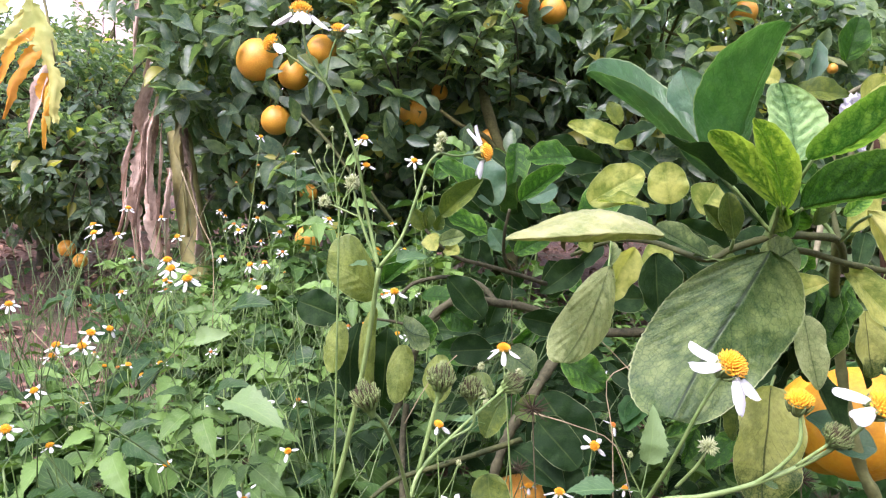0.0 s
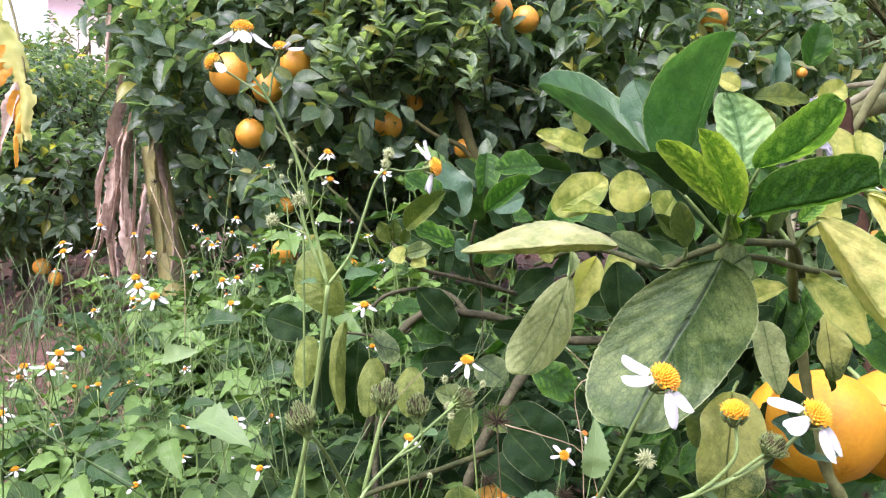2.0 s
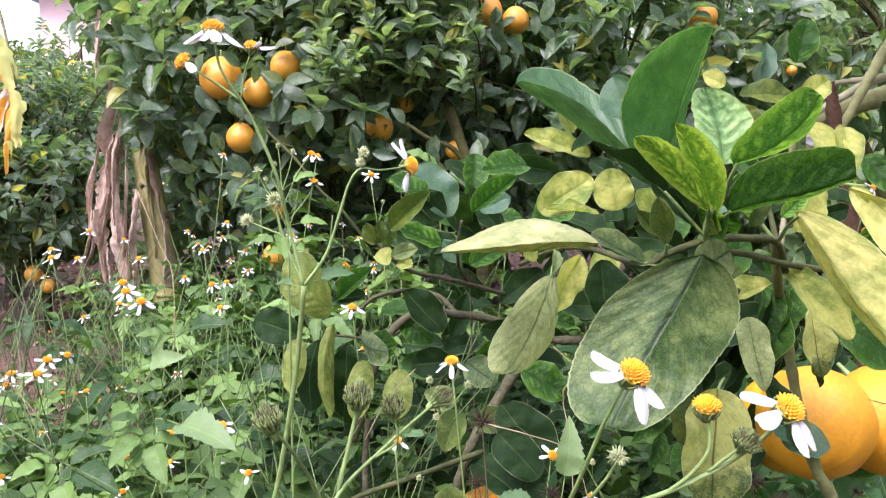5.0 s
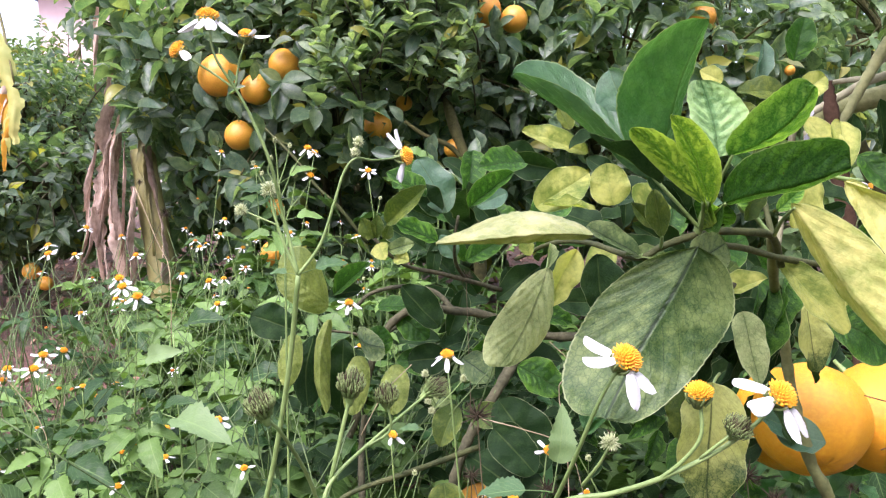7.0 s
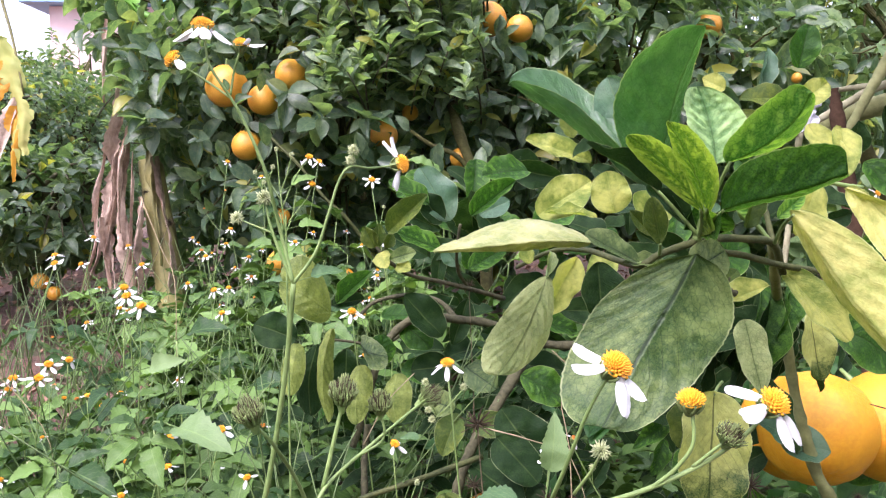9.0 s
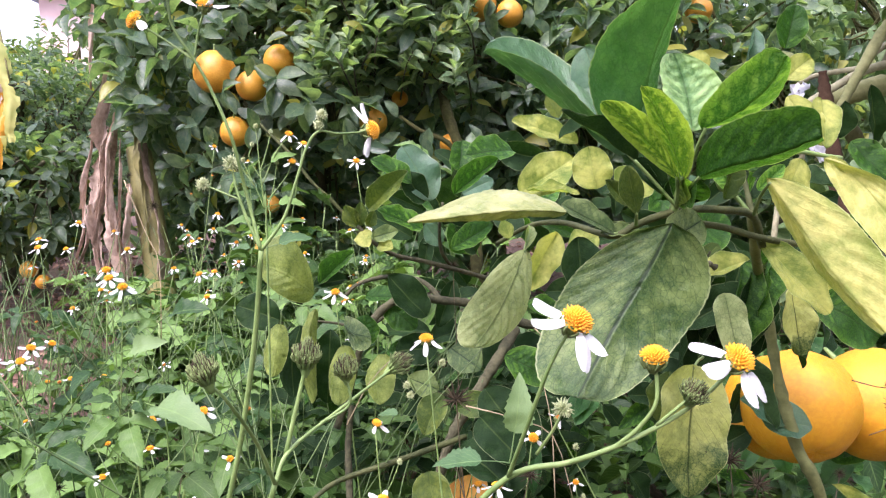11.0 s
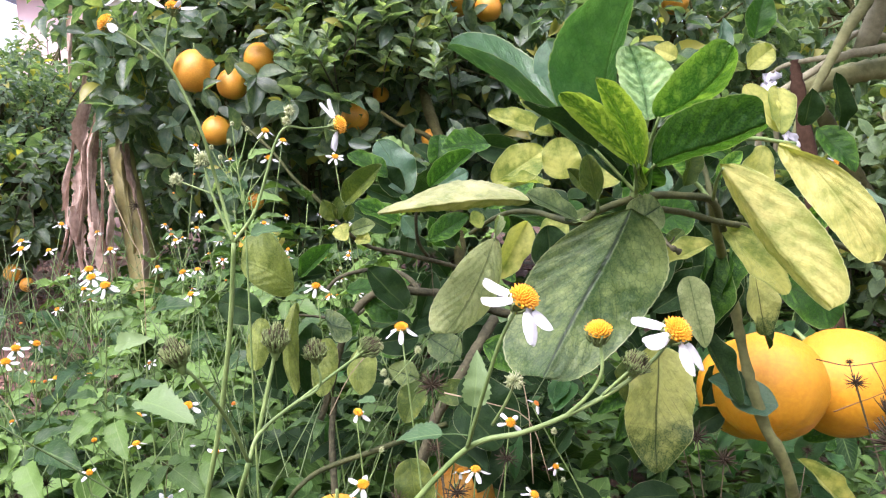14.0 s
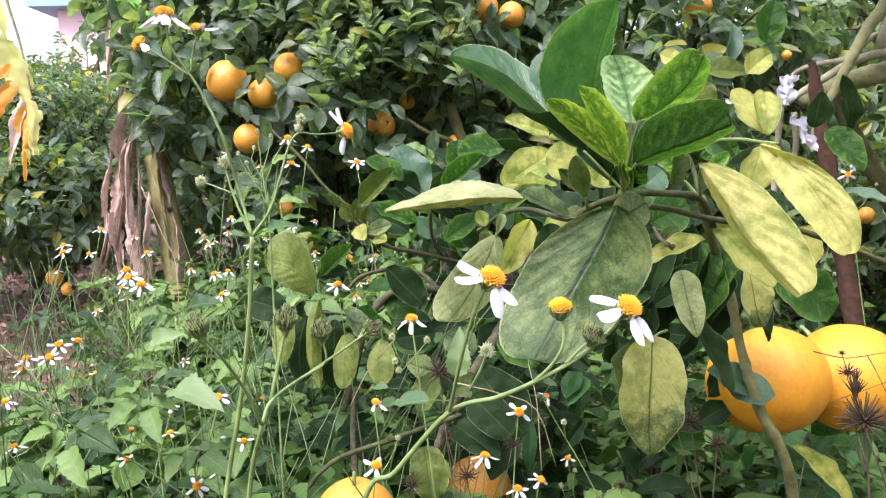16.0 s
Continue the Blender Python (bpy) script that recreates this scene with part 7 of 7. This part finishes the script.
def place_weeds():
    kinds = [leafy_weed(k) for k in range(5)]
    spots = []
    while len(spots) < 150:
        y = 0.95 + 2.5 * rng.random() ** 1.3
        x = rng.uniform(-0.62, 0.62) * (y + 0.1)
        if x < -0.34 * y and y > 1.75 or (x > 0.1 and y < 2.2 and rng.random() < 0.6) or (y > 2.0 and x > 0.8 and rng.random() < 0.5):
            continue
        if y < 1.15 and abs(x + 0.12) < 0.13:
            continue
        if any((x - a) ** 2 + (y - b) ** 2 < 0.007 for a, b, _ in spots):
            continue
        h = rng.uniform(0.36, 0.52) if x < 0.05 else rng.uniform(0.18, 0.32)
        if y > 1.7 and -1.1 < x < 0.2:
            h += 0.1
        spots.append((x, y, h / 0.5))
    for _ in range(16):
        spots.append((rng.uniform(-0.75, 0.2), rng.uniform(2.2, 2.9), rng.uniform(1.35, 1.75)))
    for _ in range(14):
        spots.append((rng.uniform(-0.25, 0.35), rng.uniform(2.3, 2.8), rng.uniform(1.6, 2.05)))
    for _ in range(22):
        spots.append((rng.uniform(-1.7, -0.4), rng.uniform(3.3, 4.6), rng.uniform(1.0, 1.5)))
    for k, (x, y, s) in enumerate(spots):
        m = pose(x, y, 0, rng.uniform(-6, 6), rng.uniform(-6, 6), rng.uniform(0, 360)) @ Matrix.Diagonal((s ** 0.5, s ** 0.5, s, 1))
        if k < 5:
            kinds[k].matrix_basis = m
            WORLD[kinds[k]] = m
        else:
            copy_thing(kinds[k % 5], m)
    ms = []
    for _ in range(9000):
        y = 0.9 + 3.2 * nrs.rand()
        x = nrs.uniform(-0.66, 0.66) * (y + 0.15)
        if x < -0.34 * y and y > 1.75 and nrs.rand() < 0.93:
            continue
        z = nrs.uniform(0.03, 0.3) + (0.1 * nrs.rand() if x < 0.05 else -0.08 * (nrs.rand() > 0.3))
        s = nrs.uniform(0.04, 0.1)
        ms.append(pose(x, y, z, nrs.uniform(-40, 30), nrs.uniform(-35, 35), nrs.uniform(0, 360)) @ Matrix.Diagonal((s * 0.55, s, s, 1)))
    # Unseen leaves around the camera, added to dull light bouncing off the soil.
    while len(ms) < 16500:
        x, y = nrs.normal(0.1, 2.4), nrs.normal(-0.6, 1.5)
        inside = y > 0.9 and abs(x) < 0.75 * (y + 0.15)
        if inside or (y > 0.9 and x < 0) or noise.noise((x * 0.7, y * 0.7, 9.0)) + 0.35 * noise.noise((x * 2.5, y * 2.5, 4.0)) < 0.25 * math.hypot(x * 0.6, y + 0.5) - 0.45:
            continue
        s = nrs.uniform(0.04, 0.1)
        z = nrs.uniform(0.02, 0.24) * (0.5 + noise.noise((x * 1.3, y * 1.3, 5.0)) ** 2 * 2)
        ms.append(pose(x, y, z, nrs.uniform(-40, 30), nrs.uniform(-35, 35), nrs.uniform(0, 360)) @ Matrix.Diagonal((s * 0.55, s, s, 1)))
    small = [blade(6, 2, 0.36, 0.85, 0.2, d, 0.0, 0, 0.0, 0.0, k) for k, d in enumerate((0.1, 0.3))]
    top("undergrowth", data=scatter("undergrowth", small, ms, WEED_MASS_SHADED), label="dense green undergrowth of small weed leaves", category="undergrowth", kind="stuff")
    stems = []
    for k in range(380):
        y = rng.uniform(0.95, 2.8)
        x = rng.uniform(-0.6, 0.1 if k % 8 else 0.55) * y
        a, l = rng.uniform(0, 6.28), rng.uniform(0.05, 0.42)
        h = rng.uniform(0.4, 0.68) if x < 0.1 else rng.uniform(0.3, 0.5)
        stems.append(dict(points=[(x, y, 0.05), (x + l * 0.4 * math.cos(a), y + l * 0.4 * math.sin(a), h * 0.6), (x + l * math.cos(a), y + l * math.sin(a), h)], r0=0.0016, r1=0.0008, sides=4, steps=4))
    top("thin_stems", data=tubes("thin_stems", stems, STEM_THIN), label="thin pale green weed stems and grass stalks", category="undergrowth", kind="stuff")


place_weeds()
